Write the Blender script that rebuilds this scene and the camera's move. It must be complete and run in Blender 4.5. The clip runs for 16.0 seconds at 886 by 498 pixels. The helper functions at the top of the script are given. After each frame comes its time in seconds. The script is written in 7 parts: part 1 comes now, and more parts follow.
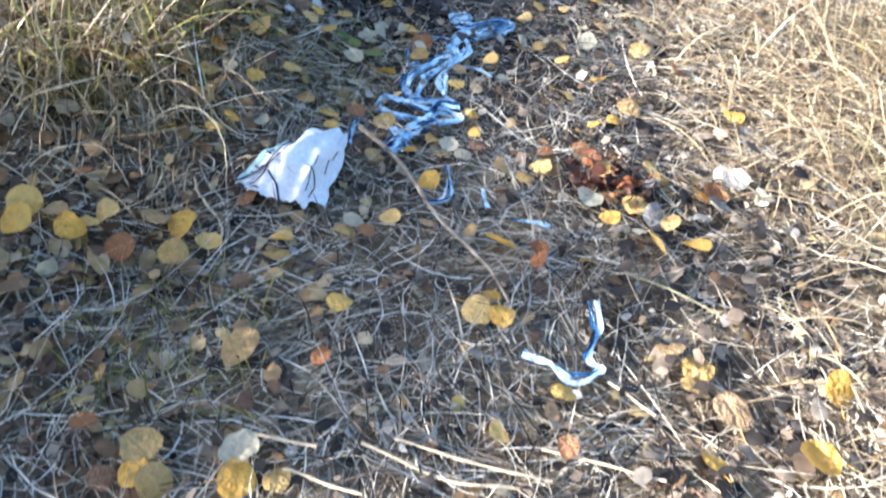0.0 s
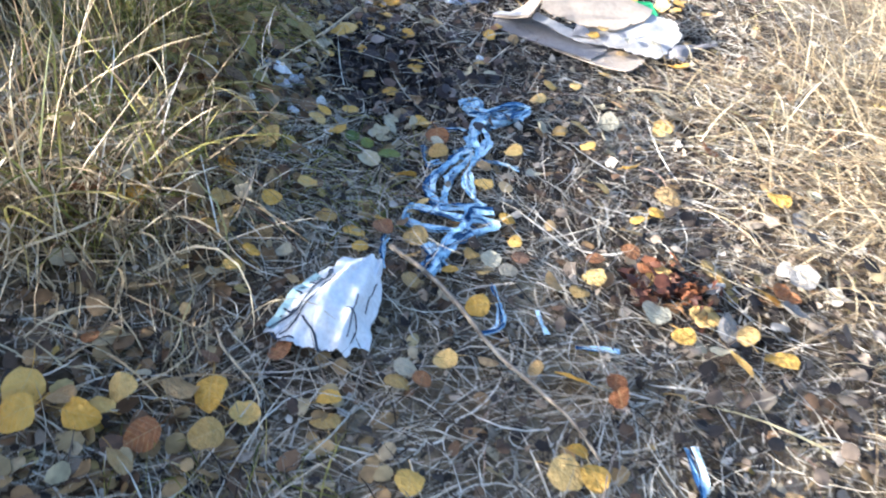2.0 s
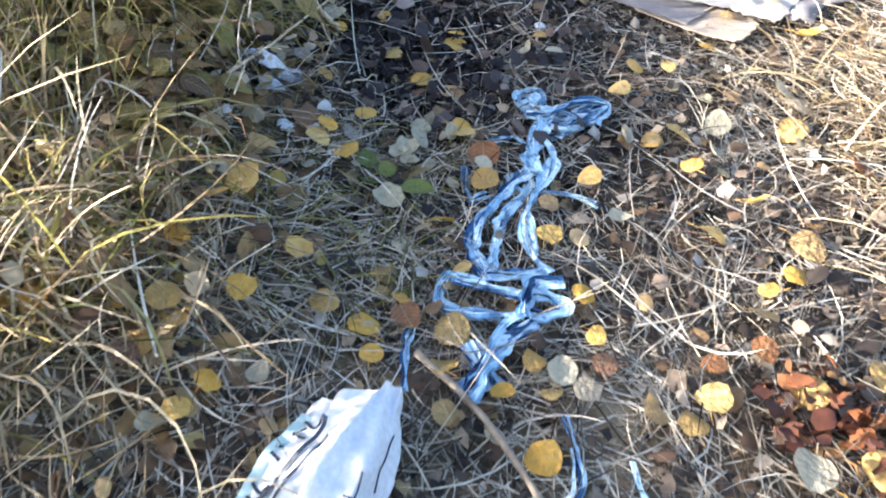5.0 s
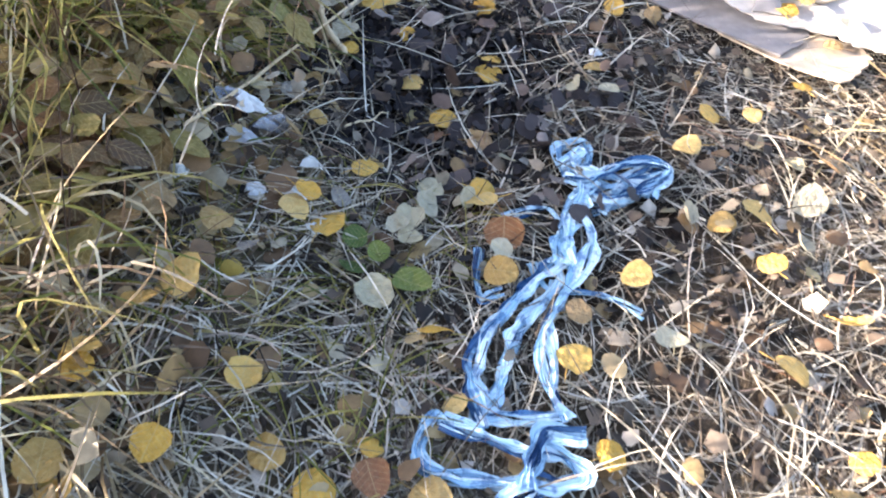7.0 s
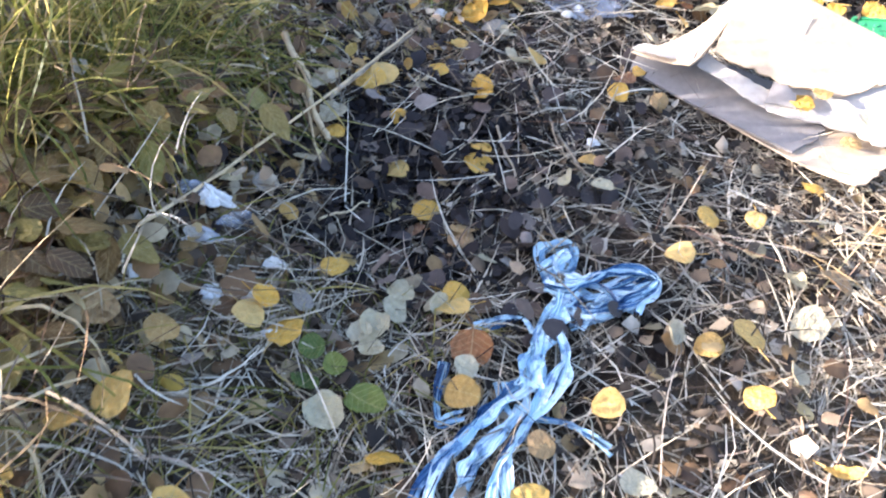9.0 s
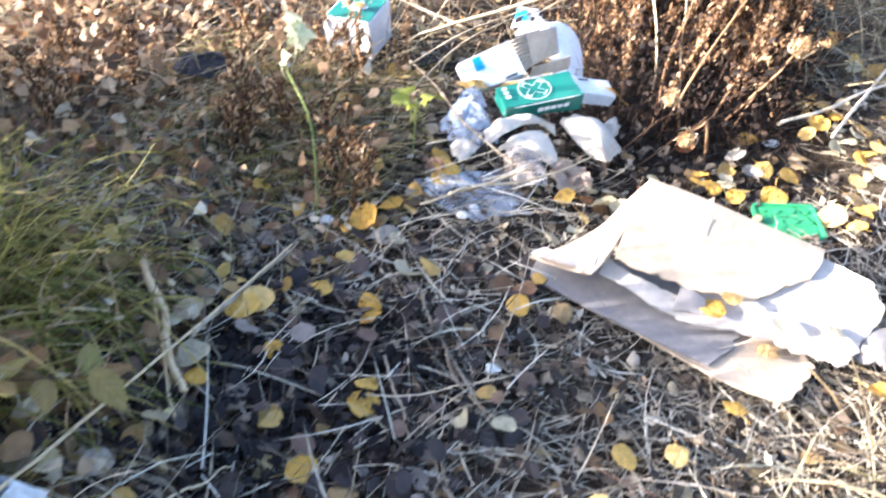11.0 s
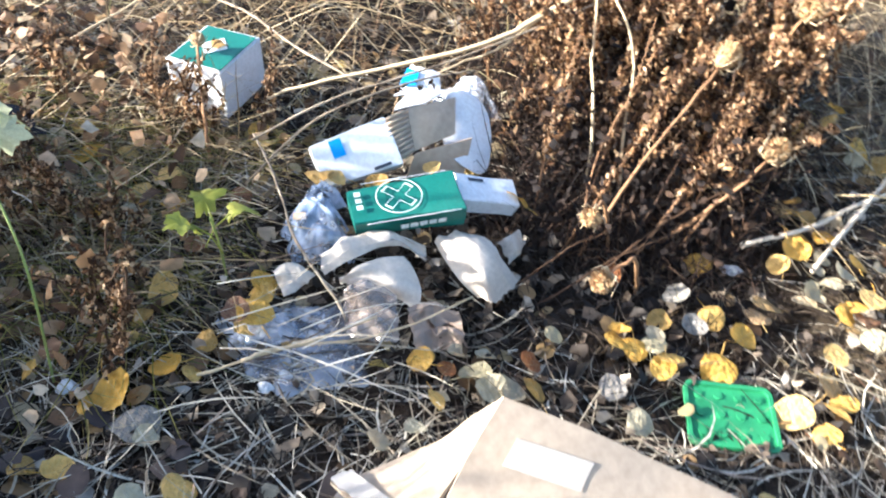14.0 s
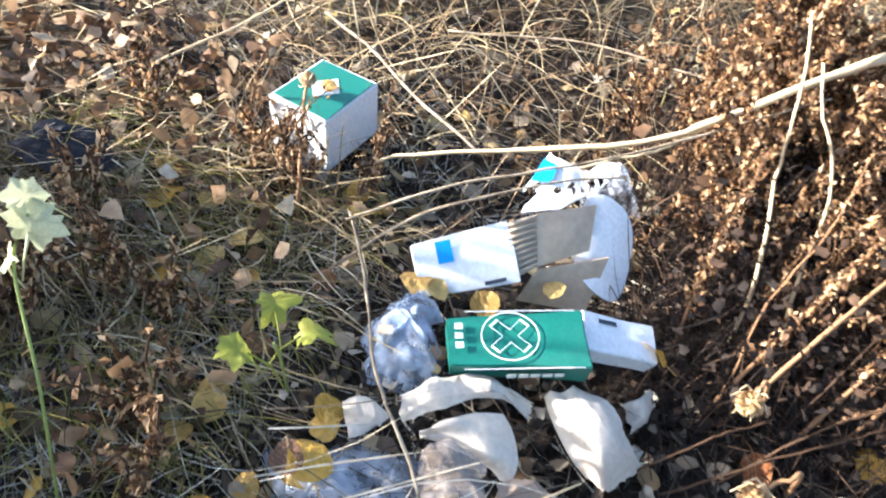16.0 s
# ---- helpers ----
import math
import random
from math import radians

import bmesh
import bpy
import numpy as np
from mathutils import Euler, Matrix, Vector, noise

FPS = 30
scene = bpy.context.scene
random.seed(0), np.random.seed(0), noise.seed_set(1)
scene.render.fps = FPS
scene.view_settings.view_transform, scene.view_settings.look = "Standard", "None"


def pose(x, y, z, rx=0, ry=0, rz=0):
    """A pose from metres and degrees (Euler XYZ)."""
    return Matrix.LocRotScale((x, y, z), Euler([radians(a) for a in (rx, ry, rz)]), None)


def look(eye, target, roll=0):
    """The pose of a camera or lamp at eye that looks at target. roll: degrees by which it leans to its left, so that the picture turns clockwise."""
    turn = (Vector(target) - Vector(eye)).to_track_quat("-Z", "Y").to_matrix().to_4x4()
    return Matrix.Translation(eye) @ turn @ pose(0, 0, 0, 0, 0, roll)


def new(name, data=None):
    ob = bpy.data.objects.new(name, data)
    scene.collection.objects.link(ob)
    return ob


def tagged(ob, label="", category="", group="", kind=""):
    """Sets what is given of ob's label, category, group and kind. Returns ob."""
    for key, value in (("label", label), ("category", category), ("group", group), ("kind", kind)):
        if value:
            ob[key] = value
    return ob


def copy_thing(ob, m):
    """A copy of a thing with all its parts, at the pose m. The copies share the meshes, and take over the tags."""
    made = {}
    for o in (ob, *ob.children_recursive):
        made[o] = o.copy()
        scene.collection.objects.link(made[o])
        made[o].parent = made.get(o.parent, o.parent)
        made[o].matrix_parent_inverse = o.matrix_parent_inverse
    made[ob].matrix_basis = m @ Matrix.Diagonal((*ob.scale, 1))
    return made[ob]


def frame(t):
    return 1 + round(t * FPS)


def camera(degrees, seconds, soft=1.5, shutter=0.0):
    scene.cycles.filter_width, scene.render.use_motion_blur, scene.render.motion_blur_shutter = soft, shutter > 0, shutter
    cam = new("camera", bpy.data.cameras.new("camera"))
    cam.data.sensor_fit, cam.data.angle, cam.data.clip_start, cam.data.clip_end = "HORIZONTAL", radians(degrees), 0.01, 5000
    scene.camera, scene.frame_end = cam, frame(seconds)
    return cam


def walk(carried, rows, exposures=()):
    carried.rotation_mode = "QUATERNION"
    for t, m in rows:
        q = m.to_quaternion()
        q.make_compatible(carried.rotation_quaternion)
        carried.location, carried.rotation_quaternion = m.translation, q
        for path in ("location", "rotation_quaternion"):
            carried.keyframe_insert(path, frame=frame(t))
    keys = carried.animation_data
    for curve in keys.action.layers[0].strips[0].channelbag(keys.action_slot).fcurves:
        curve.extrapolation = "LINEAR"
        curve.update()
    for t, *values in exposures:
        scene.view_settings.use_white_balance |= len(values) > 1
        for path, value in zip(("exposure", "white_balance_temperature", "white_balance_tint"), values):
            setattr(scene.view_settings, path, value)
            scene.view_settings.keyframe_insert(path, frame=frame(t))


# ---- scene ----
cam = camera(60.6, 16.0, soft=2.0, shutter=0.5)
METRES, EYE, TILT, LEAN, TURN = 2.8128, 0.9, 0.0, 0.0, 0.0
ROWS = [
    (0.0, 0.0, 0.0, 0.0, 6.56, -41.84, -7.38),
    (0.5, -0.0185, 0.0128, 0.013, 4.71, -39.71, -8.02),
    (1.0, -0.0395, 0.0303, 0.0139, 2.68, -38.49, -7.98),
    (1.5, -0.0603, 0.0531, 0.011, 1.41, -38.5, -7.59),
    (2.0, -0.0733, 0.0879, 0.0014, 1.7, -38.53, -6.53),
    (2.5, -0.0834, 0.1304, -0.0094, 2.62, -38.63, -5.57),
    (3.0, -0.0912, 0.1612, -0.017, 2.58, -39.69, -5.12),
    (5.5, -0.0697, 0.3283, -0.0404, 5.41, -45.84, -4.37),
    (6.0, -0.0609, 0.3633, -0.0431, 7.42, -46.34, -4.4),
    (6.5, -0.0597, 0.3938, -0.0496, 8.53, -47.52, -3.96),
    (7.0, -0.0588, 0.421, -0.0546, 10.05, -48.65, -3.53),
    (7.5, -0.0446, 0.4396, -0.0553, 12.82, -48.63, -2.68),
    (8.0, -0.03, 0.4521, -0.0508, 15.44, -48.32, -2.27),
    (10.5, -0.0351, 0.5305, -0.0305, 9.8, -40.07, -4.05),
    (11.0, -0.0176, 0.5609, -0.0309, 8.56, -36.35, -3.77),
    (11.5, 0.0073, 0.5973, -0.0223, 7.16, -35.09, -3.41),
    (12.0, 0.0267, 0.6318, -0.0194, 4.33, -36.26, -3.85),
    (12.5, 0.039, 0.6774, -0.0259, 1.68, -36.53, -4.47),
    (13.0, 0.0487, 0.7222, -0.0312, 2.19, -36.92, -3.88),
    (13.5, 0.0551, 0.7554, -0.0349, 5.95, -38.11, -3.64),
    (14.0, 0.0606, 0.7862, -0.0321, 11.25, -38.33, -6.13),
    (14.5, 0.0603, 0.814, -0.0301, 15.74, -39.15, -8.15),
    (15.0, 0.0518, 0.8449, -0.031, 19.04, -39.97, -8.7),
    (15.5, 0.0245, 0.8742, -0.0313, 20.5, -40.46, -9.67),
    (16.0, 0.013, 0.8983, -0.0327, 22.63, -40.45, -9.61),
]
walk(cam, [(t, pose(0, 0, EYE, TILT, LEAN, TURN) @ pose(METRES * x, METRES * y, METRES * z, 90 + pitch, roll, yaw)) for t, x, y, z, yaw, pitch, roll in ROWS],
     exposures=[(0.0, 2.42, 5200.0, 12.0), (3.0, 2.35, 5150.0, 12.0), (6.0, 2.76, 5850.0, 15.0), (8.0, 3.0, 5950.0, 18.0), (10.5, 2.85, 5550.0, 17.0), (11.5, 2.74, 5600.0, 13.0), (12.5, 2.2, 5450.0, 11.0), (16.0, 2.34, 5600.0, 10.0)])

# ---- world, sun ----
SUN_EL, SUN_AZ = 16.0, (-0.93, -0.30)          # degrees up; the way towards the sun in plan
world = bpy.data.worlds.new("world")
world.use_nodes = True
scene.world = world
wn = world.node_tree.nodes
sky = wn.new("ShaderNodeTexSky")
sky.sky_type, sky.sun_disc = "NISHITA", False
sky.sun_elevation = radians(SUN_EL)
sky.sun_rotation = math.atan2(SUN_AZ[0], SUN_AZ[1])
sky.dust_density = 3.0
wn["Background"].inputs[1].default_value = 0.105
world.node_tree.links.new(sky.outputs[0], wn["Background"].inputs[0])
sun = new("sun", bpy.data.lights.new("sun", "SUN"))
sun.data.energy, sun.data.angle, sun.data.color = 5.0, radians(0.5), (1.0, 0.88, 0.72)
sun_way = Vector((SUN_AZ[0], SUN_AZ[1], 0)).normalized() * math.cos(radians(SUN_EL)) + Vector((0, 0, math.sin(radians(SUN_EL))))
sun.matrix_world = look(sun_way * 20, (0, 0, 0))

RNG = np.random.default_rng(7)


# ---- materials ----
def node(nt, kind, **sets):
    n = nt.nodes.new(kind)
    for k, v in sets.items():
        n.inputs[k.replace("_", " ")].default_value = v
    return n


def ramp(nt, fac, stops):
    r = nt.nodes.new("ShaderNodeValToRGB")
    e = r.color_ramp.elements
    while len(e) < len(stops):
        e.new(0.5)
    for el, (p, c) in zip(e, stops):
        el.position, el.color = p, (*c, 1)
    nt.links.new(fac, r.inputs[0])
    return r.outputs[0]


def mixed(nt, fac, a, b, blend="MIX"):
    m = nt.nodes.new("ShaderNodeMix")
    m.data_type, m.blend_type = "RGBA", blend
    for sock, v in ((m.inputs[0], fac), (m.inputs[6], a), (m.inputs[7], b)):
        if isinstance(v, bpy.types.NodeSocket):
            nt.links.new(v, sock)
        else:
            sock.default_value = v if not isinstance(v, tuple) else (*v, 1)
    return m.outputs[2]


def maths(nt, op, a, b=0.0, clamp=False):
    m = nt.nodes.new("ShaderNodeMath")
    m.operation, m.use_clamp = op, clamp
    for sock, v in ((m.inputs[0], a), (m.inputs[1], b)):
        if isinstance(v, bpy.types.NodeSocket):
            nt.links.new(v, sock)
        else:
            sock.default_value = v
    return m.outputs[0]


def noisy(nt, scale, detail=4.0, coords="Object", rough=0.55):
    tc = nt.nodes.new("ShaderNodeTexCoord")
    n = node(nt, "ShaderNodeTexNoise", Scale=scale, Detail=detail, Roughness=rough)
    nt.links.new(tc.outputs[coords], n.inputs["Vector"])
    return n.outputs[0]


def begin(name, rough=0.7, spec=0.3):
    m = bpy.data.materials.new(name)
    m.use_nodes = True
    nt = m.node_tree
    p = nt.nodes["Principled BSDF"]
    p.inputs["Roughness"].default_value = rough
    p.inputs["Specular IOR Level"].default_value = spec
    return m, nt, p


def bump(nt, p, height, strength, distance=0.002):
    b = node(nt, "ShaderNodeBump", Strength=strength, Distance=distance)
    nt.links.new(height, b.inputs["Height"])
    nt.links.new(b.outputs[0], p.inputs["Normal"])


def thin(nt, p, colour, share):
    """Lets part of the light through a leaf, blade or film."""
    t = nt.nodes.new("ShaderNodeBsdfTranslucent")
    nt.links.new(colour, t.inputs[0])
    mx = nt.nodes.new("ShaderNodeMixShader")
    mx.inputs[0].default_value = share
    nt.links.new(p.outputs[0], mx.inputs[1])
    nt.links.new(t.outputs[0], mx.inputs[2])
    nt.links.new(mx.outputs[0], nt.nodes["Material Output"].inputs[0])


def blade_material(name, stops, share=0.25, rough=0.55):
    """Grass, straw and stalks: a colour for each blade, mottled along it."""
    m, nt, p = begin(name, rough, 0.35)
    geo = nt.nodes.new("ShaderNodeNewGeometry")
    c = ramp(nt, geo.outputs["Random Per Island"], stops)
    c = mixed(nt, 1.0, c, ramp(nt, noisy(nt, 45, 3), [(0.3, (0.62, 0.6, 0.56)), (0.7, (1.15, 1.12, 1.05))]), "MULTIPLY")
    nt.links.new(c, p.inputs["Base Color"])
    if share:
        thin(nt, p, c, share)
    return m


def leaf_material(name, colours, edge, share=0.25):
    """A fallen leaf: its own tone, pale veins, browned rim, dark specks."""
    m, nt, p = begin(name, 0.5, 0.35)
    info = nt.nodes.new("ShaderNodeObjectInfo")
    tone = ramp(nt, info.outputs["Random"], colours)
    tc = nt.nodes.new("ShaderNodeTexCoord")
    sep = nt.nodes.new("ShaderNodeSeparateXYZ")
    nt.links.new(tc.outputs["Object"], sep.inputs[0])
    ax = maths(nt, "ABSOLUTE", sep.outputs[0])
    rib = maths(nt, "LESS_THAN", ax, 0.028)
    v = maths(nt, "SUBTRACT", sep.outputs[1], maths(nt, "MULTIPLY", ax, 0.7))
    side = maths(nt, "LESS_THAN", maths(nt, "PINGPONG", v, 0.16), 0.014)
    vein = maths(nt, "MULTIPLY", maths(nt, "MAXIMUM", rib, side), 0.35)
    ln = nt.nodes.new("ShaderNodeVectorMath")
    ln.operation = "LENGTH"
    nt.links.new(tc.outputs["Object"], ln.inputs[0])
    off = node(nt, "ShaderNodeTexNoise", Scale=2.3, Detail=4.0)
    off.noise_dimensions = "4D"
    nt.links.new(tc.outputs["Object"], off.inputs["Vector"])
    nt.links.new(maths(nt, "MULTIPLY", info.outputs["Random"], 50), off.inputs["W"])
    rim = maths(nt, "ADD", maths(nt, "MULTIPLY", ln.outputs["Value"], 0.8), maths(nt, "MULTIPLY", off.outputs[0], 0.9))
    rimf = ramp(nt, rim, [(1.12, (0, 0, 0)), (1.4, (0.7, 0.7, 0.7))])
    c = mixed(nt, rimf, tone, edge)
    c = mixed(nt, 0.3, c, mixed(nt, 1.0, c, ramp(nt, off.outputs[0], [(0.3, (0.5, 0.45, 0.4)), (0.65, (1.15, 1.15, 1.1))]), "MULTIPLY"))
    spk = node(nt, "ShaderNodeTexNoise", Scale=9.0, Detail=2.0)
    nt.links.new(tc.outputs["Object"], spk.inputs["Vector"])
    spf = ramp(nt, spk.outputs[0], [(0.72, (0, 0, 0)), (0.76, (0.75, 0.75, 0.75))])
    c = mixed(nt, spf, c, (0.06, 0.035, 0.015))
    c = mixed(nt, vein, c, (0.62, 0.5, 0.24))
    nt.links.new(c, p.inputs["Base Color"])
    bump(nt, p, off.outputs[0], 0.4, 0.15)
    thin(nt, p, c, share)
    return m


def plain(name, colour, rough=0.6, spec=0.4, dirt=0.35, scale=30, dirt_colour=(0.12, 0.09, 0.06), share=0.0, relief=0.2):
    """Card, paper, film, plastic: a base colour with stains at two scales."""
    m, nt, p = begin(name, rough, spec)
    big, fine = noisy(nt, scale * 0.35, 3), noisy(nt, scale * 5, 3)
    c = mixed(nt, ramp(nt, big, [(0.52, (0, 0, 0)), (0.75, (dirt, dirt, dirt))]), colour, dirt_colour)
    c = mixed(nt, 1.0, c, ramp(nt, fine, [(0.3, (0.86, 0.85, 0.84)), (0.7, (1.05, 1.05, 1.05))]), "MULTIPLY")
    nt.links.new(c, p.inputs["Base Color"])
    bump(nt, p, fine, relief, 0.001)
    if share:
        thin(nt, p, c, share)
    return m


M_SOIL, nt, p = begin("soil", 0.95, 0.1)
c = ramp(nt, noisy(nt, 6, 6), [(0.3, (0.014, 0.01, 0.008)), (0.55, (0.035, 0.026, 0.019)), (0.8, (0.075, 0.058, 0.043))])
c = mixed(nt, 1.0, c, ramp(nt, noisy(nt, 110, 4), [(0.3, (0.45, 0.42, 0.4)), (0.7, (1.3, 1.25, 1.2))]), "MULTIPLY")
tc = nt.nodes.new("ShaderNodeTexCoord")
stretch = nt.nodes.new("ShaderNodeMapping")
stretch.inputs["Location"].default_value, stretch.inputs["Scale"].default_value = (0, -0.75, 0), (0.42, 0.22, 0)
nt.links.new(tc.outputs["Object"], stretch.inputs["Vector"])
ln = nt.nodes.new("ShaderNodeVectorMath")
ln.operation = "LENGTH"
nt.links.new(stretch.outputs[0], ln.inputs[0])
thatch = ramp(nt, maths(nt, "ADD", ln.outputs["Value"], maths(nt, "MULTIPLY", noisy(nt, 1.3, 5), 0.9)), [(0.75, (0, 0, 0)), (1.0, (1, 1, 1))])
c = mixed(nt, thatch, c, ramp(nt, noisy(nt, 7, 8, rough=0.7), [(0.3, (0.07, 0.05, 0.03)), (0.5, (0.2, 0.15, 0.09)), (0.7, (0.36, 0.3, 0.19))]))
nt.links.new(c, p.inputs["Base Color"])
bump(nt, p, noisy(nt, 120, 5), 0.9, 0.01)

M_MAT = blade_material("matted_straw", [(0.0, (0.05, 0.037, 0.026)), (0.2, (0.14, 0.105, 0.075)), (0.42, (0.4, 0.34, 0.25)), (0.72, (0.6, 0.545, 0.44)), (0.95, (0.76, 0.72, 0.63)), (1.0, (0.26, 0.13, 0.07))], 0.12)
M_DARK = blade_material("rotten_stems", [(0.0, (0.012, 0.009, 0.007)), (0.5, (0.03, 0.021, 0.015)), (0.85, (0.08, 0.06, 0.043)), (1.0, (0.25, 0.2, 0.15))], 0.1, 0.8)
M_GOLD = blade_material("golden_straw", [(0.0, (0.12, 0.075, 0.04)), (0.3, (0.33, 0.245, 0.135)), (0.65, (0.54, 0.43, 0.26)), (0.95, (0.7, 0.61, 0.42)), (1.0, (0.3, 0.28, 0.09))], 0.25)
M_GREEN = blade_material("green_grass", [(0.0, (0.11, 0.14, 0.035)), (0.4, (0.27, 0.27, 0.065)), (0.7, (0.48, 0.42, 0.13)), (1.0, (0.6, 0.49, 0.2))], 0.6)
M_WEED = blade_material("brown_weed", [(0.0, (0.022, 0.011, 0.008)), (0.5, (0.055, 0.03, 0.018)), (0.8, (0.25, 0.145, 0.075)), (1.0, (0.62, 0.44, 0.27))], 0.25, 0.7)
# near-black tones put the weeds' deep shade into the colour; also for black seeds
M_BLACK_AND_SHADE = blade_material("black_and_shaded_weed", [(0.0, (0.008, 0.005, 0.004)), (0.6, (0.022, 0.013, 0.009)), (0.9, (0.06, 0.034, 0.02)), (1.0, (0.15, 0.09, 0.055))], 0.05, 0.85)
M_SEED = blade_material("dock_seed", [(0.0, (0.04, 0.02, 0.011)), (0.4, (0.16, 0.085, 0.042)), (0.75, (0.46, 0.28, 0.14)), (1.0, (0.78, 0.6, 0.4))], 0.3, 0.7)
M_LITTER = blade_material("dead_leaf_litter", [(0.0, (0.015, 0.012, 0.01)), (0.45, (0.05, 0.037, 0.028)), (0.7, (0.17, 0.128, 0.093)), (0.9, (0.37, 0.3, 0.22)), (1.0, (0.5, 0.47, 0.43))], 0.1, 0.7)
M_CURLED = blade_material("curled_brown_leaf", [(0.0, (0.05, 0.03, 0.019)), (0.3, (0.2, 0.115, 0.066)), (0.6, (0.4, 0.25, 0.135)), (0.88, (0.58, 0.42, 0.27)), (1.0, (0.66, 0.58, 0.45))], 0.25, 0.65)
M_RUST = blade_material("rust_red_leaf", [(0.0, (0.025, 0.011, 0.008)), (0.45, (0.11, 0.04, 0.022)), (0.85, (0.3, 0.115, 0.045)), (1.0, (0.48, 0.3, 0.12))], 0.2, 0.6)
M_LEAFMIX = blade_material("mixed_dead_leaves", [(0.0, (0.09, 0.055, 0.035)), (0.3, (0.2, 0.12, 0.06)), (0.55, (0.33, 0.22, 0.1)), (0.75, (0.42, 0.31, 0.15)), (0.9, (0.45, 0.39, 0.28)), (1.0, (0.5, 0.36, 0.08))], 0.2, 0.55)
# pale leaf bits whose tone also stands in for sunlight on the bank
M_SUNPALE = blade_material("sun_pale_leaf", [(0.0, (0.22, 0.15, 0.09)), (0.4, (0.42, 0.36, 0.27)), (0.8, (0.6, 0.57, 0.5)), (1.0, (0.55, 0.42, 0.1))], 0.3, 0.6)
M_STICK, nt, p = begin("grey_twig", 0.75, 0.2)
c = ramp(nt, noisy(nt, 30, 5), [(0.3, (0.12, 0.09, 0.065)), (0.55, (0.3, 0.24, 0.17)), (0.8, (0.5, 0.43, 0.33))])
nt.links.new(c, p.inputs["Base Color"])
bump(nt, p, noisy(nt, 160, 4), 0.6, 0.002)
M_REDSTEM = plain("reddish_dead_stem", (0.32, 0.18, 0.09), 0.7, 0.25, 0.5, 50, (0.2, 0.1, 0.05))
M_STALK = plain("bleached_stalk", (0.6, 0.47, 0.29), 0.6, 0.3, 0.5, 40, (0.25, 0.16, 0.09))

M_ROTTEN = blade_material("rotten_leaf", [(0.0, (0.03, 0.024, 0.026)), (0.5, (0.075, 0.058, 0.056)), (0.85, (0.15, 0.1, 0.075)), (1.0, (0.26, 0.22, 0.2))], 0.1, 0.6)
M_BARESTICK = plain("bleached_stalk", (0.72, 0.62, 0.47), 0.6, 0.3, 0.4, 50, (0.4, 0.3, 0.2), relief=0.3)
M_HUMUS = plain("black_humus", (0.027, 0.023, 0.024), 0.9, 0.15, 0.4, 60, (0.035, 0.027, 0.022))
LEAF = {
    "y": leaf_material("yellow_leaf", [(0.0, (0.7, 0.385, 0.055)), (0.5, (0.76, 0.455, 0.09)), (1.0, (0.74, 0.51, 0.19))], (0.45, 0.28, 0.07)),
    "p": leaf_material("pale_leaf", [(0.0, (0.5, 0.43, 0.26)), (0.5, (0.6, 0.54, 0.38)), (1.0, (0.45, 0.37, 0.25))], (0.3, 0.22, 0.13)),
    "d": leaf_material("dull_leaf", [(0.0, (0.46, 0.27, 0.065)), (0.5, (0.5, 0.33, 0.11)), (1.0, (0.42, 0.27, 0.14))], (0.22, 0.13, 0.05)),
    "o": leaf_material("rusty_leaf", [(0.0, (0.26, 0.09, 0.03)), (0.5, (0.33, 0.14, 0.05)), (1.0, (0.2, 0.11, 0.07))], (0.1, 0.05, 0.03)),
    "w": leaf_material("grey_leaf", [(0.0, (0.28, 0.26, 0.235)), (0.5, (0.25, 0.22, 0.19)), (1.0, (0.34, 0.32, 0.28))], (0.25, 0.22, 0.2), 0.1),
    "g": leaf_material("green_leaf", [(0.0, (0.07, 0.12, 0.03)), (0.5, (0.13, 0.18, 0.04)), (1.0, (0.24, 0.26, 0.05))], (0.2, 0.18, 0.05)),
}
M_BRAMBLE = leaf_material("bramble_leaf", [(0.0, (0.12, 0.075, 0.04)), (0.4, (0.34, 0.22, 0.08)), (0.65, (0.3, 0.27, 0.08)), (0.85, (0.26, 0.12, 0.06)), (1.0, (0.45, 0.36, 0.12))], (0.16, 0.09, 0.04), 0.4)
LEAF_SAID = {"y": "yellow", "p": "pale cream", "d": "dull ochre", "o": "rusty brown", "w": "grey weathered", "g": "still green"}


# ---- ground ----
def smooth(a, b, x):
    t = np.clip((x - a) / (b - a), 0, 1)
    return t * t * (3 - 2 * t)


def rise(x, y):
    """Height of the ground in metres, by place."""
    x, y = np.asarray(x, float), np.asarray(y, float)
    z = -0.115 + 0.05 * smooth(0.45, 0.95, x) + 0.05 * smooth(-0.45, -0.9, x)
    z = z + 0.085 * smooth(-0.32, -0.62, x) * (1 - smooth(2.0, 2.4, y)) * smooth(1.2, 1.5, y)
    z = z + 0.05 * np.exp(-((x + 0.02) ** 2 + (y - 3.38) ** 2) / 0.35 ** 2) + 0.10 * smooth(3.7, 6, y)
    z = z - 0.04 * np.exp(-(((x + 0.36) / 0.17) ** 2 + ((y - 2.22) / 0.17) ** 2))
    near = np.exp(-((x / 4) ** 2 + ((y - 2.5) / 4) ** 2))
    z = z + near * (0.004 * np.sin(9.1 * x + 3.3 * y) + 0.004 * np.sin(7.3 * y - 5.2 * x + 1) + 0.003 * np.sin(23 * x + 1.7) * np.sin(19 * y))
    return z


def clods(x, y):
    """Crumbs and lumps, strongest on the bare patches."""
    bare = bareness(x, y)
    return (0.003 + 0.009 * bare) * (np.sin(61 * x + 13 * y) * np.sin(53 * y - 17 * x) + 0.6 * np.sin(131 * x + 2) * np.sin(117 * y + 40 * x))


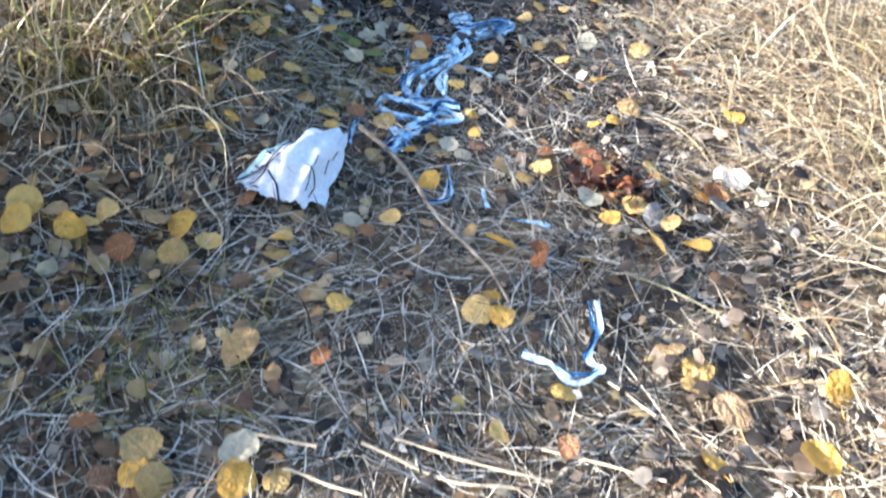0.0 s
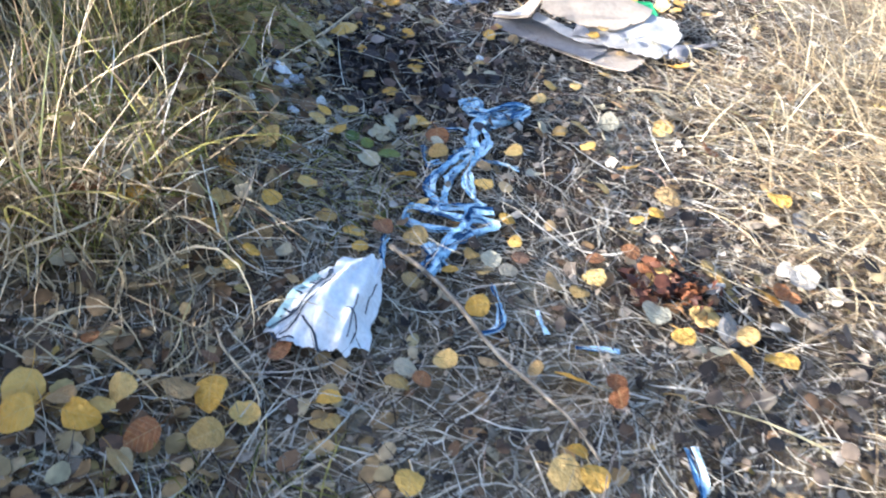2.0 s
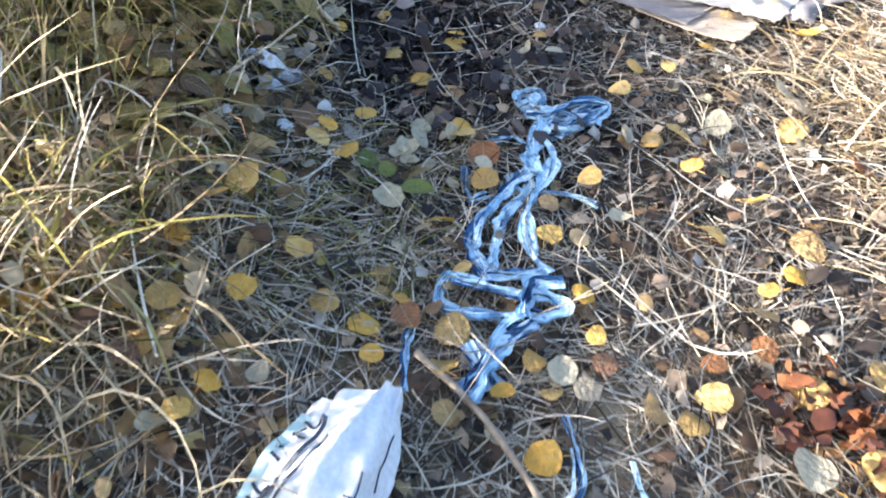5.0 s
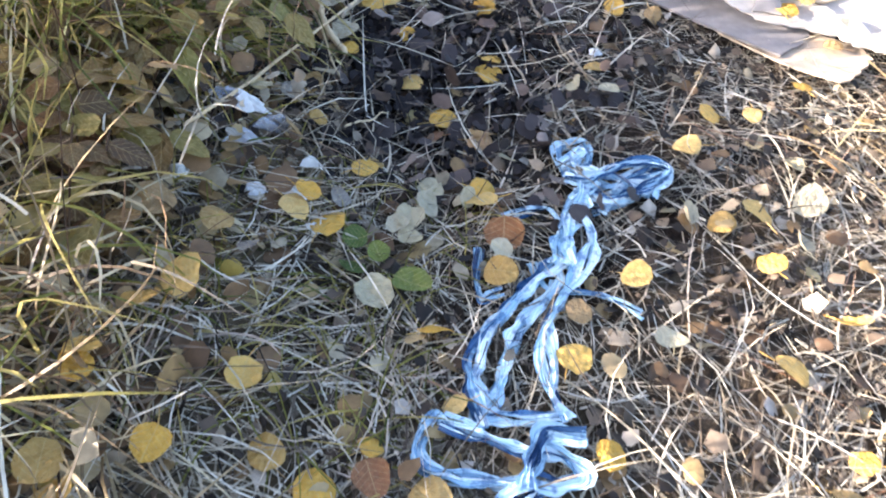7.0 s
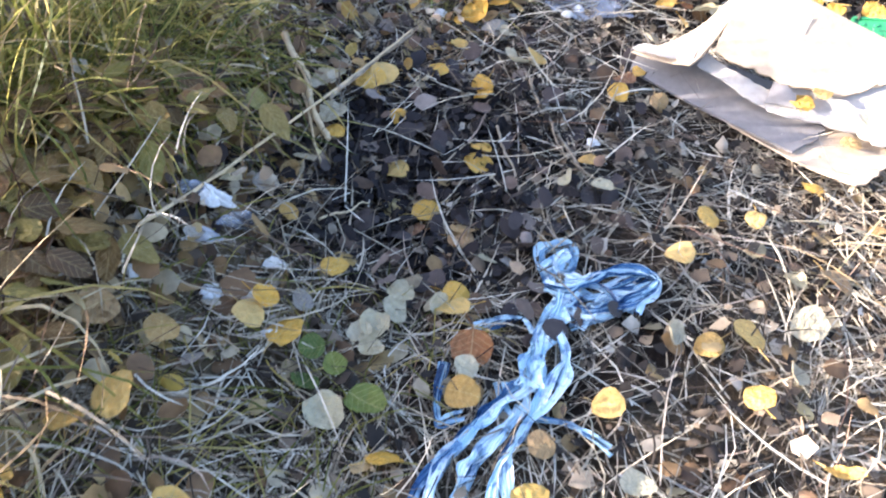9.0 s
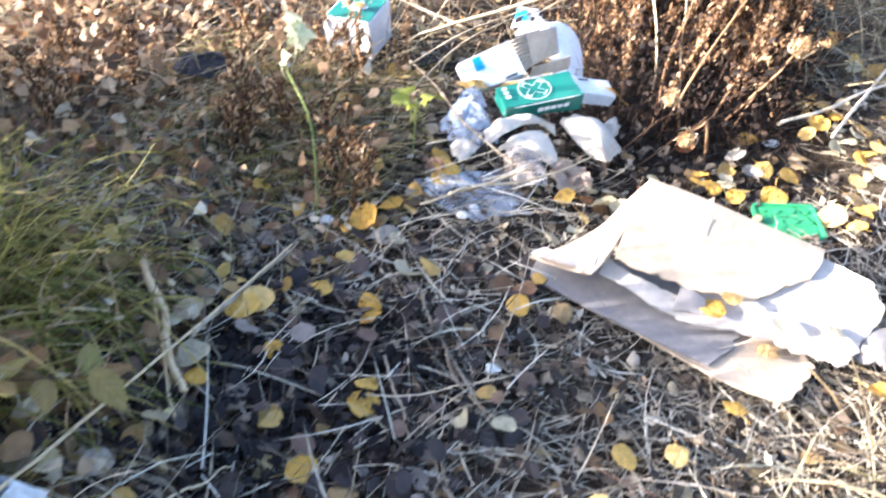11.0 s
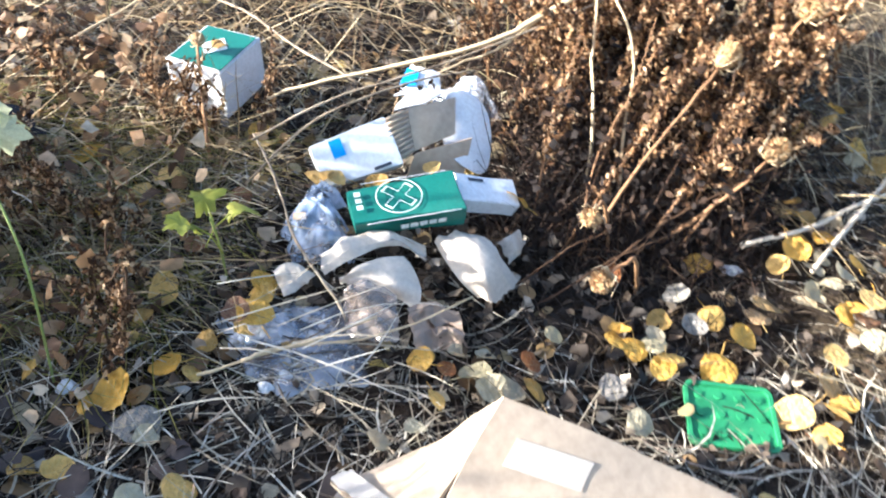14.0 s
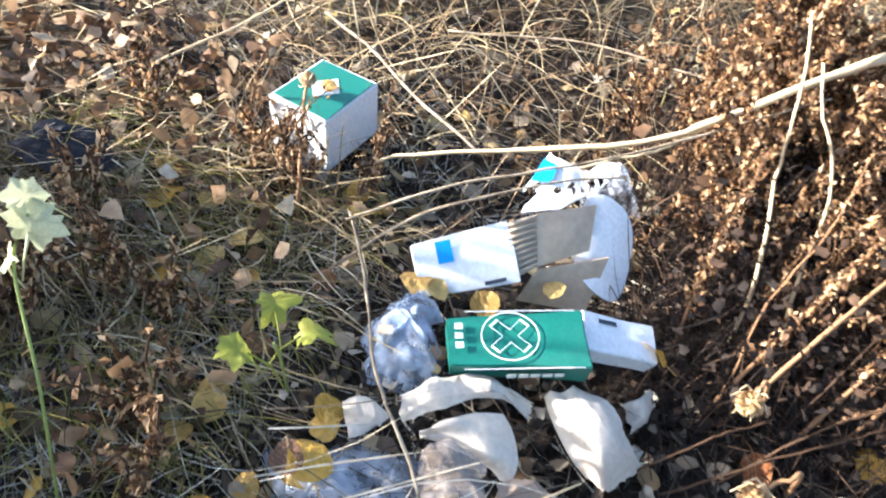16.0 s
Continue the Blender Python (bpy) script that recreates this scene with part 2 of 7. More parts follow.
def bareness(x, y):
    """1 where little grass grows: the dug patch and under the rubbish."""
    a = np.exp(-(((x + 0.36) / 0.24) ** 2 + ((y - 2.27) / 0.2) ** 2) ** 2)
    b = np.exp(-(((x + 0.28) / 0.4) ** 2 + ((y - 2.62) / 0.28) ** 2) ** 2) * 0.85
    d = np.exp(-(((x + 0.1) / 0.5) ** 2 + ((y - 3.25) / 0.3) ** 2) ** 2) * 0.75
    # e and g bare the strip before the weeds, imitating shade there
    e = np.exp(-(((x - 0.5) / 0.45) ** 2 + ((y - 3.45) / 0.24) ** 2) ** 2) * 0.9
    f = np.exp(-(((x - 0.36) / 0.13) ** 2 + ((y - 1.5) / 0.09) ** 2) ** 2) * 0.8
    g = np.exp(-(((x - 0.38) / 0.3) ** 2 + ((y - 3.4) / 0.2) ** 2) ** 2) * 0.8
    return np.clip(a + b + d + e + f + g, 0, 1)


def mesh_of(name, verts, faces, material, smoothed=False):
    me = bpy.data.meshes.new(name)
    me.from_pydata([tuple(v) for v in verts], [], [tuple(f) for f in faces])
    if smoothed:
        me.polygons.foreach_set("use_smooth", [True] * len(me.polygons))
    me.materials.append(material)
    me.update()
    return me


far = np.geomspace(0.08, 60, 26)
xs = np.concatenate([-1.9 - far[::-1], np.arange(-1.9, 2.0, 0.02), 2.0 + far])
ys = np.concatenate([0.2 - far[::-1], np.arange(0.2, 5.2, 0.02), 5.2 + far])
gx, gy = np.meshgrid(xs, ys)
gz = rise(gx, gy) + clods(gx, gy) * np.exp(-((gx / 3) ** 2 + ((gy - 2.5) / 3.5) ** 2))
nx, ny = len(xs), len(ys)
idx = np.arange(nx * ny).reshape(ny, nx)
quads = np.stack([idx[:-1, :-1], idx[:-1, 1:], idx[1:, 1:], idx[1:, :-1]], -1).reshape(-1, 4)
ground = new("ground", mesh_of("ground", np.stack([gx, gy, gz], -1).reshape(-1, 3).tolist(), quads.tolist(), M_SOIL, True))
tagged(ground, "dark crumbly soil of a trodden path", "ground", kind="structure")


# ---- shared makers ----
def blades(name, xy, heading, length, width, up, droop, material, label, category, segs=4, lift=0.0, swerve=0.25, flatten=0.7):
    """Many tapering blades in one mesh: roots, headings, lengths, widths, first slope and loss of slope, as arrays."""
    n = len(xy)
    pos = np.column_stack([xy, rise(xy[:, 0], xy[:, 1]) + lift])
    el, hd = np.array(up, float) * np.ones(n), np.array(heading, float)
    turn = RNG.normal(0, swerve, n) / segs
    roll = RNG.uniform(-flatten, flatten, n)
    rows = []
    for k in range(segs + 1):
        side = np.column_stack([-np.sin(hd) * np.cos(roll), np.cos(hd) * np.cos(roll), np.sin(roll)])
        w = width * (1.0 if k < segs * 0.6 else 0.68) * (0.12 if k == segs else 1.0) * 0.5
        rows.append(np.stack([pos - side * w[:, None], pos + side * w[:, None]], 1))
        step = length / segs
        pos = pos + np.column_stack([np.cos(el) * np.cos(hd), np.cos(el) * np.sin(hd), np.sin(el)]) * step[:, None]
        pos[:, 2] = np.maximum(pos[:, 2], rise(pos[:, 0], pos[:, 1]) + 0.002 + 0.4 * np.array(lift))
        el, hd = el - droop, hd + turn
    v = np.concatenate(rows, 1)
    m = 2 * (segs + 1)
    base = (np.arange(n) * m)[:, None, None]
    f = base + np.array([[2 * k, 2 * k + 1, 2 * k + 3, 2 * k + 2] for k in range(segs)])[None]
    me = bpy.data.meshes.new(name)
    me.vertices.add(n * m)
    me.vertices.foreach_set("co", v.reshape(-1))
    q = f.reshape(-1)
    me.loops.add(len(q))
    me.loops.foreach_set("vertex_index", q.astype(np.int32))
    me.polygons.add(len(q) // 4)
    me.polygons.foreach_set("loop_start", np.arange(0, len(q), 4, dtype=np.int32))
    me.polygons.foreach_set("use_smooth", np.ones(len(q) // 4, bool))
    me.materials.append(material)
    me.update(calc_edges=True)
    return tagged(new(name, me), label, category, kind="stuff")


def strewn(n, x0, x1, y0, y1, keep=None):
    """n places at random in a rectangle, thinned by keep(x, y), a share from 0 to 1."""
    got = np.empty((0, 2))
    for _ in range(400):
        if len(got) >= n:
            break
        tries = max(n, 4000)
        xy = RNG.uniform((x0, y0), (x1, y1), (tries, 2))
        if keep is not None:
            xy = xy[RNG.random(tries) < keep(xy[:, 0], xy[:, 1])]
        got = np.concatenate([got, xy])
    return got[:n]


def bm_mesh(name, bm, material, smoothed=False):
    me = bpy.data.meshes.new(name)
    bm.to_mesh(me)
    bm.free()
    if smoothed:
        me.polygons.foreach_set("use_smooth", [True] * len(me.polygons))
    me.materials.append(material)
    return me


def part(name, me, parent, label=""):
    ob = new(name, me)
    ob.parent = parent
    return tagged(ob, label)


def thing(name, label, category, at=(0, 0, 0), group=""):
    ob = new(name)
    ob.empty_display_size = 0.02
    ob.location = at
    return tagged(ob, label, category, group)


def tube(points, radii, sides=6, knots=0.0, seed=0):
    """A bent, tapering round rod as verts and faces."""
    rnd = random.Random(seed)
    verts, faces = [], []
    pts = [Vector(p) for p in points]
    for i, p in enumerate(pts):
        d = (pts[min(i + 1, len(pts) - 1)] - pts[max(i - 1, 0)]).normalized()
        a = d.cross(Vector((0.3, 0.2, 1))).normalized()
        b = d.cross(a)
        for k in range(sides):
            t = 2 * math.pi * k / sides
            r = radii[i] * (1 + knots * rnd.uniform(-1, 1))
            verts.append(p + (a * math.cos(t) + b * math.sin(t)) * r)
    for i in range(len(pts) - 1):
        for k in range(sides):
            faces.append((i * sides + k, i * sides + (k + 1) % sides, (i + 1) * sides + (k + 1) % sides, (i + 1) * sides + k))
    faces.append(tuple(range(sides))[::-1])
    faces.append(tuple(range((len(pts) - 1) * sides, len(pts) * sides)))
    return verts, faces


def spline(points, n):
    """n points along a smooth line through the given ones."""
    P = [Vector(p) for p in points]
    P = [2 * P[0] - P[1]] + P + [2 * P[-1] - P[-2]]
    out = []
    for i in range(n):
        u = i / (n - 1) * (len(P) - 3)
        k = min(int(u), len(P) - 4)
        t = u - k
        a, b, c2, d = P[k:k + 4]
        out.append(0.5 * ((2 * b) + (c2 - a) * t + (2 * a - 5 * b + 4 * c2 - d) * t * t + (3 * b - a - 3 * c2 + d) * t ** 3))
    return out


def resting(x, y, up=0.0):
    return Vector((x, y, float(rise(x, y)) + up))


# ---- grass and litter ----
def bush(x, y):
    """1 under the dried weeds, where pale grass is left out to imitate shade."""
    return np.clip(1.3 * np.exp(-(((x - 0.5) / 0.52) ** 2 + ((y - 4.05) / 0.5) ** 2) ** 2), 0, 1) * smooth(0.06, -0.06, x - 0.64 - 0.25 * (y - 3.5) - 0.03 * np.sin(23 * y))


def mat_keep(x, y):
    k = (1 - 0.96 * bareness(x, y)) * (0.35 + 0.65 * smooth(4.4, 3.2, y))
    edge = smooth(-1.25, -0.8, x + 0.1 * np.sin(5 * y)) * smooth(1.6, 1.1, x + 0.12 * np.sin(4 * y)) * smooth(0.2, 0.6, y + 0.1 * np.sin(6 * x)) * smooth(4.7, 4.0, y)
    k = k * (1 - 0.3 * smooth(0.25, 0.4, x) * smooth(0.98, 1.12, y) * smooth(1.6, 1.45, y))
    return edge * k * (0.75 + 0.25 * np.sin(5 * x + 2 * y) * np.sin(4 * y - 3 * x)) * (1 - 0.9 * bush(x, y))


def straw(n, x0, x1, y0, y1, keep, long, wide, up, material, name, label, lean=None, spread=3.2, lift=0.006, segs=4, droop=0.12, swerve=0.35):
    xy = strewn(n, x0, x1, y0, y1, keep)
    if lean is None:
        hd = RNG.uniform(-math.pi, math.pi, n)
    elif lean == "bundles":
        x, y = xy[:, 0], xy[:, 1]
        hd = 2.0 * np.sin(2.3 * x + 1.4 * y + 0.4) + 1.6 * np.sin(2.9 * y - 3.1 * x + 1) + RNG.normal(0, spread, n) + math.pi * RNG.integers(0, 2, n)
    else:
        hd = RNG.normal(lean, spread, n)
    return blades(name, xy, hd, RNG.uniform(*long, n), RNG.uniform(*wide, n), np.abs(RNG.normal(up[0], up[1], n)),
                  RNG.normal(droop, 0.12, n), material, label, "grass", segs, np.abs(RNG.normal(lift, lift, n)), swerve)


straw(16500, -1.2, 1.5, 0.3, 4.6, mat_keep, (0.05, 0.18), (0.0012, 0.0039), (0.03, 0.06), M_MAT, "dry_grass_mat", "matted dry grey and straw grass trodden on the path", "bundles", 0.75, lift=0.004, droop=0.05, swerve=1.1)
straw(3800, -0.7, 1.0, 0.4, 3.0, mat_keep, (0.1, 0.26), (0.0011, 0.0029), (0.1, 0.1), M_MAT, "long_dry_grass", "long dry straw blades lying criss-cross on the path", "bundles", 0.9, lift=0.005, droop=0.09, swerve=0.9)
straw(14000, -1.3, 1.6, 0.5, 4.8, lambda x, y: 0.22 + 0.78 * bareness(x, y), (0.03, 0.12), (0.001, 0.003), (0.2, 0.2), M_DARK, "rotten_stems", "dark rotten stems lying on bare soil")
straw(4600, 0.4, 2.4, 0.2, 2.75, lambda x, y: smooth(0.42, 0.9, x + 0.1 * np.sin(6 * y)) * smooth(2.8, 2.2, y) * smooth(2.4, 1.6, x) * smooth(0.2, 0.6, y) * (0.35 + 0.65 * smooth(1.3, 1.9, y + 0.8 * (x - 0.6))) * (1 - 0.7 * smooth(0.98, 1.12, y) * smooth(1.5, 1.35, y)), (0.1, 0.3), (0.0018, 0.0048), (0.3, 0.25), M_GOLD,
      "golden_grass", "sunlit golden dry grass leaning beside the path", lean=2.9, spread=1.1, droop=0.2, segs=5)
straw(1600, 0.8, 2.8, 0.1, 3.2, lambda x, y: smooth(0.75, 1.2, x) * smooth(2.8, 1.8, x) * smooth(0.1, 0.7, y) * smooth(3.2, 2.7, y), (0.25, 0.5), (0.002, 0.005), (0.9, 0.25), M_GOLD,
      "tall_golden_grass", "tall golden dry grass bending over the path edge", lean=2.6, spread=0.8, droop=0.24, segs=6)


def beam(x, y, wide=0.09):
    """0 on the lines along which the sun comes through the stand, 1 elsewhere."""
    c = y - 0.3226 * x
    return np.clip(1 - 1.1 * np.exp(-((c - 1.43) / wide) ** 2) - 0.5 * np.exp(-((c - 2.57) / 0.05) ** 2) - 0.8 * np.exp(-((c - 3.37) / 0.035) ** 2), 0, 1)


def left_keep(x, y):
    return (1 - 0.85 * smooth(1.55, 1.8, y) * smooth(-0.85, -0.68, x)) * smooth(-0.58, -0.9, x + 0.07 * np.sin(7 * y)) * (0.15 + 0.85 * smooth(2.5, 2.1, y)) * smooth(1.15, 1.4, y) * beam(x, y)


straw(700, -1.05, -0.6, 1.1, 2.75, lambda x, y: left_keep(x, y) * (1 - 0.8 * smooth(1.65, 1.45, y) * smooth(-0.7, -0.85, x)) * (1 - 0.6 * smooth(1.9, 2.05, y) * smooth(-0.85, -0.7, x)) * (1 - 0.65 * smooth(1.35, 1.5, y) * smooth(2.0, 1.85, y)), (0.16, 0.42), (0.0022, 0.0052), (1.1, 0.3), M_GREEN, "green_grass", "green and yellowing grass tufts beside the path", lean=0.3, spread=2.0, droop=0.3, segs=6, swerve=0.9)
straw(520, -1.0, -0.56, 1.1, 2.6, lambda x, y: left_keep(x, y) * smooth(1.95, 1.6, y) * (1 - 0.75 * smooth(1.35, 1.5, y)) * (1 - 0.8 * smooth(1.65, 1.45, y) * smooth(-0.7, -0.85, x)), (0.12, 0.36), (0.002, 0.0052), (1.0, 0.4), M_GOLD, "dry_bank_grass", "dry straw-coloured grass standing on the bank", lean=0.4, spread=2.8, droop=0.3, segs=7, swerve=1.7)
straw(170, -1.08, -0.84, 1.3, 2.1, beam, (0.34, 0.5), (0.0018, 0.004), (1.25, 0.2), M_GOLD, "tall_bank_grass", "tall dry grass at the top of the bank", droop=0.1, segs=6, swerve=0.5)
straw(300, -1.1, -0.5, 1.2, 2.1, lambda x, y: beam(x, y) * smooth(-0.48, -0.62, x), (0.06, 0.2), (0.002, 0.0042), (0.6, 0.5), M_MAT, "broken_bank_straw", "broken pale straw lying across the bank", droop=0.15, segs=5, lift=0.05, swerve=0.7)
straw(260, -1.1, -0.52, 1.3, 2.6, lambda x, y: smooth(-0.5, -0.65, x), (0.12, 0.4), (0.0016, 0.0032), (0.9, 0.4), M_WEED, "reddish_bank_stems", "thin reddish brown stems on the bank", droop=0.12, segs=5, swerve=0.6)
straw(330, -0.66, -0.2, 1.55, 2.05, None, (0.05, 0.15), (0.0015, 0.003), (0.35, 0.25), M_GREEN, "short_green_grass", "short green grass growing through the dry mat", droop=0.18)
straw(170, -0.6, -0.26, 0.62, 0.98, None, (0.05, 0.12), (0.0015, 0.003), (0.7, 0.3), M_GREEN, "short_green_grass", "short green grass growing through the dry mat", droop=0.2)
straw(620, -1.15, -0.68, 2.15, 2.62, None, (0.15, 0.32), (0.003, 0.006), (0.7, 0.3), M_GREEN, "broad_green_grass", "broad green grass blades hanging over the soil", lean=-0.3, spread=0.8, droop=0.32, segs=6)
straw(250, -1.1, -0.76, 2.05, 2.45, lambda x, y: smooth(-0.74, -0.86, x), (0.26, 0.48), (0.0025, 0.005), (1.15, 0.3), M_GREEN, "tall_green_grass", "tall yellowing green grass on the bank", lean=-0.2, spread=1.2, droop=0.2, segs=6, swerve=0.6)
straw(110, -1.08, -0.72, 2.12, 2.42, None, (0.16, 0.34), (0.003, 0.006), (1.0, 0.35), M_GOLD, "golden_bank_tuft", "golden dry grass tuft catching the sun on the bank", droop=0.3, segs=6, swerve=1.2)
straw(60, -1.12, -0.9, 2.05, 2.36, None, (0.42, 0.6), (0.004, 0.008), (1.2, 0.2), M_GREEN, "sunlit_bank_grass", "broad yellow-green grass blades catching the sun", lean=0.2, spread=1.6, droop=0.16, segs=6, swerve=0.6)
straw(6000, -5.0, 5.0, 3.9, 9.5, lambda x, y: smooth(5.0, 2.5, np.hypot(x, y - 4.2)) * (1 - 0.93 * bush(x, y)), (0.1, 0.35), (0.0015, 0.004), (0.35, 0.35), M_GOLD, "far_dry_grass", "dry pale grass and stems beyond the rubbish", droop=0.15, segs=4)
straw(420, 0.8, 1.9, 3.3, 4.8, lambda x, y: smooth(0.8, 1.0, x - 0.2 * (y - 3.6)) * smooth(1.9, 1.5, x) * smooth(4.8, 4.4, y), (0.1, 0.34), (0.0015, 0.0035), (0.25, 0.2), M_GOLD, "leaning_dry_grass", "pale dry grass lying beside the dried weeds", droop=0.12, segs=5, lift=0.02)
straw(1500, -1.6, 1.8, 3.75, 5.4, lambda x, y: 1 - 0.7 * bush(x, y), (0.12, 0.4), (0.002, 0.0048), (0.45, 0.35), M_GOLD, "golden_far_stems", "sunlit golden dead stems beyond the rubbish", droop=0.14, segs=5, lift=0.02)
straw(260, -1.6, 2.0, 3.6, 5.2, lambda x, y: 1 - 0.6 * bush(x, y), (0.2, 0.55), (0.002, 0.0045), (0.25, 0.2), M_GOLD, "fallen_stalks", "pale dead stalks lying criss-cross in the weeds", droop=0.07, segs=5, lift=0.03)
straw(1000, -1.15, -0.3, 2.85, 3.7, lambda x, y: smooth(-1.15, -0.95, x) * smooth(-0.3, -0.42, x) * smooth(3.7, 3.5, y), (0.08, 0.26), (0.001, 0.0024), (0.25, 0.25), M_GREEN, "fine_olive_grass", "fine olive grass lying over brown litter", lean=-0.4, spread=0.6, droop=0.1, lift=0.012)
straw(400, -0.98, -0.44, 1.05, 1.9, lambda x, y: beam(x, y) * smooth(-0.42, -0.56, x) * smooth(1.65, 1.45, y), (0.07, 0.24), (0.0018, 0.0042), (0.55, 0.4), M_GOLD, "bank_straw", "short pale straw growing and lying on the bank", droop=0.2, segs=5, swerve=0.9, lift=0.01)
straw(420, -0.75, 0.0, 2.05, 2.85, lambda x, y: 0.3 + 0.7 * bareness(x, y), (0.05, 0.22), (0.0014, 0.0038), (0.12, 0.12), M_MAT, "pale_twigs", "thin pale twigs and stems lying on bare soil", droop=0.05, swerve=0.5, lift=0.014)
straw(900, -1.15, -0.3, 3.0, 3.75, lambda x, y: smooth(3.0, 3.15, y) * smooth(-1.15, -0.95, x) * smooth(-0.3, -0.42, x) * smooth(3.7, 3.5, y), (0.08, 0.28), (0.0014, 0.0036), (0.25, 0.25), M_GOLD, "fine_dry_grass", "fine dry straw-yellow grass lying over brown litter", lean=-0.4, spread=0.6, droop=0.1, lift=0.012)
straw(450, -0.95, -0.3, 2.75, 3.5, None, (0.06, 0.2), (0.001, 0.0026), (0.2, 0.2), M_MAT, "loose_straw", "loose straw lying over brown litter", droop=0.1, lift=0.012)
straw(3500, -1.8, 2.2, 3.55, 5.6, lambda x, y: 1 - 0.8 * bush(x, y), (0.06, 0.26), (0.001, 0.0026), (0.6, 0.4), M_WEED, "brown_dead_stems", "thin brown dead weed stems in a tangle", droop=0.14, segs=4, lift=0.01)
straw(4400, 0.0, 1.1, 3.4, 4.8, bush, (0.06, 0.3), (0.0012, 0.0035), (0.7, 0.4), M_BLACK_AND_SHADE, "shade_dark_stems", "dead weed stems deep in the dried weeds, blackened to imitate shade", droop=0.14, segs=4, lift=0.01)
flakes_later = [("hanging_dead_leaves", 220, (0.0, 1.0, 3.5, 4.7), lambda x, y: bush(x, y) * (0.25 + 0.75 * smooth(3.65, 3.85, y)), (0.01, 0.024), "curled brown dead leaves hanging in the dried weeds")]
straw(5000, -3.0, 3.4, 3.5, 7.4, lambda x, y: smooth(3.4, 1.8, np.hypot(x, y - 4.2)), (0.06, 0.2), (0.002, 0.006), (0.15, 0.2), M_DARK, "far_dead_stems", "dark dead stems on the ground beyond the rubbish", segs=3)
# near-black upright stems imitate the shade in front of the weeds
straw(2400, 0.12, 0.85, 3.36, 4.0, lambda x, y: smooth(0.7, 0.52, x - 0.25 * (y - 3.5)), (0.05, 0.17), (0.001, 0.003), (0.95, 0.35), M_BLACK_AND_SHADE, "dark_undergrowth", "rotten weed stems under the dried weeds, blackened to imitate shade", droop=0.2, segs=4)
# tall unseen stand added on the sunny side to keep the path in shade
for c0, c1, tall in ((-2.0, 0.42, (0.46, 0.52)), (0.42, 0.66, (0.2, 0.26)), (0.66, 0.8, (0.56, 0.62)), (0.8, 0.95, (0.5, 0.56)), (0.95, 1.1, (0.72, 0.8)), (1.1, 1.54, (0.5, 0.58)), (1.54, 1.9, (0.3, 0.36)), (1.9, 2.1, (0.44, 0.5)), (2.1, 2.28, (0.4, 0.46)), (2.28, 2.48, (0.34, 0.4)), (2.48, 2.6, (0.42, 0.48)), (2.6, 2.72, (0.54, 0.62)), (2.72, 2.92, (0.33, 0.39)), (2.92, 3.04, (0.6, 0.68)), (3.04, 3.16, (0.26, 0.34)), (3.16, 3.28, (0.6, 0.66)), (3.28, 3.55, (0.56, 0.63))):
    straw(int(2200 * (c1 - c0)), -2.9, -1.2, -2.6, 3.3, lambda x, y: beam(x, y, 0.075) * smooth(-2.9, -1.9, x + 0.2 * np.sin(3 * y)) * smooth(-2.6, -1.2, y) * ((y - 0.3226 * x > c0) & (y - 0.3226 * x < c1)) * smooth(-1.18, -1.36, x + 0.1 * np.sin(5 * y)), tall, (0.004, 0.009), (1.35, 0.1), M_GOLD,
          "tall_grass_stand", "added unseen stand of dry grass that shades the path", droop=0.04, segs=5)
straw(16000, -6.5, 6.5, -5.0, 9.0, lambda x, y: np.clip(smooth(1.1, 1.6, np.abs(x + 0.1 * np.sin(4 * y))) + smooth(-0.9, -1.8, y), 0, 1) * smooth(6.5, 2.5, np.hypot(x, 0.9 * (y - 2.2))) * (1 - 0.8 * smooth(3.2, 3.6, y) * smooth(2.4, 1.6, np.abs(x))), (0.12, 0.4), (0.003, 0.007), (0.4, 0.35), M_GOLD, "meadow_grass", "dry grass of the surrounding meadow", droop=0.2, segs=4)


def flakes(name, n, area, keep, size, material, label, category, lift=0.012, tilt=0.5, points=5):
    """Curled bits of dead leaf, joined."""
    xy = strewn(n, *area, keep)
    z = rise(xy[:, 0], xy[:, 1]) + np.abs(RNG.normal(0, lift, n)) + 0.003
    verts, faces = [], []
    for (x, y), zz in zip(xy, z):
        s, a = RNG.uniform(*size), RNG.uniform(0, 6.28)
        m = Matrix.Translation((x, y, zz)) @ Euler((RNG.normal(0, tilt), RNG.normal(0, tilt), a)).to_matrix().to_4x4()
        b = len(verts)
        verts.append(m @ Vector((0, 0, 0.12 * s)))
        for k in range(points):
            t = 2 * math.pi * k / points
            r = s * (RNG.uniform(0.55, 1.15) if points < 8 else RNG.uniform(0.88, 1.08))
            verts.append(m @ Vector((r * math.cos(t) * 0.75, r * math.sin(t), -RNG.uniform(-0.35, 0.35) * s * (1 if points < 8 else 0.5))))
        for k in range(points):
            faces.append((b, b + 1 + k, b + 1 + (k + 1) % points))
    return tagged(new(name, mesh_of(name, verts, faces, material, True)), label, category, kind="stuff")


def humus(x, y):
    """1 on the freshly dug black earth."""
    return np.exp(-(((x + 0.37) / 0.25) ** 2 + ((y - 2.36) / 0.26) ** 2) ** 2) * (0.6 + 0.4 * np.sin(31 * x + 9 * y) * np.sin(27 * y - 11 * x))


